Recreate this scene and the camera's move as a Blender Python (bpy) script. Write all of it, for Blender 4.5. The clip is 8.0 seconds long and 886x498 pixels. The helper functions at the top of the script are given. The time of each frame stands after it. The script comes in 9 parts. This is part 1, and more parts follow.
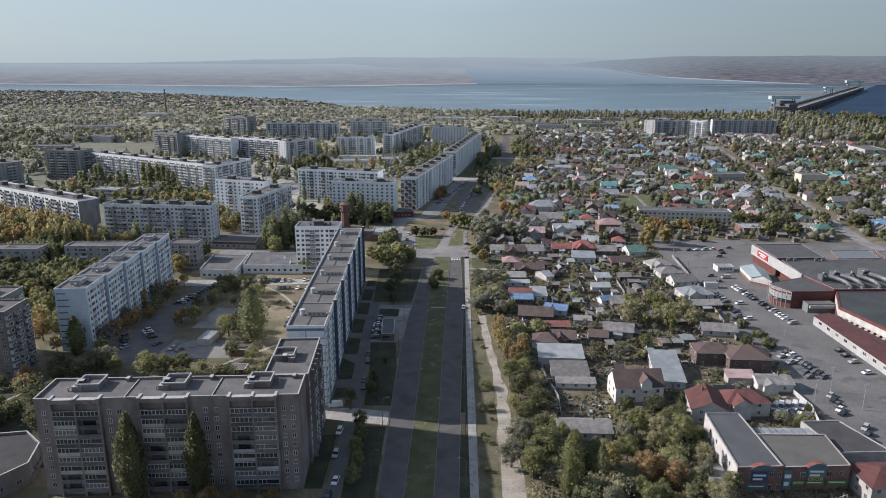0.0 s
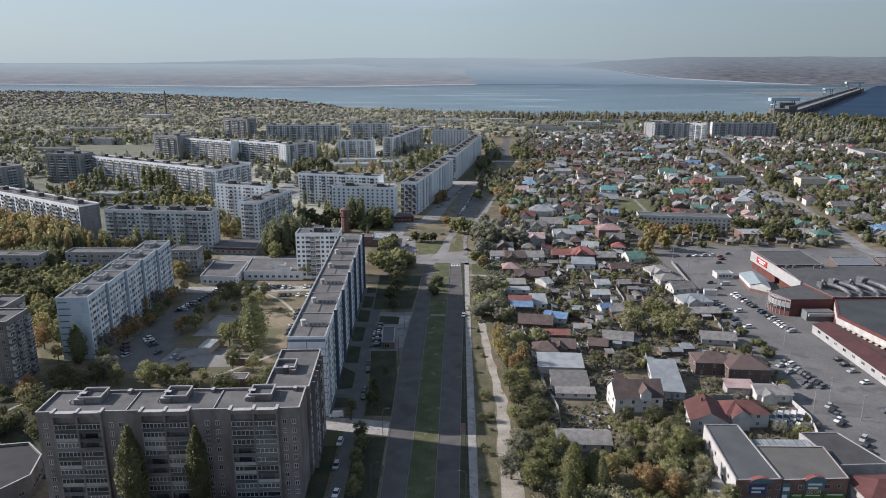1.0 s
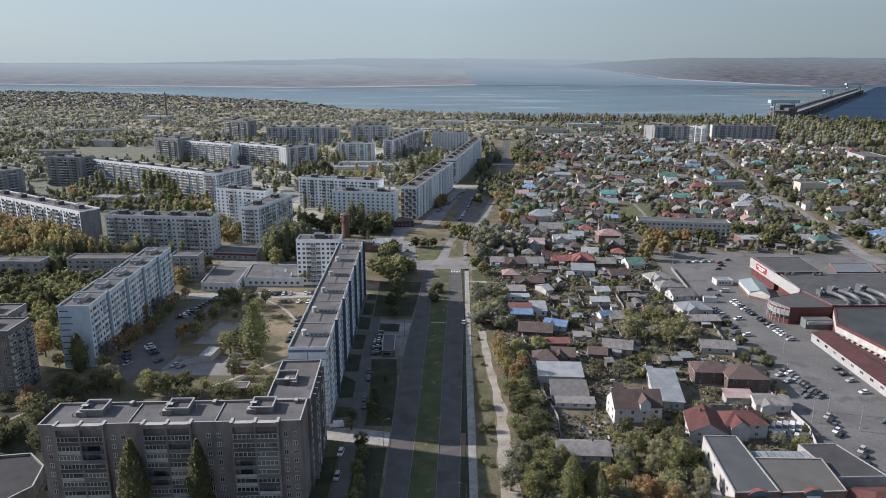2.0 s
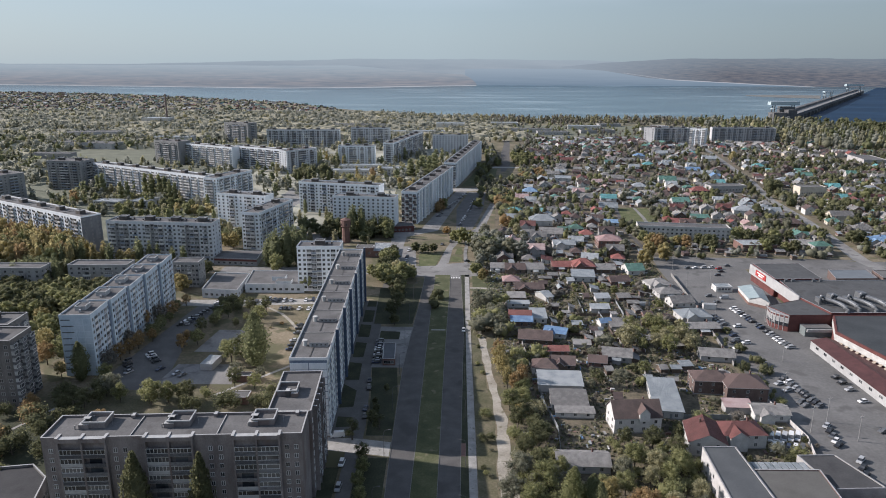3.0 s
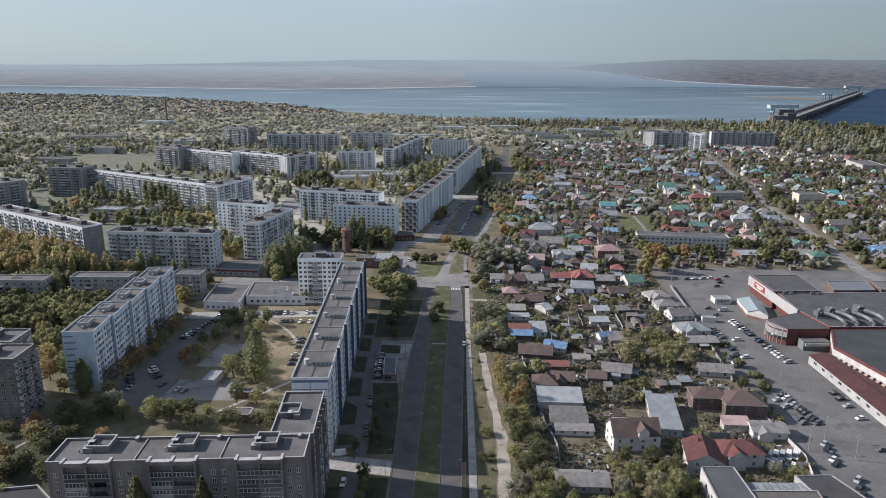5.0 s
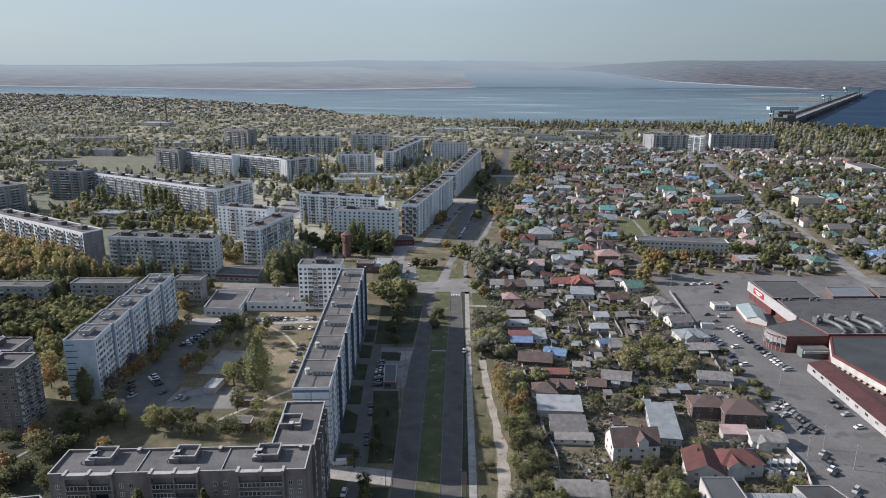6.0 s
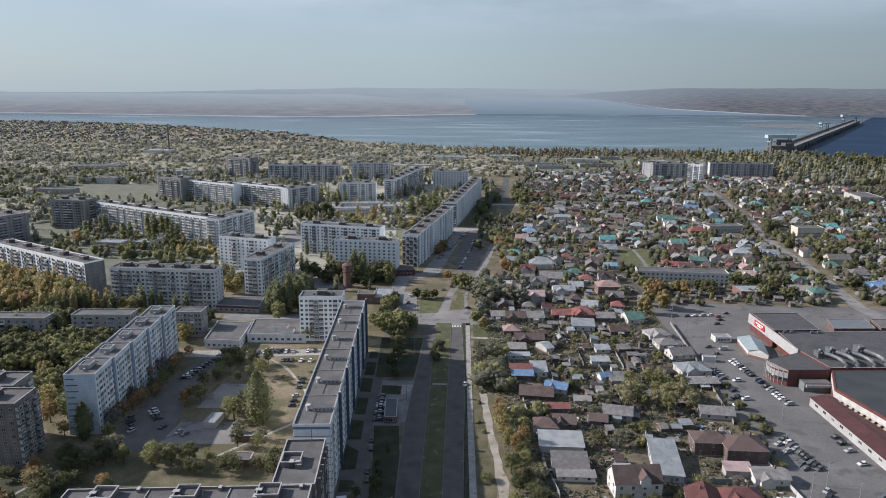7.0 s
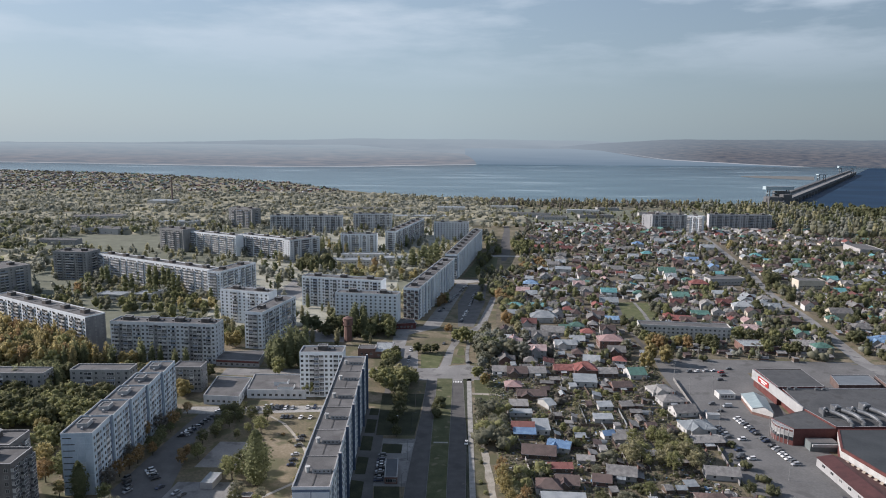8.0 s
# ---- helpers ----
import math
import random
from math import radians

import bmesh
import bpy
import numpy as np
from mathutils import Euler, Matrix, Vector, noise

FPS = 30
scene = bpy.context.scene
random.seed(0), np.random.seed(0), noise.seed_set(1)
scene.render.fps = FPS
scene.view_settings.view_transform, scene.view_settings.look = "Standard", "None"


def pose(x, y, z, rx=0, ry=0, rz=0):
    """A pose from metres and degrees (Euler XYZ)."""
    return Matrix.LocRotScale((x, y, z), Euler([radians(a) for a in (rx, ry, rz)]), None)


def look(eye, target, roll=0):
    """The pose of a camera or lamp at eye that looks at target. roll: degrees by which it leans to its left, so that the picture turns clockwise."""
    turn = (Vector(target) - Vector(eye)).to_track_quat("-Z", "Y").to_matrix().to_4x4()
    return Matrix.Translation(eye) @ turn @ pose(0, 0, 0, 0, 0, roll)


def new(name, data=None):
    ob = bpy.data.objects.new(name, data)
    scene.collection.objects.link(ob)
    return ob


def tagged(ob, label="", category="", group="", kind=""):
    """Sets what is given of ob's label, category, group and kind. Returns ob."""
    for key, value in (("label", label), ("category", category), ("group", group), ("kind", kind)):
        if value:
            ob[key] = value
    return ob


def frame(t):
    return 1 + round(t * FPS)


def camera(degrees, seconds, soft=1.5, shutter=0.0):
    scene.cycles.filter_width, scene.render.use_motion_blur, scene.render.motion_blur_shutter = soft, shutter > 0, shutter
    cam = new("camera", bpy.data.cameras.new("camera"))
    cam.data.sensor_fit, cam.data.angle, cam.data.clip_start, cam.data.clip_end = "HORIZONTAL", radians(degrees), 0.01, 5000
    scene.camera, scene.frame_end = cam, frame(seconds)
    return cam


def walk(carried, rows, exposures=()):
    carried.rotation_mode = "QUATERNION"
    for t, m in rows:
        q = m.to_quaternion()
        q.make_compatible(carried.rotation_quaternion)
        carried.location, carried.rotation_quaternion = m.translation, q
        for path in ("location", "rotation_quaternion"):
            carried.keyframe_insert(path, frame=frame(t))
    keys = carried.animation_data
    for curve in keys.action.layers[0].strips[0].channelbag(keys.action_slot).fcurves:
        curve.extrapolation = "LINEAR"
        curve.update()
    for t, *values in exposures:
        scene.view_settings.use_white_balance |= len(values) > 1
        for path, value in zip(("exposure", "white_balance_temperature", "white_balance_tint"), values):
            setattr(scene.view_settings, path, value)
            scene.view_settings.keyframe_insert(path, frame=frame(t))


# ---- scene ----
EXPO, KELVIN, TINT = 0.50, 5950, 16.5
cam = camera(65.0, 8.0, soft=1.0)
# seconds, x, y, z, yaw, pitch, roll
ROWS = [
    (0.0, 0.05, 0.02, 118.27, 0.595, -14.794, -0.064),
    (0.5, 0.03, 0.02, 120.36, 0.602, -14.803, -0.078),
    (1.0, -0.09, 0.05, 122.37, 0.594, -14.802, -0.109),
    (1.5, -0.24, 0.09, 124.37, 0.592, -14.808, -0.157),
    (3.0, -0.50, 0.09, 130.36, 0.602, -14.800, -0.203),
    (3.5, -0.63, 0.12, 132.31, 0.600, -14.812, -0.207),
    (4.0, -0.75, 0.10, 134.24, 0.588, -14.807, -0.200),
    (4.5, -0.85, 0.10, 136.07, 0.578, -14.806, -0.208),
    (6.0, -1.25, 0.10, 141.85, 0.541, -14.815, -0.260),
    (6.5, -1.48, 0.09, 143.85, 0.530, -14.101, -0.286),
    (7.0, -1.65, -0.05, 145.92, 0.572, -12.727, -0.316),
    (7.5, -1.92, -0.29, 147.92, 0.614, -10.788, -0.372),
    (8.0, -2.18, -0.49, 150.07, 0.634, -8.740, -0.415),
]
walk(cam, [(t, pose(x, y, z, 90 + pitch, roll, yaw)) for t, x, y, z, yaw, pitch, roll in ROWS],
     exposures=((0.0, EXPO, KELVIN, TINT), (6.0, EXPO, KELVIN, TINT), (8.0, EXPO - 0.1, KELVIN, TINT)))

# ---- sky and sun ----
SUN_UP, SUN_ROUND = 28.0, 77.5     # degrees above the horizon; degrees from +y towards -x
world = bpy.data.worlds.new("sky")
scene.world = world
world.use_nodes = True
wn, wl = world.node_tree.nodes, world.node_tree.links
wn.clear()
w_out = wn.new("ShaderNodeOutputWorld")
w_bg = wn.new("ShaderNodeBackground")
w_sky = wn.new("ShaderNodeTexSky")
w_sky.sky_type, w_sky.sun_disc = "NISHITA", False
w_sky.sun_elevation, w_sky.sun_rotation = radians(SUN_UP), radians(-SUN_ROUND)
w_sky.air_density, w_sky.dust_density, w_sky.ozone_density = 1.0, 1.2, 2.0
w_bg.inputs["Strength"].default_value = 0.09
# thin high cloud, stretched along the horizon
w_co = wn.new("ShaderNodeTexCoord")
w_map = wn.new("ShaderNodeMapping")
w_map.inputs["Scale"].default_value = (2.2, 2.2, 11.0)
w_noise = wn.new("ShaderNodeTexNoise")
w_noise.inputs["Scale"].default_value, w_noise.inputs["Detail"].default_value = 1.6, 7.0
w_noise.inputs["Roughness"].default_value = 0.55
w_ramp = wn.new("ShaderNodeValToRGB")
w_ramp.color_ramp.elements[0].position, w_ramp.color_ramp.elements[1].position = 0.44, 0.62
w_ramp.color_ramp.elements[1].color = (0.75, 0.75, 0.75, 1)
w_sep = wn.new("ShaderNodeSeparateXYZ")
w_hi = wn.new("ShaderNodeMapRange")
w_hi.inputs["From Min"].default_value, w_hi.inputs["From Max"].default_value = 0.07, 0.17
w_mul = wn.new("ShaderNodeMath")
w_mul.operation = "MULTIPLY"
w_mix = wn.new("ShaderNodeMixRGB")
w_mix.inputs["Color2"].default_value = (5.3, 5.95, 6.1, 1)
# haze low over the horizon
w_low = wn.new("ShaderNodeMapRange")
w_low.inputs["From Min"].default_value, w_low.inputs["From Max"].default_value = 0.0, 0.7
w_low.inputs["To Min"].default_value, w_low.inputs["To Max"].default_value = 0.85, 0.0
w_haze = wn.new("ShaderNodeMixRGB")
wl.new(w_co.outputs["Generated"], w_map.inputs["Vector"])
wl.new(w_map.outputs["Vector"], w_noise.inputs["Vector"])
wl.new(w_noise.outputs["Fac"], w_ramp.inputs["Fac"])
wl.new(w_co.outputs["Generated"], w_sep.inputs["Vector"])
wl.new(w_sep.outputs["Z"], w_hi.inputs["Value"])
wl.new(w_sep.outputs["Z"], w_low.inputs["Value"])
wl.new(w_ramp.outputs["Color"], w_mul.inputs[0])
wl.new(w_hi.outputs["Result"], w_mul.inputs[1])
wl.new(w_low.outputs["Result"], w_haze.inputs["Fac"])
wl.new(w_sky.outputs["Color"], w_haze.inputs["Color1"])
# the low haze is brightest on the sun's side
w_dot = wn.new("ShaderNodeVectorMath")
w_dot.operation = "DOT_PRODUCT"
w_dot.inputs[1].default_value = (-math.sin(radians(SUN_ROUND)), math.cos(radians(SUN_ROUND)), 0)
w_side = wn.new("ShaderNodeMapRange")
w_side.inputs["From Min"].default_value, w_side.inputs["From Max"].default_value = -0.4, 0.25
w_side.inputs["To Min"].default_value, w_side.inputs["To Max"].default_value = 0.58, 0.97
w_dim = wn.new("ShaderNodeVectorMath")
w_dim.operation = "SCALE"
w_dim.inputs[0].default_value = (3.6, 4.42, 4.5)
wl.new(w_co.outputs["Generated"], w_dot.inputs[0])
wl.new(w_dot.outputs["Value"], w_side.inputs["Value"])
wl.new(w_side.outputs["Result"], w_dim.inputs["Scale"])
wl.new(w_dim.outputs["Vector"], w_haze.inputs["Color2"])
wl.new(w_haze.outputs["Color"], w_mix.inputs["Color1"])
wl.new(w_mul.outputs["Value"], w_mix.inputs["Fac"])
wl.new(w_mix.outputs["Color"], w_bg.inputs["Color"])
wl.new(w_bg.outputs["Background"], w_out.inputs["Surface"])

sun = new("sun", bpy.data.lights.new("sun", "SUN"))
sun.data.energy, sun.data.angle, sun.data.color = 5.0, radians(0.6), (1.0, 0.905, 0.775)
sun_way = Vector((-math.sin(radians(SUN_ROUND)) * math.cos(radians(SUN_UP)), math.cos(radians(SUN_ROUND)) * math.cos(radians(SUN_UP)), math.sin(radians(SUN_UP))))
sun.matrix_basis = look(sun_way * 600, (0, 0, 0))

# ---- materials ----
MATS = {}


def surface(name, colours, scale=0.3, fine=4.0, rough=0.85, bump=0.0, metal=0.0, local=False, piece=0.0, spec=0.3, island=0.0, contrast=0.55, stain=None, stretch=None, ribs=0.0):
    """A surface whose colour wanders between the given colours at a coarse and a fine size (features a metre: about 1 / scale)."""
    if name in MATS:
        return MATS[name]
    m = bpy.data.materials.new(name)
    MATS[name] = m
    m.use_nodes = True
    n, l = m.node_tree.nodes, m.node_tree.links
    b = n["Principled BSDF"]
    b.inputs["Roughness"].default_value, b.inputs["Metallic"].default_value = rough, metal
    b.inputs["Specular IOR Level"].default_value = spec
    if local:
        vec = n.new("ShaderNodeTexCoord").outputs["Object"]
    else:
        vec = n.new("ShaderNodeNewGeometry").outputs["Position"]
    if stretch:
        mp = n.new("ShaderNodeMapping")
        mp.inputs["Scale"].default_value = stretch
        l.new(vec, mp.inputs["Vector"])
        vec = mp.outputs["Vector"]
    coarse = n.new("ShaderNodeTexNoise")
    coarse.inputs["Scale"].default_value, coarse.inputs["Detail"].default_value = scale, 5.0
    small = n.new("ShaderNodeTexNoise")
    small.inputs["Scale"].default_value, small.inputs["Detail"].default_value = fine, 3.0
    l.new(vec, coarse.inputs["Vector"])
    l.new(vec, small.inputs["Vector"])
    mix = n.new("ShaderNodeMath")
    mix.operation = "MULTIPLY_ADD"
    mix.inputs[1].default_value = 0.35
    l.new(small.outputs["Fac"], mix.inputs[0])
    sc = n.new("ShaderNodeMath")
    sc.operation = "MULTIPLY"
    sc.inputs[1].default_value = 0.65
    l.new(coarse.outputs["Fac"], sc.inputs[0])
    l.new(sc.outputs["Value"], mix.inputs[2])
    fac = mix.outputs["Value"]
    for amount, kind, socket in ((piece, "ShaderNodeObjectInfo", "Random"), (island, "ShaderNodeNewGeometry", "Random Per Island")):
        if amount:
            add = n.new("ShaderNodeMath")
            add.operation = "MULTIPLY_ADD"
            add.inputs[1].default_value = amount
            l.new(n.new(kind).outputs[socket], add.inputs[0])
            sh = n.new("ShaderNodeMath")
            sh.operation = "SUBTRACT"
            sh.inputs[1].default_value = amount / 2
            l.new(fac, sh.inputs[0])
            l.new(sh.outputs["Value"], add.inputs[2])
            fac = add.outputs["Value"]
    ramp = n.new("ShaderNodeValToRGB")
    cr = ramp.color_ramp
    k = len(colours)
    lo, hi = 0.5 - contrast / 2 * 0.6, 0.5 + contrast / 2 * 0.6
    cr.elements[0].position, cr.elements[1].position = lo, hi
    cr.elements[0].color, cr.elements[1].color = (*colours[0], 1), (*colours[-1], 1)
    for i in range(1, k - 1):
        e = cr.elements.new(lo + (hi - lo) * i / (k - 1))
        e.color = (*colours[i], 1)
    l.new(fac, ramp.inputs["Fac"])
    col = ramp.outputs["Color"]
    if stain:
        st = n.new("ShaderNodeTexNoise")
        st.inputs["Scale"].default_value, st.inputs["Detail"].default_value = stain[0], 6.0
        l.new(vec, st.inputs["Vector"])
        sr = n.new("ShaderNodeMapRange")
        sr.inputs["From Min"].default_value, sr.inputs["From Max"].default_value = stain[1], stain[1] + 0.08
        l.new(st.outputs["Fac"], sr.inputs["Value"])
        mx = n.new("ShaderNodeMixRGB")
        mx.inputs["Color2"].default_value = (*stain[2], 1)
        l.new(sr.outputs["Result"], mx.inputs["Fac"])
        l.new(col, mx.inputs["Color1"])
        col = mx.outputs["Color"]
    l.new(col, b.inputs["Base Color"])
    if ribs:
        wv = n.new("ShaderNodeTexWave")
        wv.bands_direction = "X"
        wv.inputs["Scale"].default_value, wv.inputs["Distortion"].default_value = ribs, 0.2
        l.new(n.new("ShaderNodeTexCoord").outputs["Object"], wv.inputs["Vector"])
        bp = n.new("ShaderNodeBump")
        bp.inputs["Strength"].default_value, bp.inputs["Distance"].default_value = 0.7, 0.1
        l.new(wv.outputs["Fac"], bp.inputs["Height"])
        l.new(bp.outputs["Normal"], b.inputs["Normal"])
    elif bump:
        bp = n.new("ShaderNodeBump")
        bp.inputs["Strength"].default_value, bp.inputs["Distance"].default_value = min(1.0, bump), 0.1 * max(1.0, bump)
        l.new(small.outputs["Fac"], bp.inputs["Height"])
        l.new(bp.outputs["Normal"], b.inputs["Normal"])
    return m


ground_m = surface("dry_ground", [(0.075, 0.07, 0.042), (0.122, 0.105, 0.066), (0.178, 0.148, 0.1), (0.245, 0.203, 0.146)], 0.035, 0.7, 0.95, 0.4, stain=(0.09, 0.5, (0.098, 0.094, 0.052)))
lane_m = surface("lane_asphalt", [(0.09, 0.088, 0.085), (0.115, 0.112, 0.108), (0.145, 0.141, 0.135)], 0.15, 1.4, 0.9, 0.1, stain=(0.2, 0.6, (0.105, 0.102, 0.1)))
# grass darkened in its colour to stand for shade beside buildings
shaded_lawn_m = surface("lawn", [(0.02, 0.025, 0.014), (0.036, 0.041, 0.023), (0.065, 0.066, 0.038)], 0.12, 1.5, 0.95, 0.4)
green_m = surface("green_grass", [(0.048, 0.057, 0.026), (0.072, 0.079, 0.037), (0.108, 0.11, 0.06)], 0.15, 1.5, 0.95, 0.4, stain=(0.2, 0.6, (0.15, 0.134, 0.084)))
verge_m = surface("patchy_grass", [(0.055, 0.058, 0.03), (0.085, 0.083, 0.046), (0.125, 0.112, 0.07), (0.17, 0.145, 0.1)], 0.12, 1.2, 0.95, 0.4)
# brighter copy of the grass, with sunlight put into its colour
turf_m = surface("sunlit_turf", [(0.06, 0.072, 0.03), (0.09, 0.1, 0.043), (0.13, 0.133, 0.066)], 0.15, 1.5, 0.95, 0.4, stain=(0.2, 0.6, (0.18, 0.16, 0.1)))
meadow_m = surface("dry_meadow", [(0.096, 0.104, 0.072), (0.13, 0.137, 0.098), (0.17, 0.172, 0.128)], 0.05, 0.8, 0.95, 0.4)
# dry grass lightened and greyed to stand in for distance haze
estate_m = surface("hazy_estate_lawn", [(0.195, 0.196, 0.158), (0.265, 0.263, 0.212), (0.345, 0.338, 0.275), (0.29, 0.282, 0.242)], 0.03, 0.5, 0.95, 0.4)
garden_m = surface("garden_soil", [(0.05, 0.044, 0.033), (0.095, 0.083, 0.057), (0.155, 0.13, 0.093), (0.088, 0.092, 0.048)], 0.12, 0.9, 0.95, 0.5)
asphalt_m = surface("asphalt", [(0.0717, 0.0682, 0.0659), (0.0896, 0.0858, 0.0821), (0.112, 0.107, 0.102)], 0.2, 2.0, 0.9, 0.1, stain=(0.08, 0.58, (0.0672, 0.0638, 0.0616)))
lot_m = surface("pale_asphalt", [(0.155, 0.151, 0.146), (0.2, 0.196, 0.188), (0.25, 0.244, 0.233)], 0.07, 0.9, 0.9, 0.1, contrast=0.5, stain=(0.13, 0.57, (0.125, 0.122, 0.118)))
park_m = surface("car_park_asphalt", [(0.096, 0.094, 0.092), (0.132, 0.13, 0.126), (0.172, 0.168, 0.163)], 0.05, 0.8, 0.9, 0.1, contrast=0.6, stain=(0.09, 0.57, (0.1, 0.098, 0.095)))
pave_m = surface("concrete_paving", [(0.21, 0.203, 0.19), (0.29, 0.281, 0.262), (0.36, 0.349, 0.327)], 0.3, 3.0, 0.9, 0.1, stain=(0.5, 0.6, (0.17, 0.16, 0.135)))
dirt_m = surface("dirt_track", [(0.22, 0.2, 0.165), (0.31, 0.285, 0.24), (0.4, 0.372, 0.32)], 0.12, 1.2, 0.95, 0.3, stain=(0.25, 0.6, (0.17, 0.155, 0.11)))
kerb_m = surface("kerb_stone", [(0.13, 0.128, 0.122), (0.2, 0.196, 0.188)], 1.0, 6.0, 0.9)
paint_m = surface("road_paint", [(0.55, 0.55, 0.53), (0.75, 0.75, 0.73)], 2.0, 8.0, 0.8)
felt_m = surface("roofing_felt", [(0.078, 0.076, 0.076), (0.11, 0.108, 0.107), (0.15, 0.147, 0.144)], 0.12, 2.0, 0.95, 0.1, stain=(0.18, 0.58, (0.088, 0.085, 0.083)))
coping_m = surface("pale_coping", [(0.3, 0.3, 0.295), (0.42, 0.42, 0.41)], 0.5, 4.0, 0.6)
white_m = surface("white_panel", [(0.6, 0.625, 0.64), (0.69, 0.705, 0.71), (0.76, 0.765, 0.76)], 0.3, 3.0, 0.85, piece=0.12, stretch=(1, 1, 0.35))
grey_m = surface("grey_panel", [(0.4, 0.425, 0.45), (0.5, 0.522, 0.54), (0.58, 0.595, 0.605)], 0.3, 3.0, 0.88, piece=0.12, stretch=(1, 1, 0.35))
blue_m = surface("blue_panel", [(0.09, 0.125, 0.18), (0.13, 0.17, 0.235), (0.18, 0.22, 0.29)], 0.4, 3.0, 0.8, piece=0.15)
silicate_m = surface("silicate_brick", [(0.135, 0.118, 0.114), (0.185, 0.164, 0.158), (0.24, 0.214, 0.206)], 0.25, 3.0, 0.9, 0.1, stretch=(1, 1, 0.5), contrast=0.45, stain=(0.16, 0.56, (0.155, 0.123, 0.112)))
slab_m = surface("balcony_panel", [(0.19, 0.19, 0.195), (0.27, 0.27, 0.275), (0.36, 0.36, 0.36)], 0.8, 4.0, 0.85, piece=0.3)
housing_m = surface("tarred_housing", [(0.05, 0.045, 0.042), (0.085, 0.075, 0.07), (0.12, 0.108, 0.1)], 0.5, 3.0, 0.95)
dark_m = surface("loggia_recess", [(0.05, 0.05, 0.05), (0.1, 0.095, 0.09)], 0.5, 3.0, 0.9)
redwall_m = surface("red_cladding", [(0.08, 0.03, 0.027), (0.108, 0.04, 0.036), (0.14, 0.054, 0.048)], 0.3, 3.0, 0.7)
brick_m = surface("red_brick", [(0.125, 0.075, 0.062), (0.165, 0.1, 0.084), (0.21, 0.135, 0.115)], 0.4, 4.0, 0.9, 0.2)
white_frame_m = surface("white_glazing_bars", [(0.5, 0.5, 0.49), (0.7, 0.7, 0.69)], 0.5, 3.0, 0.6, piece=0.4)
window_frame_m = surface("window_frame", [(0.26, 0.26, 0.255), (0.5, 0.5, 0.48)], 0.5, 3.0, 0.6, piece=0.3)
glass_m = surface("window_glass", [(0.022, 0.025, 0.03), (0.055, 0.06, 0.066), (0.12, 0.122, 0.124)], 0.2, 0.6, 0.06, spec=0.6, piece=0.5)
duct_m = surface("duct_steel", [(0.13, 0.137, 0.144), (0.2, 0.207, 0.215)], 1.0, 5.0, 0.5, metal=0.5)
bark_m = surface("bark", [(0.06, 0.05, 0.04), (0.13, 0.115, 0.095)], 1.0, 6.0, 0.95, 0.4)
pole_m = surface("pole_concrete", [(0.2, 0.2, 0.195), (0.3, 0.295, 0.29)], 1.0, 6.0, 0.85)
rubber_m = surface("tyre_rubber", [(0.018, 0.018, 0.018), (0.035, 0.035, 0.035)], 3.0, 9.0, 0.9)
ROOF = {
    "maroon": surface("dark_red_roof", [(0.085, 0.034, 0.03), (0.115, 0.045, 0.041), (0.15, 0.06, 0.054)], 0.4, 3.0, 0.65, piece=0.2, ribs=1.6),
    "grey": surface("grey_slate_roof", [(0.135, 0.131, 0.127), (0.195, 0.19, 0.183), (0.27, 0.262, 0.25)], 0.5, 3.5, 0.9, 0.3, piece=0.35, ribs=1.6),
    "silver": surface("silver_metal_roof", [(0.2, 0.222, 0.235), (0.27, 0.293, 0.305), (0.35, 0.368, 0.376)], 0.3, 3.0, 0.5, metal=0.2, piece=0.25, ribs=1.6),
    "brown": surface("brown_metal_roof", [(0.055, 0.038, 0.035), (0.08, 0.055, 0.05), (0.115, 0.08, 0.072)], 0.4, 3.0, 0.6, piece=0.35, ribs=1.6),
    "red": surface("red_metal_roof", [(0.16, 0.055, 0.048), (0.21, 0.073, 0.062), (0.26, 0.1, 0.086)], 0.4, 3.0, 0.6, piece=0.3, ribs=1.6),
    "pink": surface("faded_red_roof", [(0.29, 0.19, 0.18), (0.36, 0.26, 0.25), (0.43, 0.33, 0.315)], 0.4, 3.0, 0.7, piece=0.3, ribs=1.6),
    "green": surface("green_metal_roof", [(0.055, 0.12, 0.095), (0.075, 0.16, 0.13), (0.11, 0.22, 0.185)], 0.4, 3.0, 0.6, piece=0.3, ribs=1.6),
    "teal": surface("teal_metal_roof", [(0.07, 0.2, 0.21), (0.1, 0.27, 0.28), (0.16, 0.34, 0.345)], 0.4, 3.0, 0.6, piece=0.3, ribs=1.6),
    "blue": surface("blue_metal_roof", [(0.09, 0.16, 0.29), (0.13, 0.22, 0.36), (0.2, 0.31, 0.44)], 0.4, 3.0, 0.55, piece=0.3, ribs=1.6),
}
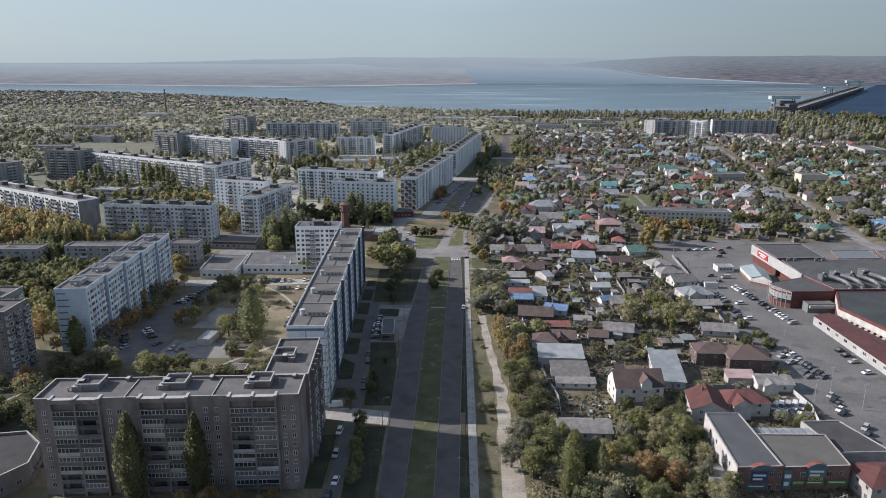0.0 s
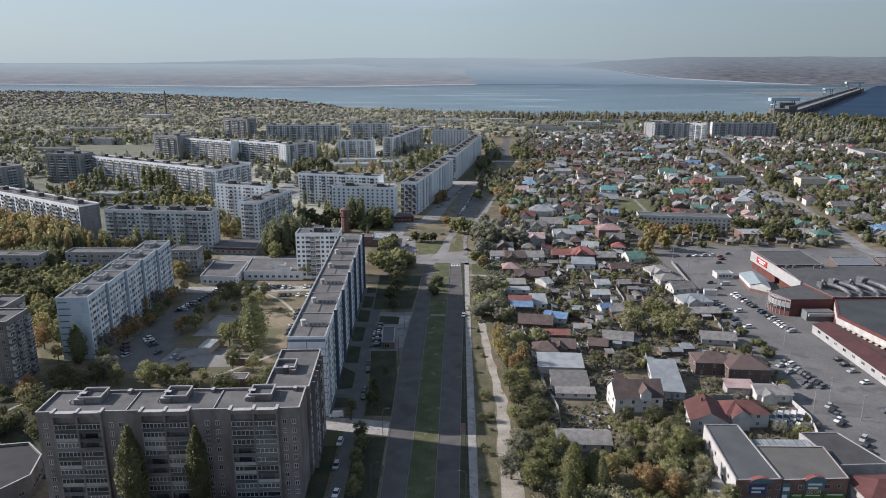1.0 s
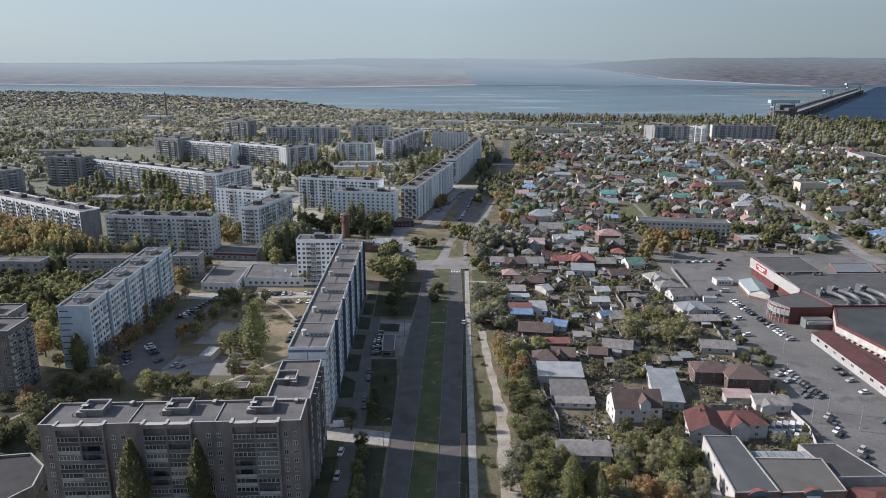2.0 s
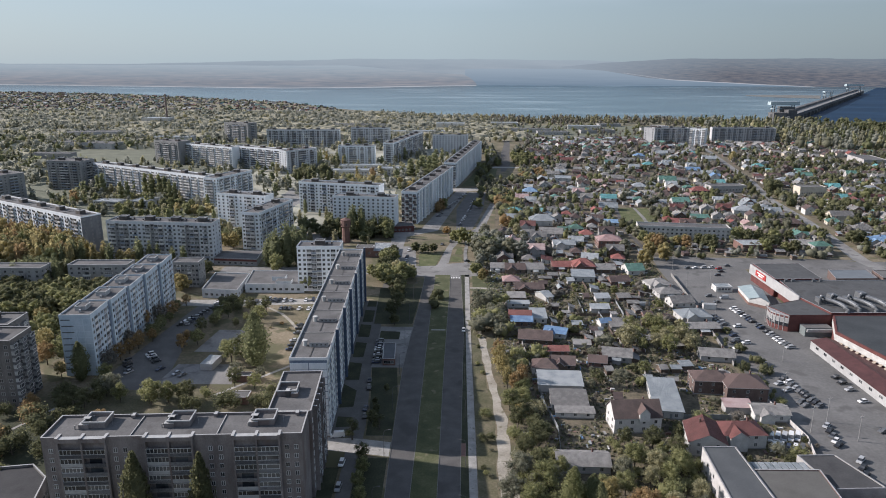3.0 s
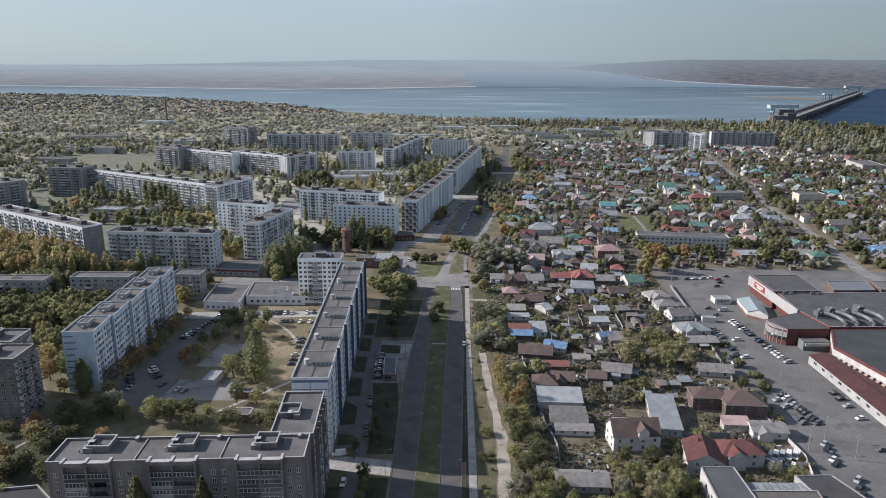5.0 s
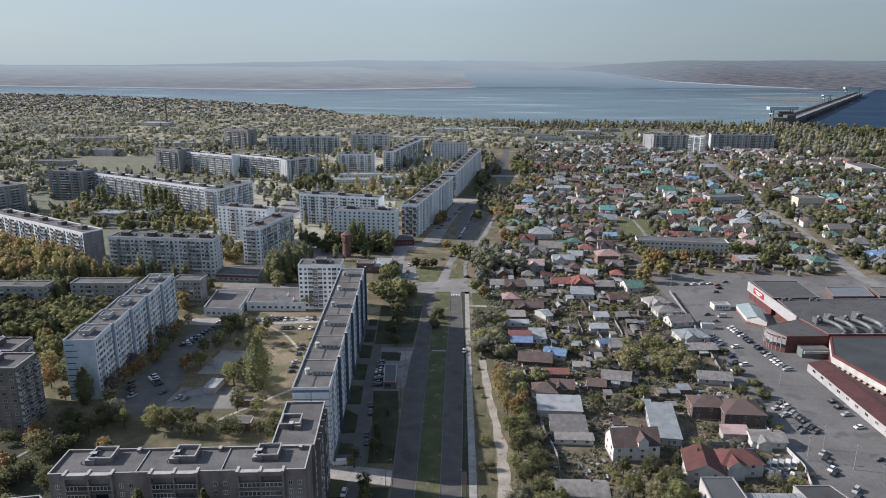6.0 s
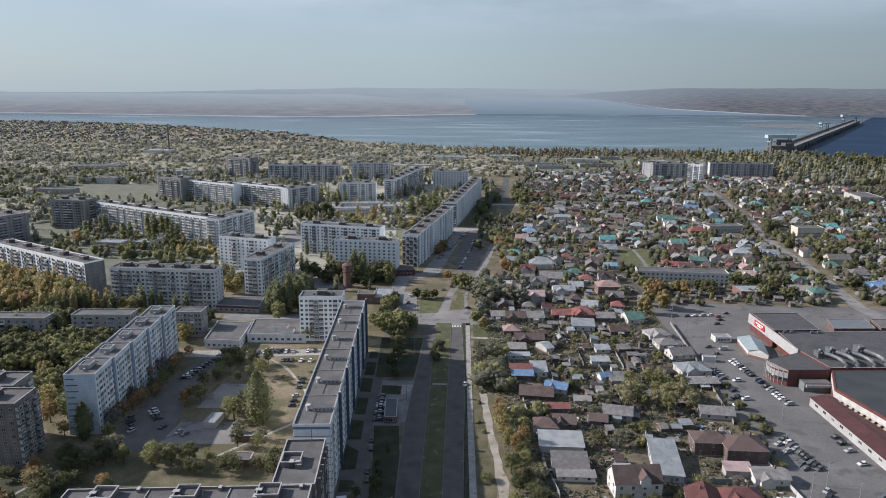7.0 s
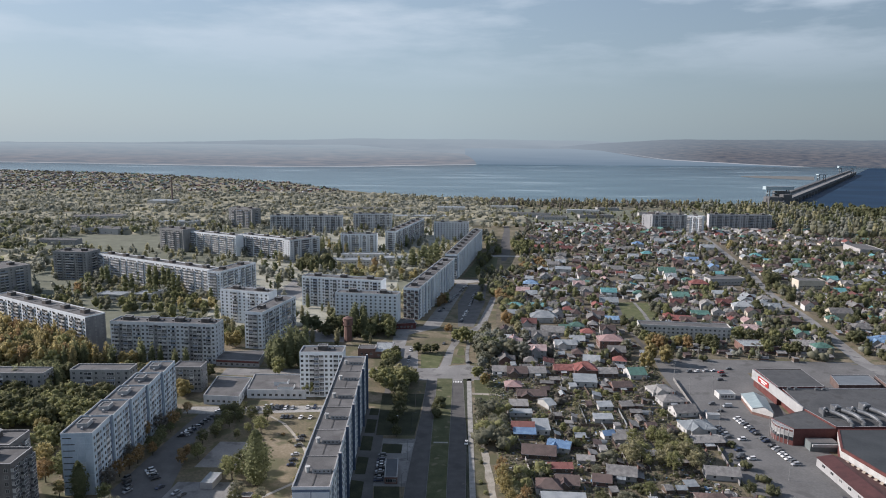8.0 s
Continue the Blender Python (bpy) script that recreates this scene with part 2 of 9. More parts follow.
WALL = {
    "white": surface("white_plaster", [(0.36, 0.355, 0.34), (0.46, 0.455, 0.435), (0.56, 0.55, 0.53)], 0.3, 3.0, 0.9, piece=0.2),
    "beige": surface("beige_plaster", [(0.38, 0.33, 0.26), (0.47, 0.42, 0.34), (0.55, 0.5, 0.42)], 0.3, 3.0, 0.9, piece=0.3),
    "brick": brick_m,
    "brown": surface("brown_brick", [(0.085, 0.06, 0.053), (0.115, 0.083, 0.073), (0.15, 0.112, 0.1)], 0.4, 4.0, 0.9, 0.2),
    "wood": surface("dark_timber", [(0.075, 0.055, 0.045), (0.12, 0.09, 0.07), (0.17, 0.135, 0.11)], 0.8, 4.0, 0.9, piece=0.3),
    "grey": surface("grey_render", [(0.27, 0.26, 0.25), (0.35, 0.34, 0.33), (0.42, 0.41, 0.4)], 0.3, 3.0, 0.9, piece=0.3),
}
LEAF = {
    "green": surface("green_leaves", [(0.11, 0.117, 0.063), (0.15, 0.155, 0.083), (0.195, 0.196, 0.106)], 0.25, 1.2, 0.8, island=0.45, piece=0.25, spec=0.2),
    "olive": surface("olive_leaves", [(0.185, 0.193, 0.093), (0.25, 0.256, 0.122), (0.325, 0.322, 0.16)], 0.25, 1.2, 0.8, island=0.45, piece=0.25, spec=0.2),
    "yellow": surface("yellow_leaves", [(0.285, 0.245, 0.118), (0.365, 0.312, 0.148), (0.445, 0.38, 0.188)], 0.25, 1.2, 0.8, island=0.45, piece=0.25, spec=0.2),
    "orange": surface("orange_leaves", [(0.28, 0.2, 0.105), (0.355, 0.254, 0.132), (0.43, 0.315, 0.165)], 0.25, 1.2, 0.8, island=0.45, piece=0.25, spec=0.2),
    # autumn straw, muted to stand for haze over the far woods
    "straw": surface("muted_straw_leaves", [(0.262, 0.25, 0.155), (0.338, 0.32, 0.195), (0.415, 0.388, 0.238)], 0.25, 1.2, 0.85, island=0.45, piece=0.25, spec=0.2),
    "poplar": surface("poplar_leaves", [(0.15, 0.165, 0.088), (0.205, 0.218, 0.116), (0.265, 0.272, 0.148)], 0.25, 1.2, 0.8, island=0.45, piece=0.25, spec=0.2),
    "dusk": surface("grey_brown_foliage", [(0.18, 0.168, 0.145), (0.228, 0.212, 0.183), (0.28, 0.26, 0.225)], 0.25, 1.2, 0.9, island=0.45, spec=0.1),
    # grey-olive with distance haze put into the leaf colour
    "pale": surface("haze_paled_leaves", [(0.228, 0.236, 0.2), (0.296, 0.303, 0.255), (0.366, 0.37, 0.31)], 0.25, 1.2, 0.85, island=0.4, spec=0.2),
    # grey-green lightened to imitate haze on far trees
    "grey": surface("muted_grey_leaves", [(0.172, 0.175, 0.128), (0.222, 0.224, 0.162), (0.278, 0.275, 0.198)], 0.25, 1.2, 0.85, island=0.45, piece=0.25, spec=0.2),
}


def let_light_through(m, share):
    """Leaves: part of the light goes through to the other side."""
    n, l = m.node_tree.nodes, m.node_tree.links
    b = n["Principled BSDF"]
    col = b.inputs["Base Color"].links[0].from_socket
    tr = n.new("ShaderNodeBsdfTranslucent")
    mix = n.new("ShaderNodeMixShader")
    mix.inputs["Fac"].default_value = share
    l.new(col, tr.inputs["Color"])
    l.new(b.outputs["BSDF"], mix.inputs[1])
    l.new(tr.outputs["BSDF"], mix.inputs[2])
    l.new(mix.outputs["Shader"], n["Material Output"].inputs["Surface"])


for leaf_mat in LEAF.values():
    let_light_through(leaf_mat, 0.58)


def water_surface(name, deep, middle_tone, light, rough=0.22, gloss=0.5):
    m = bpy.data.materials.new(name)
    m.use_nodes = True
    n, l = m.node_tree.nodes, m.node_tree.links
    b = n["Principled BSDF"]
    b.inputs["Roughness"].default_value, b.inputs["IOR"].default_value, b.inputs["Specular IOR Level"].default_value = rough, 1.33, gloss
    pos = n.new("ShaderNodeNewGeometry").outputs["Position"]
    mp = n.new("ShaderNodeMapping")
    mp.inputs["Scale"].default_value = (0.0022, 0.0075, 0.01)
    mp.inputs["Rotation"].default_value = (0, 0, radians(12))
    l.new(pos, mp.inputs["Vector"])
    no = n.new("ShaderNodeTexNoise")
    no.inputs["Scale"].default_value, no.inputs["Detail"].default_value, no.inputs["Distortion"].default_value = 1.0, 6.0, 0.6
    l.new(mp.outputs["Vector"], no.inputs["Vector"])
    rp = n.new("ShaderNodeValToRGB")
    rp.color_ramp.elements[0].position, rp.color_ramp.elements[1].position = 0.42, 0.72
    rp.color_ramp.elements[0].color, rp.color_ramp.elements[1].color = (*deep, 1), (*light, 1)
    middle = rp.color_ramp.elements.new(0.58)
    middle.color = (*middle_tone, 1)
    l.new(no.outputs["Fac"], rp.inputs["Fac"])
    l.new(rp.outputs["Color"], b.inputs["Base Color"])
    wv = n.new("ShaderNodeTexNoise")
    wv.inputs["Scale"].default_value, wv.inputs["Detail"].default_value = 0.12, 4.0
    l.new(pos, wv.inputs["Vector"])
    bp = n.new("ShaderNodeBump")
    bp.inputs["Strength"].default_value, bp.inputs["Distance"].default_value = 0.5, 0.8
    l.new(wv.outputs["Fac"], bp.inputs["Height"])
    l.new(bp.outputs["Normal"], b.inputs["Normal"])
    return m


water_m = water_surface("river_water", (0.03, 0.072, 0.1), (0.07, 0.125, 0.155), (0.24, 0.31, 0.34))
calm_m = water_surface("calm_water", (0.012, 0.03, 0.06), (0.016, 0.038, 0.075), (0.025, 0.055, 0.095), 0.6, 0.12)
sand_m = surface("pale_sand", [(0.4, 0.37, 0.32), (0.55, 0.51, 0.45)], 0.02, 0.3, 0.95)
canopy_m = surface("mixed_autumn_canopy", [(0.105, 0.11, 0.085), (0.14, 0.135, 0.102), (0.205, 0.185, 0.115), (0.155, 0.148, 0.118), (0.115, 0.118, 0.096)], 0.016, 0.16, 0.9, 0.0, island=0.0, contrast=0.8)
# straw crowns, their colours greyed for the haze of distance
straw_canopy_m = surface("hazy_straw_canopy", [(0.165, 0.163, 0.135), (0.24, 0.23, 0.175), (0.315, 0.29, 0.2), (0.225, 0.216, 0.17), (0.18, 0.178, 0.15)], 0.012, 0.14, 0.9, 0.0, contrast=0.8)
stack_m = surface("sooty_brick", [(0.13, 0.1, 0.09), (0.19, 0.155, 0.14)], 0.1, 1.0, 0.9)


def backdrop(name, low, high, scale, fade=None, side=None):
    """A plain glowing backdrop of far distance, in broad soft streaks. fade: (z0, z1, share, colour) of haze mixed into
    its upper reaches; side: (x0, x1, share, colour) of haze from its near end.
    """
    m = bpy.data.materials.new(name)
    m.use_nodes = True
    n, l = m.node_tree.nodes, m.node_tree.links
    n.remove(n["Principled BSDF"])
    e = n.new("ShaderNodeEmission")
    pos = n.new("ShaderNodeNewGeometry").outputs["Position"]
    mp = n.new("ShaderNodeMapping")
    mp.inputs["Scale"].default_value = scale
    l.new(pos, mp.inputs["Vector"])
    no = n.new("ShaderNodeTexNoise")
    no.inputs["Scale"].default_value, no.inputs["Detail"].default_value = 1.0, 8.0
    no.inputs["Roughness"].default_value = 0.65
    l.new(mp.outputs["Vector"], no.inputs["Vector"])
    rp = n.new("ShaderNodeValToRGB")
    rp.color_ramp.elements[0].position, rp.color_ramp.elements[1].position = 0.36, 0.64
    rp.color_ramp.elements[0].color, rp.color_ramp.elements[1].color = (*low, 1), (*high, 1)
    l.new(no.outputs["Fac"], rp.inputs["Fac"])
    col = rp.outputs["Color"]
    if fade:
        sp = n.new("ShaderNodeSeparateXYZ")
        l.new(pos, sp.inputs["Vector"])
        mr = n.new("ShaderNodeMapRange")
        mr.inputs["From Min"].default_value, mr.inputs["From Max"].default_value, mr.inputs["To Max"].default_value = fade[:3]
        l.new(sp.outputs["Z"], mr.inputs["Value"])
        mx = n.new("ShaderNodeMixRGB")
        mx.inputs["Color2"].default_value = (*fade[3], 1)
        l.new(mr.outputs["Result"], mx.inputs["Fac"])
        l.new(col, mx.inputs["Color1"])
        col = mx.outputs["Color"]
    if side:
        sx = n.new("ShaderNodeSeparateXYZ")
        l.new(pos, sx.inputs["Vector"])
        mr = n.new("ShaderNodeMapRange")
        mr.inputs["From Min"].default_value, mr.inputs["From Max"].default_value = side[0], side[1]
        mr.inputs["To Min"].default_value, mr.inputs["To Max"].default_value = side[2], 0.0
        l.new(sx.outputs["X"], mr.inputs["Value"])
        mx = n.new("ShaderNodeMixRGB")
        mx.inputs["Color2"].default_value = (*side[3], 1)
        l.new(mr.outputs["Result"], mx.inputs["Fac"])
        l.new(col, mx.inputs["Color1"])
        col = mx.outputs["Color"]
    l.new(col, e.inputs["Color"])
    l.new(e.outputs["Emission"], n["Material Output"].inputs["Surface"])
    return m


# far tones that glow, with the haze painted into them
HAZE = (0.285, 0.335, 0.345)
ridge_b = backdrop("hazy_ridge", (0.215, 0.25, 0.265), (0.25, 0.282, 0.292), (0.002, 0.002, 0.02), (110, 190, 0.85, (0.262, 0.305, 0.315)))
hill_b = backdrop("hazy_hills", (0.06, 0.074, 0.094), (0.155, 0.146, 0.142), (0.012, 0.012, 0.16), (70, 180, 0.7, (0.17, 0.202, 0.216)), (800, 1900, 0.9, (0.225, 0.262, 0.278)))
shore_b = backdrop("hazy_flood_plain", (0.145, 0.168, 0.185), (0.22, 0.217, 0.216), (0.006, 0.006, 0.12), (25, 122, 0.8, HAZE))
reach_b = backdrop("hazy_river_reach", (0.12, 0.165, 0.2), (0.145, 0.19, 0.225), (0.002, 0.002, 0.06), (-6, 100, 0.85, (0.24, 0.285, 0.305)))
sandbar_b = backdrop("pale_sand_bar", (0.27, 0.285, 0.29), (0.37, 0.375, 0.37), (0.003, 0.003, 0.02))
dam_m = surface("dam_concrete", [(0.07, 0.07, 0.072), (0.11, 0.11, 0.112), (0.16, 0.158, 0.155)], 0.02, 0.3, 0.9)


# ---- builders ----
class Shape:
    """Vertices, faces and a material slot for each face, gathered into one mesh."""

    def __init__(self):
        self.v, self.f, self.s, self.mats = [], [], [], []

    def slot(self, material):
        if material not in self.mats:
            self.mats.append(material)
        return self.mats.index(material)

    def face(self, pts, material):
        i = len(self.v)
        self.v.extend(pts)
        self.f.append(tuple(range(i, i + len(pts))))
        self.s.append(self.slot(material))

    def box(self, x0, x1, y0, y1, z0, z1, material, top=None, bottom=False):
        i = len(self.v)
        self.v.extend([(x0, y0, z0), (x1, y0, z0), (x1, y1, z0), (x0, y1, z0), (x0, y0, z1), (x1, y0, z1), (x1, y1, z1), (x0, y1, z1)])
        k = self.slot(material)
        for q in ((0, 1, 5, 4), (1, 2, 6, 5), (2, 3, 7, 6), (3, 0, 4, 7)):
            self.f.append(tuple(i + j for j in q))
            self.s.append(k)
        self.f.append((i + 4, i + 5, i + 6, i + 7))
        self.s.append(self.slot(top) if top else k)
        if bottom:
            self.f.append((i + 3, i + 2, i + 1, i))
            self.s.append(k)

    def ring(self, x0, x1, y0, y1, w, z0, z1, material, top):
        """A closed upstand of width w round a rectangle."""
        i = len(self.v)
        for d in (0, w):
            for z in (z0, z1):
                self.v.extend([(x0 + d, y0 + d, z), (x1 - d, y0 + d, z), (x1 - d, y1 - d, z), (x0 + d, y1 - d, z)])
        k, kt = self.slot(material), self.slot(top)
        for a in range(4):
            b = (a + 1) % 4
            for q, m in (((a, b, b + 4, a + 4), k), ((b + 8, a + 8, a + 12, b + 12), k), ((a + 4, b + 4, b + 12, a + 12), kt), ((b, a, a + 8, b + 8), k)):
                self.f.append(tuple(i + j for j in q))
                self.s.append(m)

    def tube(self, pts, radii, material, sides=6, cap=True):
        """A tube along the points, of the radii given."""
        rings = []
        for j, (p, r) in enumerate(zip(pts, radii)):
            p = Vector(p)
            d = (Vector(pts[min(j + 1, len(pts) - 1)]) - Vector(pts[max(j - 1, 0)])).normalized()
            a = d.orthogonal().normalized()
            b = d.cross(a)
            i = len(self.v)
            for q in range(sides):
                w = 2 * math.pi * q / sides
                self.v.append(tuple(p + (a * math.cos(w) + b * math.sin(w)) * r))
            rings.append(i)
        k = self.slot(material)
        for i, j in zip(rings, rings[1:]):
            for q in range(sides):
                self.f.append((i + q, i + (q + 1) % sides, j + (q + 1) % sides, j + q))
                self.s.append(k)
        if cap:
            for i in (rings[0], rings[-1]):
                self.f.append(tuple(range(i, i + sides)))
                self.s.append(k)

    def mesh(self, name):
        me = bpy.data.meshes.new(name)
        me.from_pydata(self.v, [], self.f)
        for m in self.mats:
            me.materials.append(m)
        me.polygons.foreach_set("material_index", self.s)
        me.update()
        return me


def part(name, data, parent, m=None, label="", kind=""):
    """One mesh object under a thing or a part. data: a Shape or a mesh to share."""
    ob = new(name, data.mesh(name) if isinstance(data, Shape) else data)
    ob.parent = parent
    if m is not None:
        ob.matrix_basis = m
    return tagged(ob, label, "", "", kind)


def thing(name, data, m, label, category, group="", kind=""):
    ob = new(name, data.mesh(name) if isinstance(data, Shape) else data)
    ob.matrix_basis = m
    return tagged(ob, label, category, group, kind)


def ribbon(name, left, right, z, material, label, category="ground", thick=0.0, parent=None):
    """A sheet between two lines of ground points, with a skirt where it has thickness."""
    s = Shape()
    for a, b, c, d in zip(left, left[1:], right[1:], right):
        s.face([(*a, z), (*d, z), (*c, z), (*b, z)], material)
    if thick:
        for line, turn in ((left, 1), (right, -1)):
            for a, b in zip(line, line[1:]):
                q = [(*a, z - thick), (*a, z), (*b, z), (*b, z - thick)]
                s.face(q if turn > 0 else q[::-1], kerb_m)
        for a, b in ((left[0], right[0]), (right[-1], left[-1])):
            s.face([(*a, z - thick), (*b, z - thick), (*b, z), (*a, z)], kerb_m)
    if parent is not None:
        return part(name, s, parent, None, label)
    return thing(name, s, Matrix(), label, category, "", "structure")


def kerb_line(pts, z, parent, w=0.18, h=0.16):
    """A run of kerb stones along a ground line."""
    s = Shape()
    for (x0, y0), (x1, y1) in zip(pts, pts[1:]):
        d = Vector((x1 - x0, y1 - y0))
        n = Vector((-d.y, d.x)).normalized() * w / 2
        a, b, c, e = (x0 + n.x, y0 + n.y), (x0 - n.x, y0 - n.y), (x1 - n.x, y1 - n.y), (x1 + n.x, y1 + n.y)
        s.face([(*a, z + h), (*b, z + h), (*c, z + h), (*e, z + h)], kerb_m)
        s.face([(*b, z), (*c, z), (*c, z + h), (*b, z + h)], kerb_m)
        s.face([(*e, z), (*a, z), (*a, z + h), (*e, z + h)], kerb_m)
    return part("kerb", s, parent)


def along(line, y):
    """The x of a line of ground points at y."""
    for (x0, y0), (x1, y1) in zip(line, line[1:]):
        if y0 <= y <= y1:
            return x0 + (x1 - x0) * (y - y0) / (y1 - y0)
    return line[0][0] if y < line[0][1] else line[-1][0]

# ---- ground, river and far shore ----
BANK = [(-4600, 4000), (-2170, 3413), (-1348, 3092), (-602, 2543), (-350, 2180), (-100, 1900), (286, 1790), (570, 1773), (790, 1645), (933, 1518), (1400, 1330), (2600, 1150), (4600, 1000)]


def bank_at(x):
    for (x0, y0), (x1, y1) in zip(BANK, BANK[1:]):
        if x0 <= x <= x1:
            return y0 + (y1 - y0) * (x - x0) / (x1 - x0) + 14 * noise.noise((x * 0.012, 3.1, 0)) + 6 * noise.noise((x * 0.05, 9, 0))
    return 1000


s = Shape()
xs = [-4600 + 40 * i for i in range(231)]
ys_far = [bank_at(x) for x in xs]
near_y = -900
for (x0, b0), (x1, b1) in zip(zip(xs, ys_far), zip(xs[1:], ys_far[1:])):
    s.face([(x0, near_y, 0), (x1, near_y, 0), (x1, b1, 0), (x0, b0, 0)], ground_m)
    s.face([(x0, b0, 0), (x1, b1, 0), (x1, b1 + 22, -5), (x0, b0 + 22, -5)], sand_m)
thing("ground", s, Matrix(), "dry autumn ground with patches of grass and bare soil", "ground", "", "structure")

s = Shape()
s.face([(-4700, 900, -3), (4700, 900, -3), (4700, 4990, -3), (-4700, 4990, -3)], water_m)
thing("water", s, Matrix(), "wide blue river with light wind streaks", "water", "", "structure")
s = Shape()
s.face([(770, 1640, -2.7), (4700, 1640, -2.7), (4700, 4700, -2.7), (2790, 4700, -2.7)], calm_m)
thing("water", s, Matrix(), "calm dark blue water below the dam", "water", "", "structure")


def far_band(name, edge_low, edge_high, y, material, label, rough, seed):
    """A band of far distance standing behind the river: between two lines of (x, z), with an uneven skyline."""
    sh = Shape()
    x0, x1 = edge_low[0][0], edge_low[-1][0]
    n = int((x1 - x0) / 22)
    cols = []
    for i in range(n + 1):
        x = x0 + (x1 - x0) * i / n
        lo = along([(b2, a2) for a2, b2 in edge_low], x) + rough * 0.25 * noise.noise((x * 0.008, seed, 3))
        hi = along([(b2, a2) for a2, b2 in edge_high], x) + rough * (noise.noise((x * 0.0016, seed, 0)) + 0.35 * noise.noise((x * 0.01, seed, 5)))
        cols.append((x, lo, max(hi, lo + 0.5)))
    for (a0, l0, h0), (a1, l1, h1) in zip(cols, cols[1:]):
        sh.face([(a0, y, l0), (a1, y, l1), (a1, y + 18, h1), (a0, y + 18, h0)], material)
    return thing(name, sh, Matrix(), label, "far shore", "", "structure")


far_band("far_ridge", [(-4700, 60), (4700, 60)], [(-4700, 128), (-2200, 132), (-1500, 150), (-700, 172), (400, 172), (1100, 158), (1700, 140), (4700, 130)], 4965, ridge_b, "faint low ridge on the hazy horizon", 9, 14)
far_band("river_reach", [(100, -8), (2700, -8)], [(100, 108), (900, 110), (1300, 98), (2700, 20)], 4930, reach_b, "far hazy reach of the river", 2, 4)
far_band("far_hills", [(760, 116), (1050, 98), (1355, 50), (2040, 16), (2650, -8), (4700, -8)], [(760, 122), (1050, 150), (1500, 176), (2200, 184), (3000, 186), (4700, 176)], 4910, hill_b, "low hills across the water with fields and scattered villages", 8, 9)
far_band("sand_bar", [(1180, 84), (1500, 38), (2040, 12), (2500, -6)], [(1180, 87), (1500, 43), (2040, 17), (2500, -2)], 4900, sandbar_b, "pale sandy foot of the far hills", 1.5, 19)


def flood_plain():
    """Flat wooded land across the river: a sandy edge and a rise shaped to fit the camera's horizon."""
    shore = [(-4700, 4790), (-2961, 4640), (-1709, 4330), (-973, 4150), (-600, 4300), (-348, 4480), (60, 4760), (176, 4860)]
    sh = Shape()
    cols = []
    for i in range(161):
        x = -4700 + 4876 * i / 160
        y0 = along([(b2, a2) for a2, b2 in shore], x) + 26 * noise.noise((x * 0.006, 1.7, 0)) + 10 * noise.noise((x * 0.03, 5, 0))
        top = 124 + 5 * noise.noise((x * 0.002, 0, 0)) - max(0.0, (x + 700) / 876) * 62
        top *= min(1.0, max(0.02, (176 - x) / 90)) ** 0.5
        col = [(x, y0, -4), (x, y0 + 8, 0.5)]
        for j in range(1, 9):
            f = j / 8
            col.append((x, y0 + 8 + (4895 - y0 - 8) * f, 1.5 + top * f + 2.5 * noise.noise((x * 0.02, f * 9, 2)) + 1.2 * noise.noise((x * 0.09, f * 20, 8))))
        cols.append(col)
    for a2, b2 in zip(cols, cols[1:]):
        for j in range(9):
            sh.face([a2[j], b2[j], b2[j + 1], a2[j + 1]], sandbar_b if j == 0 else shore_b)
    return thing("far_shore", sh, Matrix(), "flat wooded far shore, haze in its colour, behind a sand bar", "far shore", "", "structure")


flood_plain()

# ---- the avenue ----
ROAD_LL = [(-19.6, 60), (-20.1, 172), (-20.7, 220), (-21.0, 290), (-18.6, 345), (-17.0, 375), (-15.9, 428)]
ROAD_LR = [(-13.6, 60), (-12.8, 172), (-12.0, 224), (-11.4, 290), (-10.0, 396), (-9.5, 428)]
ROAD_RL = [(-5.6, 60), (-4.2, 172), (-3.5, 220), (-2.6, 290), (-0.2, 396), (0.3, 428)]
ROAD_RR = [(1.5, 60), (2.9, 172), (4.0, 220), (5.8, 290), (7.2, 336), (7.0, 380), (6.9, 428)]
YS = [60, 110, 172, 200, 220, 250, 290, 320, 345, 375, 396, 428]


def line_of(pts, shift=0.0):
    return [(along(pts, y) + shift, y) for y in YS]


road_left = ribbon("road", line_of(ROAD_LL), line_of(ROAD_LR), 0.03, asphalt_m, "grey asphalt carriageway of a tree-lined avenue", "road")
road_right = ribbon("road", line_of(ROAD_RL), line_of(ROAD_RR), 0.03, asphalt_m, "grey asphalt carriageway with worn kerbs", "road")
ribbon("median_strip", line_of(ROAD_LR, 0.1), line_of(ROAD_RL, -0.1), 0.15, green_m, "long grass strip between two carriageways", "grass", 0.13)
for line, up in ((ROAD_LL, road_left), (ROAD_LR, road_left), (ROAD_RL, road_right), (ROAD_RR, road_right)):
    kerb_line(line_of(line), 0.03, up)
ribbon("verge", line_of(ROAD_RR, 0.1), [(x - 0.0, y) for x, y in line_of([(5.2, 60), (6.1, 172), (6.5, 218), (7.4, 290), (9.1, 408), (9.4, 428)])], 0.14, shaded_lawn_m, "narrow strip of dry grass beside the kerb", "grass", 0.12)
walk_l = line_of([(5.2, 60), (6.1, 172), (6.5, 218), (7.4, 290), (9.1, 408), (9.4, 428)])
walk_r = line_of([(7.8, 60), (8.6, 172), (9.3, 218), (10.0, 290), (11.8, 408), (12.2, 428)])
ribbon("pavement", walk_l, walk_r, 0.16, pave_m, "pale concrete pavement along the avenue", "pavement", 0.14)
track_l = [(14.0, 60), (15.4, 150), (15.8, 172), (15.8, 205), (17.8, 236), (16.6, 262), (14.6, 298), (14.0, 330), (12.4, 370)]
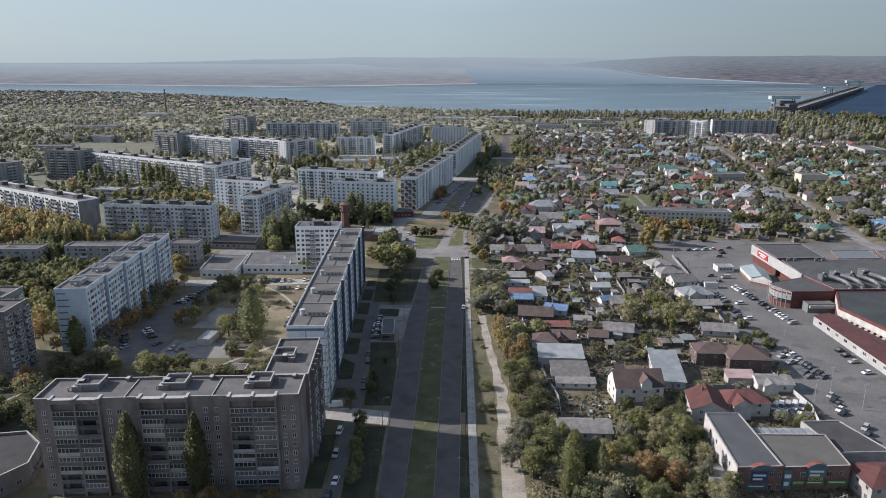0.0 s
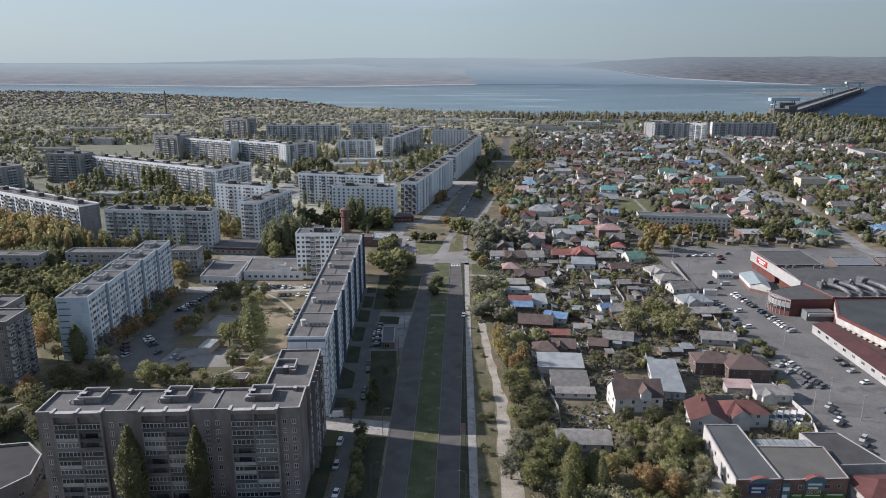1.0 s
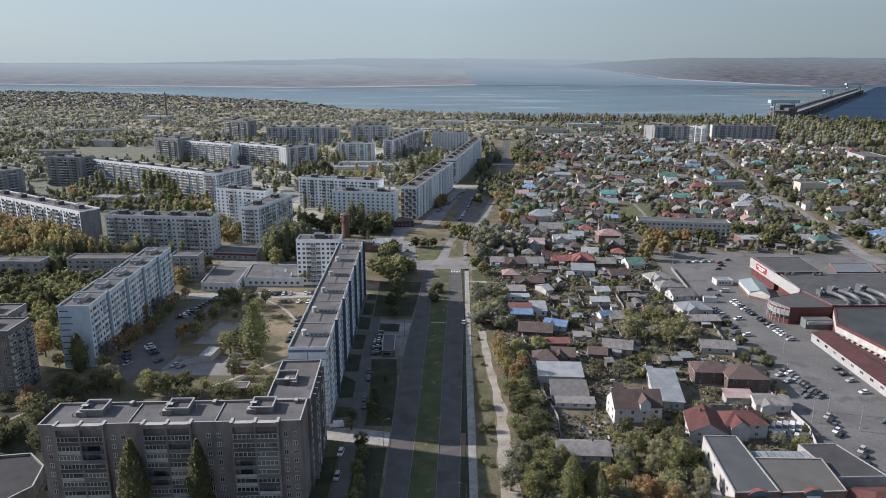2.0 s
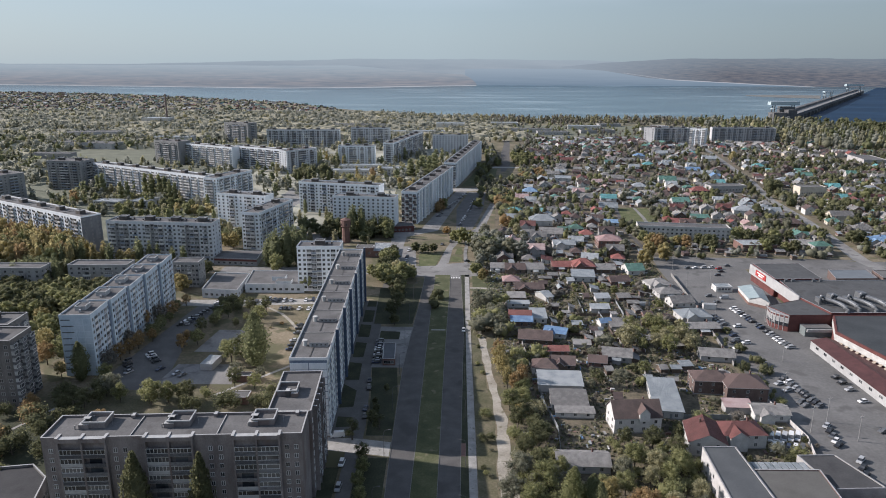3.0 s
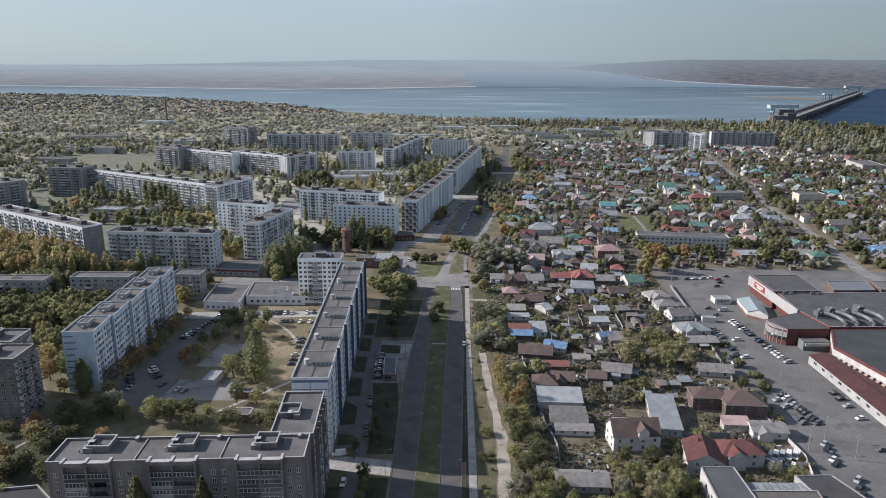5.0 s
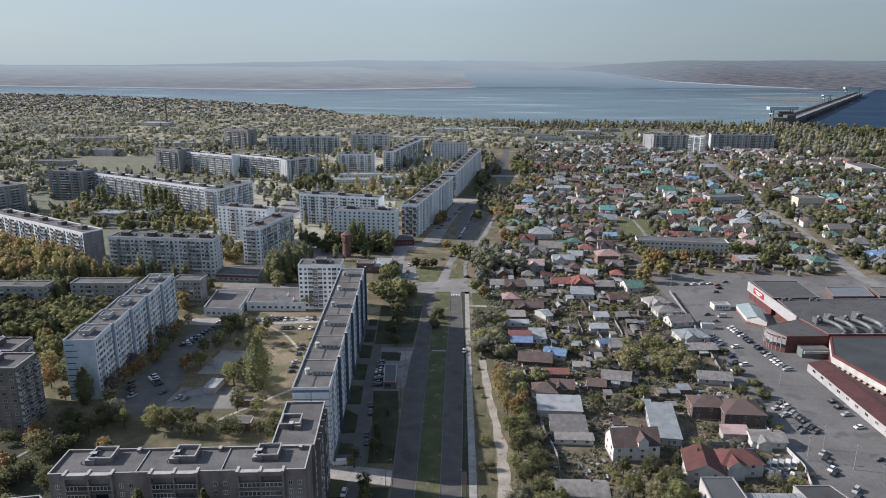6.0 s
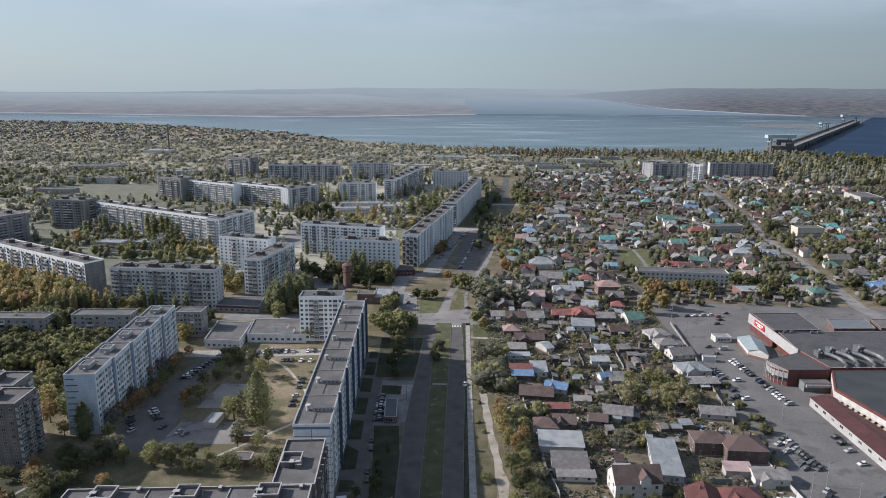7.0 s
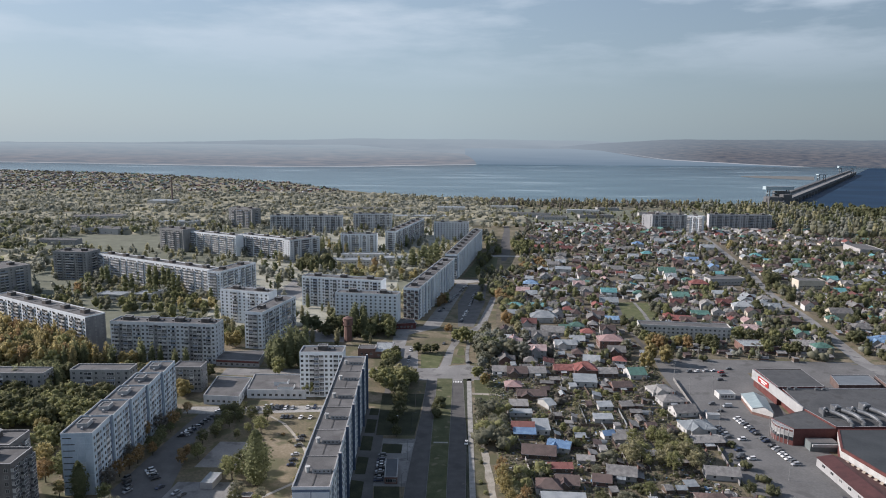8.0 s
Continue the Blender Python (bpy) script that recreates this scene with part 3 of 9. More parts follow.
track_r = [(22.0, 60), (23.0, 150), (22.5, 172), (21.2, 205), (21.4, 236), (20.0, 262), (18.0, 298), (16.4, 330), (13.8, 370)]
def ragged(line, seed, step=5.0, out=0.9):
    """The same line with an uneven edge."""
    y0, y1 = line[0][1], line[-1][1]
    n = int((y1 - y0) / step)
    return [(along(line, y0 + (y1 - y0) * i / n) + out * noise.noise((i * 0.6, seed, 0)) + 0.5 * out * noise.noise((i * 1.9, seed, 4)), y0 + (y1 - y0) * i / n) for i in range(n + 1)]


ribbon("dirt_track", ragged(track_l, 1.3), ragged(track_r, 7.7, 5.0, 1.3), 0.05, dirt_m, "pale dry dirt track beside the gardens", "road")
ribbon("verge", ragged([(8.9, 150), (9.5, 218), (10.2, 290), (11.4, 370)], 3.1, 5, 0.3), ragged([(15.2, 150), (15.6, 172), (15.6, 205), (17.4, 236), (16.2, 262), (14.2, 298), (13.6, 330), (12.2, 370)], 1.3, 5.0, 0.7), 0.035, verge_m, "patchy dry grass beside a dirt track", "grass")
lane_l = [(-34.6, 60), (-35.4, 172), (-36.8, 235), (-38.0, 290), (-39.4, 335), (-41.0, 400), (-41.0, 428)]
lane_r = [(-30.6, 60), (-31.1, 172), (-31.4, 235), (-32.5, 252), (-34.9, 278), (-35.3, 300), (-35.6, 335), (-37.2, 400), (-37.2, 428)]
lane_r = [(along(lane_r, y), y) for x, y in lane_l]
ribbon("service_lane", lane_l, lane_r, 0.03, lane_m, "narrow asphalt lane along the apartment blocks", "road")
ribbon("forecourt", [(-43.3, 226), (-46.2, 300), (-48.6, 376)], [(along(lane_l, 226) + 0.3, 226), (along(lane_l, 300) + 0.3, 300), (along(lane_l, 376) + 0.3, 376)], 0.024, lane_m, "paved strip in front of the long block", "pavement")
# lawns between lane and block, one towards the avenue; shade is coloured in
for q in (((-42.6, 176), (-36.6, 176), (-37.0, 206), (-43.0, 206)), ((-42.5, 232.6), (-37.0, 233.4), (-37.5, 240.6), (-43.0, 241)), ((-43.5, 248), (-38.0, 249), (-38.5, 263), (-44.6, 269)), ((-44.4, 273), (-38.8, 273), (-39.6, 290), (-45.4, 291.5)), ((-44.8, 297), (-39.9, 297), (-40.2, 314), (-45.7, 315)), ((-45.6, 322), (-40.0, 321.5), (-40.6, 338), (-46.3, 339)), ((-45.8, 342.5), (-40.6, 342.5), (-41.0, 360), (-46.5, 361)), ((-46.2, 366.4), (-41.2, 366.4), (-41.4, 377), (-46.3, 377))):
    ribbon("lawn", [q[0], q[3]], [q[1], q[2]], 0.1, shaded_lawn_m, "small shade-darkened lawn beside an apartment block", "grass", 0.1)
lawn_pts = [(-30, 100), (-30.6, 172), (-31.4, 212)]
ribbon("lawn", lawn_pts, [(-20.6, 100), (-21.0, 172), (-21.4, 212)], 0.08, shaded_lawn_m, "wide lawn with bushes beside the avenue", "grass", 0.08)
ribbon("lawn", [(-30.6, 227), (-31.2, 245), (-32.3, 260), (-34.7, 286)], [(-21.0, 227), (-21.2, 245), (-21.3, 260), (-23.5, 286)], 0.08, shaded_lawn_m, "wide lawn with bushes beside the avenue", "grass", 0.08)
ribbon("lawn", [(-39.5, 340), (-42.0, 400)], [(-19.6, 340), (-16.6, 400)], 0.08, shaded_lawn_m, "wooded lawn beside the avenue", "grass", 0.08)
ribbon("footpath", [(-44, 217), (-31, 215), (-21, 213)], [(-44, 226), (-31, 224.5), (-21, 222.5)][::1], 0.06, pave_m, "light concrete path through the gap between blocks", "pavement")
ribbon("lawn", [(-34.6, 319), (-35.0, 330)], [(-25, 319), (-25, 329)], 0.09, shaded_lawn_m, "small shade-darkened lawn behind the bay", "grass", 0.09)
ribbon("footpath", [(-24.6, 318), (-27, 330.5)], [(-20.6, 322), (-19.2, 331)], 0.07, pave_m, "light concrete path to the road", "pavement")
ribbon("bus_bay", [(-35.1, 286), (-35.4, 312), (-35.5, 336)], [(-20.8, 286), (-19.8, 318), (-18.6, 336)], 0.04, lot_m, "paved bus bay with parked cars", "pavement")
ribbon("zebra_crossing", [(-9.6, 331), (-9.5, 332.4)], [(-2.4, 331), (-2.3, 332.4)], 0.17, pave_m, "worn concrete crossing over the median", "pavement")

ribbon("paving_patch", [(3.9, 213.5), (4.0, 222)], [(5.6, 213.5), (5.7, 222)], 0.165, brick_m, "small patch of red paving in the verge", "pavement")

# crossroads and the streets beyond
ribbon("road", [(-150, 430), (-80, 430), (-42, 428), (-28, 424.5), (12.4, 424.5), (34, 432)], [(-150, 444), (-80, 444), (-42, 446), (-28, 446.5), (9, 457), (34, 446)], 0.035, lot_m, "pale asphalt crossroads", "road")
for x in np.arange(0.8, 6.6, 1.0):
    sh = Shape()
    sh.face([(x, 420.8, 0.037), (x + 0.5, 420.8, 0.037), (x + 0.5, 424, 0.037), (x, 424, 0.037)], paint_m)
    part("stripe", sh, road_right)
FAR_L = [(-9, 446), (-4, 487), (0, 512), (9, 535), (21, 560), (34, 638), (39, 668), (50, 750), (64, 880), (68, 941), (76, 1053), (92, 1200), (100, 1400)]
FAR_R = [(-1, 456), (2, 495), (7, 515), (17, 535), (28, 560), (40, 638), (44, 668), (54, 750), (70, 880), (81, 941), (89, 1053), (102, 1200), (110, 1400)]
ribbon("road", FAR_L[:7], FAR_R[:7], 0.03, lot_m, "narrow asphalt road beyond the crossroads", "road")
ribbon("road", FAR_L[8:], FAR_R[8:], 0.03, asphalt_m, "far stretch of road past the long blocks", "road")
ribbon("road", [(-6, 735), (20, 736), (45, 746)], [(-6, 752), (20, 755), (45, 762)], 0.036, pave_m, "pale cross street between two long blocks", "road")
ribbon("road", [(44, 906), (62, 912), (130, 908)], [(44, 918), (62, 925), (130, 918)], 0.036, pave_m, "pale cross lane past a field", "road")
ribbon("road", [(-44, 458), (-46, 546), (-24, 556), (-10, 640), (6, 735)], [(-36, 458), (-34, 530), (-10, 552), (3, 640), (18, 735)], 0.032, lot_m, "side road and car park beside a long block", "road")
ribbon("grass_island", [(-0.6, 459.5), (2.0, 473)], [(8.3, 459), (8.6, 470.5)], 0.1, turf_m, "triangular grass island at the crossroads", "grass", 0.1)
ribbon("grass_island", [(3.2, 478), (5.2, 494)], [(9.0, 477.5), (8.6, 496)], 0.1, turf_m, "small grass island beside the road", "grass", 0.1)
ribbon("pavement", [(9.4, 424), (9.4, 458), (9.6, 482), (12, 520)], [(12.2, 424), (12.0, 458), (12.0, 482), (14.6, 520)], 0.16, lot_m, "pale pavement beyond the crossroads", "pavement", 0.14)
ribbon("car_park", [(-39, 447), (-42, 500)], [(-22.6, 447), (-25.5, 500)], 0.033, lot_m, "asphalt lot before a small shop", "car park")
ribbon("grass_island", [(-21, 448), (-22, 479)], [(-9.6, 449), (-6.2, 479)], 0.1, turf_m, "grass plot with bushes at the crossroads", "grass", 0.1)
ribbon("lawn", [(13.5, 380), (14, 426)], [(33, 384), (33, 426)], 0.06, green_m, "dry lawn beside the pavement", "grass", 0.06)
ribbon("footpath", [(12, 400), (34, 398)], [(12, 403), (34, 401)], 0.08, dirt_m, "worn earth path over a lawn", "pavement")

# street through the private houses and its side streets
ribbon("road", [(141.5, 478), (141.5, 560), (162, 690), (180, 760)], [(145, 478), (145, 560), (165, 690), (183, 760)], 0.045, asphalt_m, "narrow asphalt street between private houses", "road")
ribbon("lawn", ragged([(148, 566), (150, 600), (156, 650)], 4.1, 6, 1.5), ragged([(176, 566), (182, 600), (186, 650)], 8.3, 6, 1.5), 0.03, turf_m, "open plot of grass between houses", "grass")
ribbon("footpath", [(166, 575), (170, 605), (173, 650)], [(169.5, 575), (173, 605), (175.5, 650)], 0.045, lot_m, "pale path over a plot of grass", "pavement")
ribbon("road", [(286, 380), (281, 470), (295, 535), (307, 595), (319, 691), (347, 806), (387, 1010), (424, 1200)], [(298, 380), (292, 470), (304, 535), (315, 595), (327, 691), (355, 806), (394, 1010), (430, 1200)], 0.05, lot_m, "straight asphalt street through the houses", "road")
ribbon("road", [(176, 744), (215, 740)], [(176, 752), (215, 748)], 0.04, dirt_m, "short unpaved cross street", "road")
# car park of the retail block
ribbon("car_park", [(125, 60), (128, 218), (127, 242), (131, 299), (134, 351), (138, 440), (142, 476)], [(190, 60), (188, 218), (188, 242), (186, 299), (186, 351), (196, 445), (290, 470)], 0.03, park_m, "pale asphalt car park, worn and patched", "car park")
ribbon("field", [(-585, 940), (-530, 1085)], [(-425, 925), (-450, 1070)], 0.03, meadow_m, "wide flat sports field behind the estate", "field")
ribbon("road", [(-900, 1190), (-560, 1180), (-420, 1110)], [(-900, 1200), (-560, 1190), (-415, 1120)], 0.03, lot_m, "works road through the trees", "road")
ribbon("lawn", [(5, 556), (6, 640), (20, 732)], [(18, 556), (31, 640), (38, 732)], 0.04, lane_m, "asphalt parking in the shade of a long block", "pavement")
ribbon("lawn", [(12, 768), (36, 902)], [(48, 768), (61, 902)], 0.06, green_m, "dark field in the shade of a long block", "grass", 0.06)
ribbon("yard", [(216, 394), (222, 440), (222, 466)], [(330, 398), (330, 440), (330, 466)], 0.028, park_m, "asphalt yard behind the retail block", "pavement")
ribbon("works_yard", [(110, 1300), (110, 1590)], [(640, 1300), (600, 1590)], 0.025, meadow_m, "dry grassy ground of riverside works", "ground")
ribbon("footpath", ragged([(-70, 292), (-72, 320), (-90, 352), (-104, 366)], 3.3, 6.0, 0.7), ragged([(-68.4, 292), (-70.4, 320), (-88, 352), (-102, 366)], 3.3, 6.0, 0.7), 0.045, dirt_m, "worn earth path over dry grass", "pavement")
# pale yards and lawns of the estate
ribbon("lawn", [(-760, 500), (-780, 900), (-700, 1240)], [(-240, 500), (-245, 900), (-235, 1240)], 0.012, meadow_m, "green-grey lawns of the estate", "grass")
ribbon("lawn", [(-240, 540), (-245, 900), (-235, 1240)], [(-60, 560), (-60, 700), (40, 1240)], 0.012, estate_m, "haze-paled dry lawns between the apartment blocks", "grass")
ribbon("yard", [(-176, 640), (-172, 745)], [(-150, 640), (-136, 745)], 0.03, lot_m, "pale asphalt yard between nine-storey blocks", "pavement")
ribbon("yard", [(-116, 508), (-128, 540)], [(-82, 508), (-78, 540)], 0.03, lot_m, "pale asphalt yard beside poplars", "pavement")
ribbon("lawn", [(-56, 640), (-60, 800)], [(-28, 650), (-6, 800)], 0.05, meadow_m, "wide dry lawn behind a long block", "grass", 0.05)
ribbon("lawn", [(-330, 560), (-330, 640)], [(-205, 540), (-222, 640)], 0.05, meadow_m, "dry lawn with bushes between blocks", "grass", 0.05)
# dark grass laid where the tower's shade falls
ribbon("lawn", ragged([(-190, 186), (-176, 236), (-166, 246)], 4.4, 5, 1.5), ragged([(-117, 186), (-117, 236), (-117, 246)], 9.1, 5, 1.5), 0.02, shaded_lawn_m, "lawn darkened for tower shade, under trees behind a brick block", "grass")
ribbon("footpath", [(-178, 214), (-164, 225), (-155, 246)], [(-177, 213), (-163, 224), (-153.6, 246)], 0.05, pave_m, "narrow pale path over a dark lawn", "pavement")
# yards between the blocks
ribbon("lawn", ragged([(-164, 234), (-158, 262)], 2.7, 4, 1.2), ragged([(-62, 230), (-74, 272)], 5.2, 4, 1.5), 0.022, verge_m, "worn brown-green grass behind a brick block", "grass")
ribbon("yard", [(-150, 262), (-148, 276), (-144, 330), (-140, 372)], [(-128, 262), (-122, 276), (-130, 330), (-128, 372)], 0.03, lane_m, "asphalt yard with parked cars beside a tall block", "pavement")
ribbon("yard", [(-124, 268), (-122, 288)], [(-92, 268), (-96, 288)], 0.032, lot_m, "asphalt yard by the garages", "pavement")
ribbon("sports_court", [(-120, 302), (-117, 330)], [(-101, 302), (-99, 330)], 0.04, lot_m, "grey fenced sports court", "court")
ribbon("road", [(-150, 366), (-120, 366), (-60, 372)], [(-150, 376), (-120, 377), (-60, 381)], 0.034, pave_m, "pale concrete yard road", "road")
ribbon("footpath", [(-97, 258), (-70, 290), (-68, 318)], [(-95.4, 257.4), (-68.4, 289.4), (-66.4, 318)], 0.05, pave_m, "narrow light footpath over dry grass", "pavement")
ribbon("garden_ground", [(24, 60), (24, 200), (24, 262), (21, 330), (33, 380), (34, 430)], [(124, 60), (127, 200), (126, 262), (129, 330), (136, 380), (140, 430)], 0.02, garden_m, "dark garden soil and weeds between private houses", "garden")
ribbon("garden_ground", [(30, 470), (46, 690), (100, 990), (130, 1350)], [(280, 480), (310, 690), (360, 990), (400, 1350)], 0.015, garden_m, "gardens of a district of private houses", "garden")
ribbon("garden_ground", [(300, 470), (335, 690), (380, 990), (420, 1350)], [(1100, 470), (1100, 690), (1000, 990), (900, 1350)], 0.015, garden_m, "gardens of a district of private houses", "garden")

# ---- apartment blocks ----
MESH = {}


def window_mesh(w, h, bold=False):
    """A window in its reveal: frame ring, mullion and two panes; its lower left front corner at the origin, facing -y."""
    key = ("window", round(w, 2), round(h, 2), bold)
    if key not in MESH:
        s = Shape()
        (b, c), bar_m = ((0.06, 0.05), white_frame_m) if bold else ((0.055, 0.03), window_frame_m)
        gx, gz = [0, b, w / 2 - c, w / 2 + c, w - b, w], [0, b, h - b, h]
        idx = {}

        def vert(i, j, deep):
            k = (i, j, deep)
            if k not in idx:
                idx[k] = len(s.v)
                s.v.append((gx[i], (-0.04, 0.03, 0.06)[deep], gz[j]))
            return idx[k]

        def quad(pts, material):
            s.f.append(tuple(vert(*p) for p in pts))
            s.s.append(s.slot(material))

        for i in range(5):
            for j in range(3):
                if j == 1 and i in (1, 3):
                    quad([(i, j, 1), (i + 1, j, 1), (i + 1, j + 1, 1), (i, j + 1, 1)], glass_m)
                    for p, q in (((i, j), (i + 1, j)), ((i + 1, j), (i + 1, j + 1)), ((i + 1, j + 1), (i, j + 1)), ((i, j + 1), (i, j))):
                        quad([(*p, 0), (*q, 0), (*q, 1), (*p, 1)], bar_m)
                else:
                    quad([(i, j, 0), (i + 1, j, 0), (i + 1, j + 1, 0), (i, j + 1, 0)], bar_m)
        for p, q in (((0, 0), (5, 0)), ((5, 0), (5, 3)), ((5, 3), (0, 3)), ((0, 3), (0, 0))):
            quad([(*p, 0), (*p, 2), (*q, 2), (*q, 0)], bar_m)
        MESH[key] = s.mesh("window")
    return MESH[key]


def panel_mesh(w, h, material, hole=None, g=0.035):
    """A wall panel with rounded joints round it and an opening where it has a window."""
    key = ("panel", round(w, 2), round(h, 2), material.name, hole, g)
    if key not in MESH:
        s = Shape()
        d, c = 0.08, 0.05
        x0, x1, z0, z1 = g, w - g, g, h - g
        if hole:
            a, b, e, f = hole
            for q in ((x0 + c, a, z0 + c, z1 - c), (b, x1 - c, z0 + c, z1 - c), (a, b, z0 + c, e), (a, b, f, z1 - c)):
                s.face([(q[0], -d, q[2]), (q[1], -d, q[2]), (q[1], -d, q[3]), (q[0], -d, q[3])], material)
            for p, q in (((a, e), (b, e)), ((b, e), (b, f)), ((b, f), (a, f)), ((a, f), (a, e))):
                s.face([(p[0], -d, p[1]), (p[0], 0.02, p[1]), (q[0], 0.02, q[1]), (q[0], -d, q[1])], material)
        else:
            s.face([(x0 + c, -d, z0 + c), (x1 - c, -d, z0 + c), (x1 - c, -d, z1 - c), (x0 + c, -d, z1 - c)], material)
        out = [(x0, z0), (x1, z0), (x1, z1), (x0, z1)]
        inn = [(x0 + c, z0 + c), (x1 - c, z0 + c), (x1 - c, z1 - c), (x0 + c, z1 - c)]
        for i in range(4):
            j = (i + 1) % 4
            s.face([(out[i][0], 0, out[i][1]), (out[j][0], 0, out[j][1]), (inn[j][0], -d, inn[j][1]), (inn[i][0], -d, inn[i][1])], material)
        MESH[key] = s.mesh("panel")
    return MESH[key]


def balcony_mesh(w, h, kind, material):
    """A balcony: slab, parapet and, when glazed, a run of framed panes above it."""
    key = ("balcony", round(w, 2), round(h, 2), kind, material.name)
    if key not in MESH:
        s = Shape()
        d = 1.15
        s.box(0.04, w - 0.04, -d, 0.0, -0.1, 0.06, slab_m, bottom=True)
        s.box(0.06, w - 0.06, -d - 0.04, -d + 0.05, 0.0, 1.05, material)
        s.box(0.06, 0.14, -d, 0, 0.06, 1.05, material)
        s.box(w - 0.14, w - 0.06, -d, 0, 0.06, 1.05, material)
        if kind == "plain":
            s.face([(0.1, -d + 0.04, 1.05), (w - 0.1, -d + 0.04, 1.05), (w - 0.1, -d + 0.04, h - 0.35), (0.1, -d + 0.04, h - 0.35)], glass_m)
            s.box(w * 0.48, w * 0.54, -d - 0.01, -d + 0.06, 1.05, h - 0.38, window_frame_m)
        elif kind != "open":
            n = max(3, int(w / 1.05))
            s.face([(0.1, -d + 0.04, 1.05), (w - 0.1, -d + 0.04, 1.05), (w - 0.1, -d + 0.04, h - 0.35), (0.1, -d + 0.04, h - 0.35)], glass_m)
            s.box(0.06, w - 0.06, -d - 0.02, -d + 0.06, h - 0.38, h - 0.28, white_frame_m)
            s.box(0.06, w - 0.06, -d - 0.05, -d + 0.02, 1.02, 1.1, white_frame_m)
            for i in range(n + 1):
                x = 0.06 + (w - 0.2) * i / n
                if kind == "part" and n // 2 < i < n:
                    continue
                s.box(x, x + 0.1, -d - 0.01, -d + 0.06, 1.05, h - 0.38, white_frame_m)
            s.box(0.06, 0.13, -d, 0, 1.05, h - 0.3, window_frame_m)
            s.box(w - 0.13, w - 0.06, -d, 0, 1.05, h - 0.3, window_frame_m)
        else:
            s.face([(w * 0.2, -0.01, 0.1), (w * 0.75, -0.01, 0.1), (w * 0.75, -0.01, 2.2), (w * 0.2, -0.01, 2.2)], glass_m)
        MESH[key] = s.mesh("balcony")
    return MESH[key]


def loggia_mesh(w, h, material, wall):
    """A glazed loggia flush with the wall: parapet panel below a run of framed panes, one connected shell."""
    key = ("loggia", round(w, 2), round(h, 2), material.name)
    if key not in MESH:
        s = Shape()
        n = max(3, int(w / 0.9))
        gx = [0.1]
        for i in range(n):
            x0, x1 = 0.1 + (w - 0.2) * i / n, 0.1 + (w - 0.2) * (i + 1) / n
            gx += [x0 + 0.05, x1 - 0.05]
        gx.append(w - 0.1)
        gz = [0.05, 1.05, 1.12, h - 0.42, h - 0.3]
        idx = {}

        def vert(i, j, deep):
            k = (i, j, deep)
            if k not in idx:
                idx[k] = len(s.v)
                s.v.append((gx[i], (-0.2, -0.08, 0.0)[deep], gz[j]))
            return idx[k]

        def quad(pts, mat):
            s.f.append(tuple(vert(*p) for p in pts))
            s.s.append(s.slot(mat))

        m = len(gx) - 1
        for i in range(m):
            for j in range(4):
                if j == 2 and i % 2 == 1:
                    quad([(i, j, 1), (i + 1, j, 1), (i + 1, j + 1, 1), (i, j + 1, 1)], glass_m)
                    for p, q in (((i, j), (i + 1, j)), ((i + 1, j), (i + 1, j + 1)), ((i + 1, j + 1), (i, j + 1)), ((i, j + 1), (i, j))):
                        quad([(*p, 0), (*q, 0), (*q, 1), (*p, 1)], window_frame_m)
                else:
                    quad([(i, j, 0), (i + 1, j, 0), (i + 1, j + 1, 0), (i, j + 1, 0)], material if j == 0 else window_frame_m)
        for p, q in (((0, 0), (m, 0)), ((m, 0), (m, 4)), ((m, 4), (0, 4)), ((0, 4), (0, 0))):
            quad([(*p, 0), (*p, 2), (*q, 2), (*q, 0)], wall)
        MESH[key] = s.mesh("loggia")
    return MESH[key]


def lift_housing(parent, x, y, z, w=5.4, d=4.4, h=2.4, wall=None, open_top=False):
    s = Shape()
    if open_top:
        # a sunken roof behind high walls, a lower chamber before it
        s.ring(x, x + w, y, y + d, 0.3, z, z + h, wall or silicate_m, coping_m)
        s.box(x + 0.3, x + w - 0.3, y + 0.3, y + d - 0.3, z, z + h - 0.9, dark_m, felt_m)
        s.box(x - 0.9, x + w * 0.3, y - 0.5, y + 1.6, z, z + h - 0.3, wall or silicate_m, coping_m)
        s.box(x - 0.6, x + w * 0.22, y + 2.0, y + 3.4, z, z + h + 0.4, dark_m, coping_m)
    else:
        s.box(x, x + w, y, y + d, z, z + h, wall or silicate_m, felt_m)
    hs = part("lift_housing", s, parent)
    c = Shape()
    for a in ((x - 0.15, x + w + 0.15, y - 0.15, y + 0.2), (x - 0.15, x + w + 0.15, y + d - 0.2, y + d + 0.15), (x - 0.15, x + 0.2, y + 0.2, y + d - 0.2), (x + w - 0.2, x + w + 0.15, y + 0.2, y + d - 0.2)):
        c.box(*a, z + h, z + h + 0.35, coping_m)
    part("coping", c, hs)


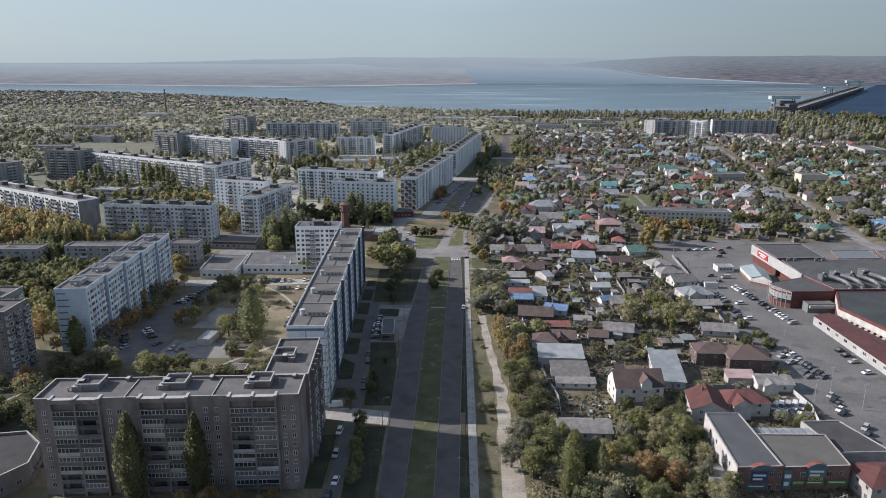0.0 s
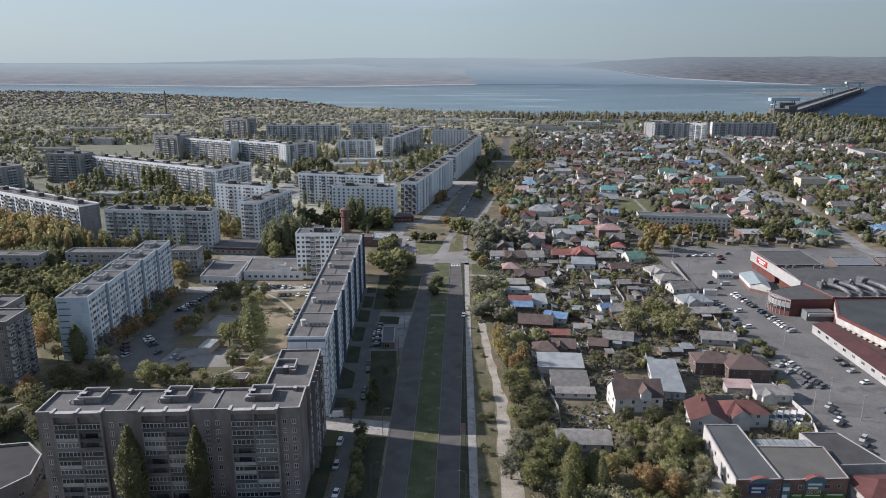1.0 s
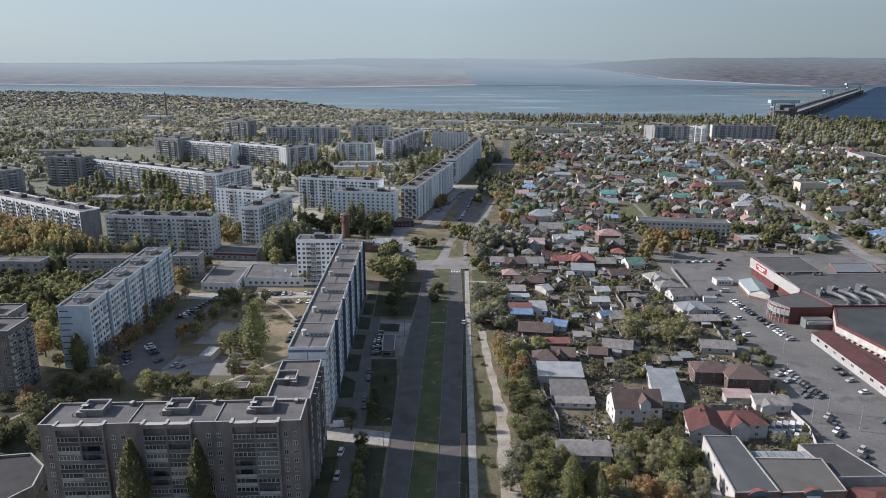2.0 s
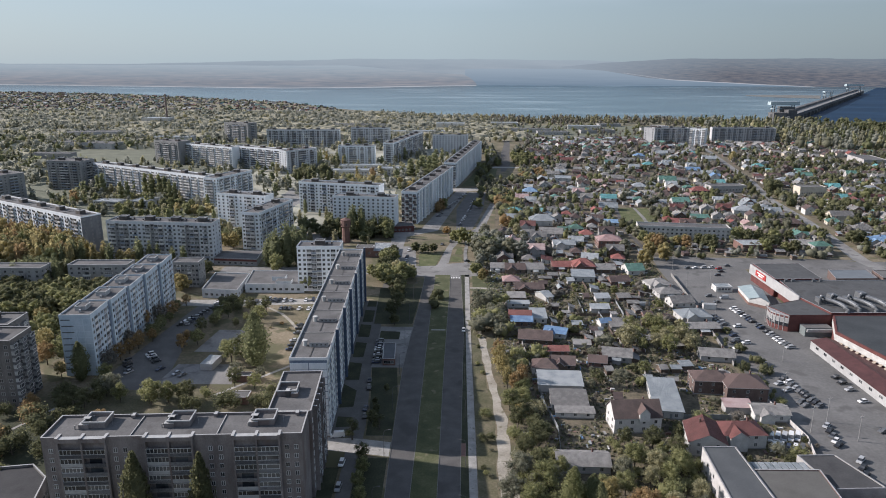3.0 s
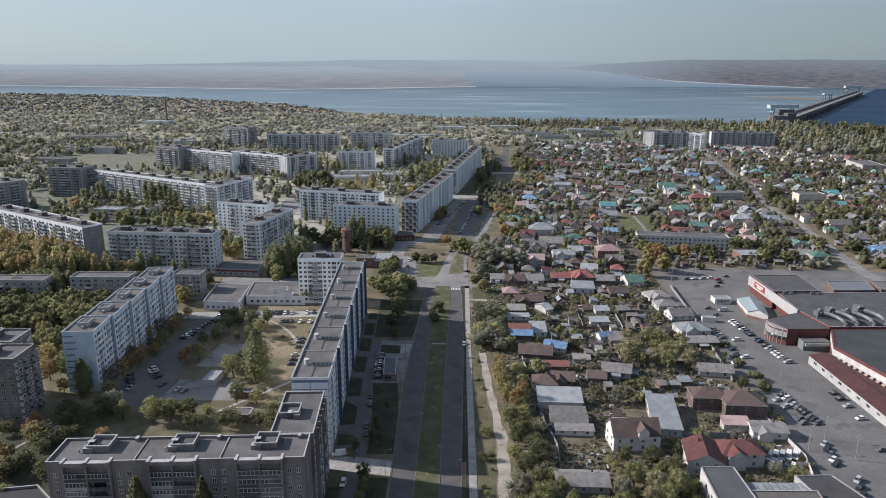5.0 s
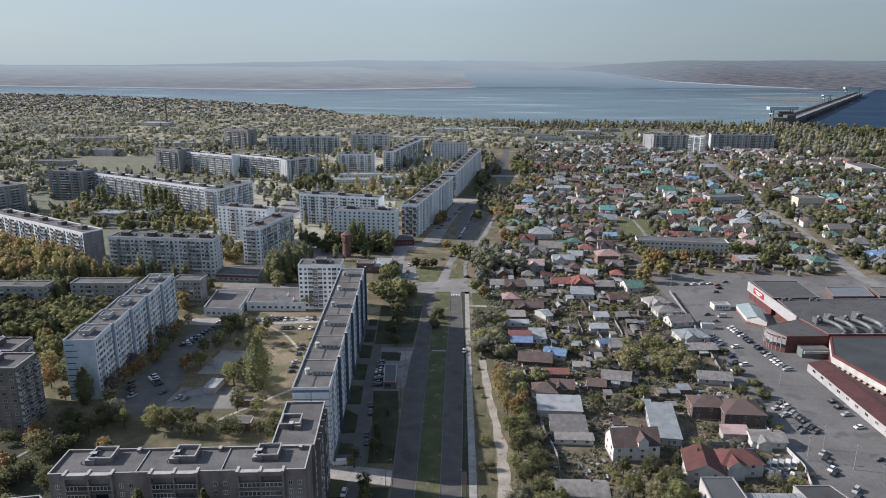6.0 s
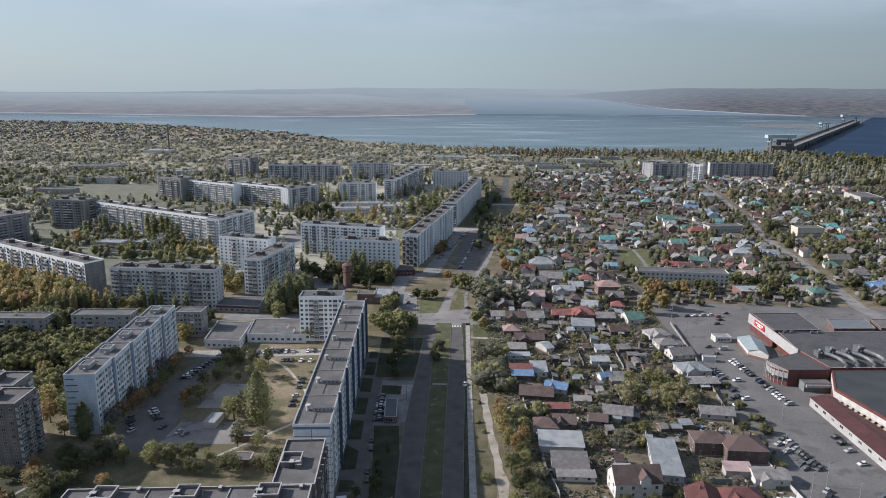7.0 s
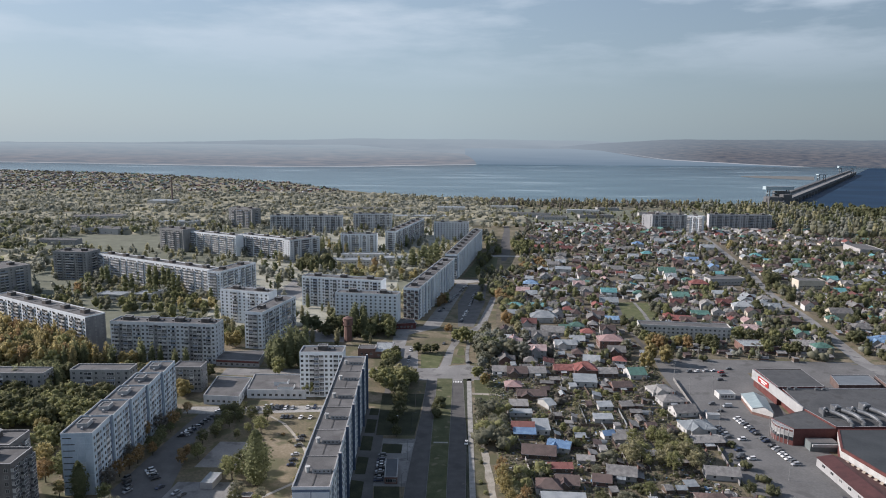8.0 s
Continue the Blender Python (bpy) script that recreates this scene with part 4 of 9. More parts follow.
def facade(house, m, length, storeys, sh, z0, bays, style, detail, joined):
    """Bays over all storeys on one wall. m: from the wall's own plane (x along, -y outwards) to the house."""
    wall, alt, bal = style["wall"], style["alt"], style["balcony"]
    w = length / len(bays)
    for k in range(storeys):
        for i, c in enumerate(bays):
            x, z = i * w, z0 + k * sh
            if c == ".":
                continue
            at = m @ Matrix.Translation((x, 0, z))
            if c == "d":
                mat = random.choice(bal)
                me = loggia_mesh(w, sh, mat, wall)
                if detail == "far":
                    add_mesh(joined, me, at)
                else:
                    part("loggia", me, house, at)
                continue
            if c in "lgo":
                kind = "open" if c == "o" else random.choice(("glazed", "glazed", "part", "open") if c == "l" else ("glazed", "glazed", "part"))
                mat = random.choice(bal)
                if detail == "far":
                    add_mesh(joined, balcony_mesh(w, sh, "plain" if kind != "open" else "open", mat), at)
                else:
                    part("balcony", balcony_mesh(w, sh, kind, mat), house, at)
                continue
            mat = alt if c in "PVU" else wall
            hole = None
            if c in "wV":
                ww = min(1.15 if style.get("bold") else 1.5, w - 0.5)
                hole = (round(w / 2 - ww / 2, 2), round(w / 2 + ww / 2, 2), 0.95, 2.4)
            elif c in "WU":
                ww = min(2.1, w - 0.4)
                hole = (round(w / 2 - ww / 2, 2), round(w / 2 + ww / 2, 2), 0.95, 2.4)
            elif c == "s":
                hole = (round(w / 2 - 0.45, 2), round(w / 2 + 0.45, 2), 1.1, 2.3)
            if detail == "full":
                part("panel", panel_mesh(w, sh, mat, hole, style.get("joint", 0.035)), house, at)
            elif mat is not wall:
                add_mesh(joined, panel_mesh(w, sh, mat, hole), at)
            if hole:
                wm = window_mesh(hole[1] - hole[0], hole[3] - hole[2], style.get("bold", False))
                wa = at @ Matrix.Translation((hole[0], -0.06 if detail == "full" else -0.05, hole[2]))
                if detail == "far":
                    add_mesh(joined, wm, wa)
                else:
                    part("window", wm, house, wa)


def add_mesh(shape, me, m):
    """Joins a mesh into a Shape at the pose m."""
    i = len(shape.v)
    shape.v.extend(tuple(m @ v.co) for v in me.vertices)
    slots = [shape.slot(q) for q in me.materials]
    for p in me.polygons:
        shape.f.append(tuple(i + j for j in p.vertices))
        shape.s.append(slots[p.material_index])


def apartment(label, a, b, depth, storeys, style, front, left="", right="", detail="mid", base=1.2, sh=2.8, top=1.1, section=0, lifts=0, group="apartment blocks", fins=(), fin_out=1.3, fin_mat=None, echelon=0.0, fin_up=0.2):
    """A slab block whose front runs from a to b (its right hand side looks out)."""
    d = Vector((b[0] - a[0], b[1] - a[1]))
    L, ang = d.length, math.degrees(math.atan2(d.y, d.x))
    house = tagged(new("apartment_block"), label, "apartment block", group)
    house.matrix_basis = pose(a[0], a[1], 0, 0, 0, ang)
    H = base + storeys * sh + top
    wall = style["wall"]
    count = max(1, round(L / section)) if echelon else 1
    sections = [(L * i / count, L * (i + 1) / count, -echelon * i) for i in range(count)]
    t, up = 0.38, 0.7
    for x0, x1, o in sections:
        s = Shape()
        s.box(x0, x1, o, depth + o, 0, H, wall, felt_m)
        part("wall", s, house)
        p = Shape()
        p.ring(x0 - 0.1, x1 + 0.1, o - 0.1, depth + o + 0.1, t, H - 0.3, H + up, wall, coping_m)
        part("parapet", p, house)
    if section and not echelon:
        n = max(1, round(L / section))
        for i in range(1, n):
            p = Shape()
            p.box(L * i / n - 0.12, L * i / n + 0.12, t, depth - t, H, H + 0.3, felt_m, coping_m)
            part("roof_joint", p, house)
    n = lifts or (max(1, round(L / section)) if section else 0)
    for i in range(n):
        x, o = L * (i + 0.5) / n, -echelon * i
        if style is BANDED:
            # a long low service housing across the roof, a vent stack and a raised joint in the felt
            v = Shape()
            v.box(x - 1.1, x + 1.1, depth * 0.08, depth * 0.6, H, H + 1.5, style["housing"], felt_m)
            v.box(x - 1.25, x + 1.25, depth * 0.08 - 0.15, depth * 0.6 + 0.15, H + 1.5, H + 1.66, coping_m, felt_m, bottom=True)
            for k in range(4):
                v.box(x - 1.16, x - 1.08, depth * (0.13 + 0.12 * k), depth * (0.13 + 0.12 * k) + 0.6, H + 0.5, H + 1.1, dark_m)
            part("lift_housing", v, house)
            v = Shape()
            v.tube([(x + 0.2, depth * 0.74, H), (x + 0.2, depth * 0.74, H + 1.7), (x + 0.2, depth * 0.74, H + 1.75), (x + 0.2, depth * 0.74, H + 2.2)], [0.8, 0.8, 1.0, 1.0], window_frame_m, 12)
            part("vent", v, house)
            v = Shape()
            v.box(x - 10.5, x - 1.5, depth * 0.47, depth * 0.5, H, H + 0.16, dark_m)
            part("felt_joint", v, house)
            v = Shape()
            v.box(x + 4.0, x + 4.5, depth * 0.8, depth * 0.84, H, H + 1.0, style["housing"], coping_m)
            part("roof_vent", v, house)
            continue
        lift_housing(house, x - (3.2 if style is BRICK else 2.7), depth * (0.46 if style is BRICK else 0.38) + o, H, 6.4 if style is BRICK else 5.4, 6.2 if style is BRICK else min(4.4, depth * 0.36), 1.7 if style in (BRICK, PALE) else 2.5, style.get("housing", wall), style is BRICK)
        if detail != "far" and style is not BRICK:
            for k, (u, w2) in enumerate(((-5.2, 1.0), (3.4, 1.4), (6.4, 0.8))):
                v = Shape()
                v.box(x + u, x + u + w2, depth * 0.46 + o + k * 0.7, depth * 0.46 + o + k * 0.7 + 0.8, H, H + 1.1 + 0.2 * k, style.get("housing", wall), coping_m)
                part("roof_vent", v, house)
    for x, fw in fins:
        o = -echelon * max(0, math.ceil(x / L * count - 1e-6) - 1)
        v = Shape()
        v.box(x - fw / 2, x + fw / 2, o - fin_out, o, 0, H + fin_up, fin_mat or wall, coping_m)
        part("fin", v, house)
    joined = Shape()
    for x0, x1, o in sections:
        facade(house, Matrix.Translation((x0, o, 0)), x1 - x0, storeys, sh, base, front[:len(front) // count], style, detail, joined)
    if left:
        facade(house, pose(0, depth, 0, 0, 0, -90), depth, storeys, sh, base, left, style, detail, joined)
    if right:
        facade(house, pose(L, sections[-1][2], 0, 0, 0, 90), depth, storeys, sh, base, right, style, detail, joined)
    # thin added sheets carry the gables' shade, or sunlight, as colour
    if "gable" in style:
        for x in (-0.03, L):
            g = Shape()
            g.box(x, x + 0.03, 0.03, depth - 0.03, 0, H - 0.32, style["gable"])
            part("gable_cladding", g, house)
    if joined.v:
        part("facade_detail", joined, house, None, "", "stuff")
    return house, H, L


bal_grey = [slab_m, slab_m, surface("balcony_white", [(0.48, 0.48, 0.47), (0.62, 0.62, 0.6)], 0.8, 4.0, 0.8, piece=0.2), surface("balcony_blue_grey", [(0.17, 0.21, 0.27), (0.26, 0.3, 0.35)], 0.8, 4.0, 0.8, piece=0.2)]
cool_m = surface("cool_white_panel", [(0.59, 0.632, 0.668), (0.69, 0.72, 0.743), (0.765, 0.79, 0.802)], 0.3, 3.0, 0.85, piece=0.14, stretch=(1, 1, 0.35))
PANEL = dict(wall=cool_m, alt=blue_m, balcony=[bal_grey[2], bal_grey[2], slab_m, bal_grey[3]], housing=housing_m)
PALE = dict(wall=surface("pale_blue_panel", [(0.34, 0.415, 0.475), (0.42, 0.49, 0.545), (0.5, 0.565, 0.61)], 0.3, 3.0, 0.85, piece=0.14, stretch=(1, 1, 0.35)), alt=blue_m, balcony=bal_grey, housing=slab_m)
# gable colour darkened to stand for shade on the end walls
GABLED = dict(PANEL, gable=surface("shaded_grey_gable", [(0.1, 0.107, 0.115), (0.14, 0.147, 0.155), (0.185, 0.192, 0.2)], 0.3, 3.0, 0.88, stretch=(1, 1, 0.35)))
# wall grey lowered to put the shade of the river fronts into colour
RIVER = dict(wall=surface("shaded_grey_panel", [(0.33, 0.335, 0.34), (0.42, 0.422, 0.425), (0.5, 0.5, 0.5)], 0.3, 3.0, 0.88, piece=0.12, stretch=(1, 1, 0.35)), alt=slab_m, balcony=[slab_m, slab_m, bal_grey[3]], housing=housing_m)
BANDED = dict(wall=white_m, alt=blue_m, balcony=[blue_m, blue_m, bal_grey[3]], housing=slab_m)
DARK = dict(wall=surface("dark_grey_panel", [(0.2, 0.2, 0.2), (0.26, 0.26, 0.255), (0.32, 0.315, 0.31)], 0.3, 3.0, 0.88, stretch=(1, 1, 0.35)), alt=slab_m, balcony=bal_grey, housing=housing_m)
GREY = dict(wall=grey_m, alt=slab_m, balcony=bal_grey, housing=housing_m)
dim_slab_m = surface("grey_balcony_panel", [(0.06, 0.062, 0.068), (0.105, 0.106, 0.112), (0.17, 0.17, 0.174)], 1.4, 5.0, 0.85, piece=0.45)
BRICK = dict(wall=silicate_m, alt=slab_m, balcony=[dim_slab_m, dim_slab_m, dim_slab_m, dim_slab_m, surface("balcony_pale_grey", [(0.3, 0.3, 0.3), (0.4, 0.4, 0.395)], 0.8, 4.0, 0.85, piece=0.2)], housing=silicate_m, bold=True)

# the angled ten-storey block in front: a wing across and a wing along the avenue
front_block, FH, _ = apartment("nine-storey grey-brown brick block with glazed balconies, flat felt roof", (-113.8, 172.2), (-41.9, 176.1), 12.8, 9, BRICK,
                                ".", "..w", "", "mid", 1.6, 2.8, 2.5, 25, 3, fins=[(x, 0.5) for x in (4.8, 11.3, 17.8, 28.6, 35.1, 41.6, 53, 59.4, 65.8)], fin_out=1.25)
for x0, x1, bays in ((0.2, 4.4, "w"), (5.0, 17.6, "ll"), (18.65, 24.05, "ww"), (28.8, 41.4, "ll"), (44.9, 50.5, "ww"), (53.2, 65.6, "ll"), (66.4, 71.6, "ww")):
    facade(front_block, Matrix.Translation((x0, 0, 0)), x1 - x0, 9, 2.8, 1.6, bays, BRICK, "mid", Shape())
    if bays == "ll":
        s = Shape()
        s.box(x0 - 0.45, x1 + 0.45, -1.35, -0.11, FH - 0.5, FH + 0.72, silicate_m, coping_m, bottom=True)
        part("balcony_roof", s, front_block)
for x in (4.8, 11.3, 17.8, 28.6, 35.1, 41.6, 53, 59.4, 65.8):
    s = Shape()
    s.box(x - 0.42, x + 0.42, -1.42, 1.5, FH + 0.2, FH + 0.98, silicate_m, coping_m, bottom=True)
    part("parapet_step", s, front_block)
for x in (9.5, 21.0, 33.5, 45.0, 57.5, 69.0):
    s = Shape()
    s.box(x - 0.5, x + 0.5, 11.2, 12.95, FH + 0.2, FH + 1.05, silicate_m, coping_m, bottom=True)
    part("parapet_step", s, front_block)
for x in (12.0, 36.5, 61.0):
    # a vent pipe and an aerial beside each lift housing
    s = Shape()
    s.tube([(x - 5.2, 5.6, FH), (x - 5.2, 5.6, FH + 1.1), (x - 4.7, 5.4, FH + 1.3)], [0.2, 0.2, 0.2], pole_m, 8)
    part("vent_pipe", s, front_block)
    s = Shape()
    s.tube([(x + 4.6, 7.6, FH), (x + 4.6, 7.6, FH + 2.6)], [0.05, 0.04], pole_m, 5)
    part("aerial", s, front_block)
apartment("brick wing of the same block, balconies towards the avenue", (-41.8, 189.3), (-43.4, 217.4), 13.0, 9, BRICK, "wllwllw", "", "", "mid", 1.6, 2.8, 2.5, 0, 1, fins=[(4, 0.5), (8, 0.4), (12, 0.5), (16, 0.5), (20, 0.4), (24, 0.5)], fin_out=1.25)
# the long block beside the avenue
long_block, _, _ = apartment("long white panel block with blue-grey vertical bands beside the avenue", (-43.4, 226.5), (-48.8, 376.5), 13.2, 10, BANDED,
                               "wdwwdw" * 6, "", "", "mid", 0.9, 2.8, 1.2, 25, 6, fins=[(150.1 * k / 6 + 0.4 * (k == 0) - 0.6 * (k == 6), 1.3) for k in range(1, 7)], fin_out=1.15, fin_mat=surface("navy_panel", [(0.045, 0.065, 0.105), (0.065, 0.09, 0.14), (0.09, 0.12, 0.175)], 0.4, 3.0, 0.8), fin_up=1.7)
seam = Shape()
seam.box(-0.05, 0, 0.02, 13.18, 0.9, 30.0, blue_m)
part("joint_backing", seam, long_block)
facade(long_block, pose(-0.06, 13.2, 0, 0, 0, -90), 13.2, 10, 2.8, 0.9, "pp", dict(PANEL, joint=0.14), "full", Shape())
# the white slab by the yard
left_block, _, _ = apartment("pale blue-white nine-storey panel block with stepped bays and loggias", (-152.3, 275.7), (-159.6, 373.2), 13.0, 9, PALE, "wdwwdw" * 5, "pppp", "", "full", 0.9, 2.8, 1.2, 20, 5, fins=[(97.7 * k / 5 - 0.75, 1.4) for k in range(1, 5)], fin_out=0.2, fin_mat=blue_m, echelon=0.95)
for k in range(9):
    lg = Shape()
    lg.box(-0.16, -0.05, 7.4 + 1.2 * (k % 3 == 2), 12.4, 0.9 + 2.8 * k + 2.15, 0.9 + 2.8 * k + 2.55, dark_m, bottom=True)
    part("ledge", lg, left_block)
# tower at the near end of the yard
# panel tone lowered to follow the dim left edge of the view
DIM = dict(wall=surface("dim_brown_panel", [(0.1, 0.094, 0.09), (0.14, 0.132, 0.126), (0.19, 0.178, 0.17)], 0.3, 3.0, 0.9, 0.1, stretch=(1, 1, 0.35)), alt=slab_m, balcony=[dim_slab_m], housing=housing_m)
apartment("grey nine-storey block with stacked loggias", (-169.0, 247.0), (-169.5, 262.0), 26.0, 9, DIM, "gdgdg", "wwwwwww", "", "mid", 0.9, 2.8, 1.0, 0, 1)
apartment("grey nine-storey block set back behind another", (-179.0, 262.3), (-179.5, 277.0), 22.0, 9, DIM, "sgsgs", "", "", "mid", 0.9, 2.8, 1.6, 0, 1)
apartment("white nine-storey block with dark loggia stacks", (-90.0, 393.0), (-64.5, 393.6), 13.0, 9, PANEL, "wwdgdwwdw", "", "", "mid", 0.9, 2.8, 1.0, 0, 1)
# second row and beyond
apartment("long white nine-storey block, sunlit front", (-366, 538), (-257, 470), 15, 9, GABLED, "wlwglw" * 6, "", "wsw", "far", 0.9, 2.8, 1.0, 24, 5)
apartment("nine-storey block with blue-grey panels among poplars", (-234, 459), (-160, 453), 14, 9, GREY, "wlVglwlw" * 3, "", "wsw", "mid", 0.9, 2.8, 1.0, 24, 4)
apartment("grey-white nine-storey block, balconies on its long side", (-137.5, 487), (-125, 541), 14, 9, PANEL, "wlwglwlw" * 2, "wggw", "", "mid", 0.9, 2.8, 1.0, 24, 2)
apartment("white nine-storey panel block with regular windows", (-194, 567), (-150, 553), 13, 9, PANEL, "wwwlwwwlwww", "", "", "mid", 0.9, 2.8, 1.0, 24, 2)
apartment("nine-storey block turned towards the sun", (-219, 643), (-200, 696), 15, 9, PANEL, "wlwglwlw" * 2, "wggw", "", "far", 0.9, 2.8, 1.0, 24, 2)
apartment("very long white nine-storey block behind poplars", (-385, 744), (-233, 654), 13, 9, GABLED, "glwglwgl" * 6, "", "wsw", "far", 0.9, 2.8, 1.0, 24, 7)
apartment("dark grey nine-storey block at the edge of the estate", (-435, 640), (-417, 672), 40, 9, DARK, "wlwgw", "wlwglwlwgl", "", "far", 0.9, 2.8, 1.0, 0, 2)
apartment("tall dark grey block with loggias", (-430, 735), (-391, 730), 24, 10, DARK, "wlwglwgw", "", "wlw", "far", 0.9, 2.8, 1.4, 0, 2)
apartment("white nine-storey block, bright balconies", (-356, 937), (-281, 894), 13, 9, PANEL, "gglwgglw" * 3, "", "", "far", 0.9, 2.8, 1.0, 24, 3)
apartment("white nine-storey block, bright balconies", (-282, 912), (-208, 868), 13, 9, PANEL, "gglwgglw" * 3, "", "wsw", "far", 0.9, 2.8, 1.0, 24, 3)
apartment("grey nine-storey block seen end on", (-202, 856), (-172, 896), 14, 9, GREY, "wlwglwlw", "wsw", "", "far", 0.9, 2.8, 1.0, 24, 2)
apartment("dark grey nine-storey tower with loggias", (-402, 945), (-362, 925), 22, 10, DARK, "wlwglwgw", "wlwgw", "", "far", 0.9, 2.8, 1.4, 0, 2)
apartment("tall grey tower among distant trees", (-393, 1218), (-345, 1193), 22, 11, DARK, "wlwglwgw", "", "wlw", "far", 0.9, 2.8, 1.4, 0, 2)
apartment("white nine-storey slab among poplars", (-138, 626), (-63, 607), 13, 9, PANEL, "wlwlwwlwlw" * 2, "", "", "far", 0.9, 2.8, 1.0, 24, 3)
apartment("white nine-storey slab with even windows", (-96, 557), (-44.5, 550), 13, 9, PANEL, "wwwwwwwwwwwww", "", "", "mid", 0.9, 2.8, 1.0, 24, 2)
far_slab, _, _ = apartment("long white block of many sections beside the far avenue", (-28, 576), (3, 731), 13.5, 9, dict(PANEL, alt=bal_grey[3]), "Pwpdpw" * 7, "", "", "far", 0.9, 2.8, 1.0, 26, 6, fins=[(158 * k / 12, 1.7 if k % 2 else 3.2) for k in range(1, 12)], fin_out=1.5, fin_mat=white_m)
zigzag_m = surface("brown_balcony", [(0.09, 0.06, 0.06), (0.13, 0.085, 0.083)], 0.8, 4.0, 0.85, piece=0.2)
for k in range(9):
    for i in range(4):
        x = 0.3 + i * 3.25 + (0.85 if k % 2 else 0.0) * (1 if i % 2 else -0.2)
        part("balcony", balcony_mesh(2.6, 2.8, "plain", zigzag_m if (i + k) % 2 else bal_grey[2]), far_slab, pose(0, 13.5, 0, 0, 0, -90) @ Matrix.Translation((x, 0, 0.9 + 2.8 * k)))
apartment("second long white block in line", (6, 757), (44, 985), 13.5, 9, dict(PANEL, alt=bal_grey[3]), "Pwpdpw" * 10, "lgl", "", "far", 0.9, 2.8, 1.0, 26, 9, fins=[(231 * k / 18, 1.7 if k % 2 else 3.2) for k in range(1, 18)], fin_out=1.5, fin_mat=white_m)
apartment("grey nine-storey slab far in the estate", (-301, 1146), (-182, 1150), 13, 9, GREY, "wlwglwlw" * 4, "", "", "far", 0.9, 2.8, 1.0, 24, 5)
apartment("grey nine-storey slab far in the estate", (-168, 1185), (-102, 1187), 13, 9, GREY, "wlwglwlw" * 2, "", "", "far", 0.9, 2.8, 1.0, 24, 3)
apartment("grey stepped block far in the estate", (-78, 952), (-44, 1120), 14, 9, PANEL, "wlwglwlw" * 5, "wggw", "", "far", 0.9, 2.8, 1.0, 24, 6)
apartment("pale nine-storey slab far in the estate", (-27, 1068), (27, 1069), 13, 9, GREY, "wwwwwwwwwwww", "", "", "far", 0.9, 2.8, 1.0, 24, 2)
apartment("white five-storey slab behind trees", (-152, 942), (-102, 943), 13, 8, PANEL, "wlwglwlwlw", "", "", "far", 0.9, 2.8, 1.0, 24, 2)
# pale gable sheets stand for the sunlit ends
apartment("pair of white nine-storey slabs near the river", (336, 1223), (351, 1211), 60, 9, dict(RIVER, gable=cool_m), "wpw", "", "wlwgwlwgwlwgwlw", "far", 0.9, 2.8, 1.0, 0, 3)
apartment("grey nine-storey slab near the river", (351, 1211.5), (412, 1213), 14, 9, RIVER, "wlwglwlwgwlw", "", "", "far", 0.9, 2.8, 1.0, 24, 3)
apartment("white ten-storey tower near the river", (399, 1175), (420, 1162), 15, 10, PANEL, "gwlwg", "", "wsw", "far", 0.9, 2.8, 1.0, 0, 1)
apartment("long grey-white slab near the river", (455, 1226), (561, 1216), 14, 9, RIVER, "wlwglwlwgwlw" * 2, "", "", "far", 0.9, 2.8, 1.0, 24, 4)
for lab, a, b, dep, st in (("five-storey grey slab behind the white block", (-226, 392), (-191, 393), 11, 5), ("five-storey grey slab among trees", (-275, 385), (-238, 385), 11, 5), ("five-storey grey slab end behind a block", (-168, 399), (-151, 399), 11, 5)):
    apartment(lab, a, b, dep, st, DARK, "wwlwwlww", "", "wsw", "mid", 0.6, 2.8, 0.6)
apartment("three-storey white brick school with flat roof", (146, 528), (214, 519), 13, 3, dict(wall=WALL["white"], alt=slab_m, balcony=bal_grey), "wwwwwwwwwwwwwwwwwwww", "wsw", "", "mid", 0.6, 3.0, 0.7, 0, 0, "low blocks")

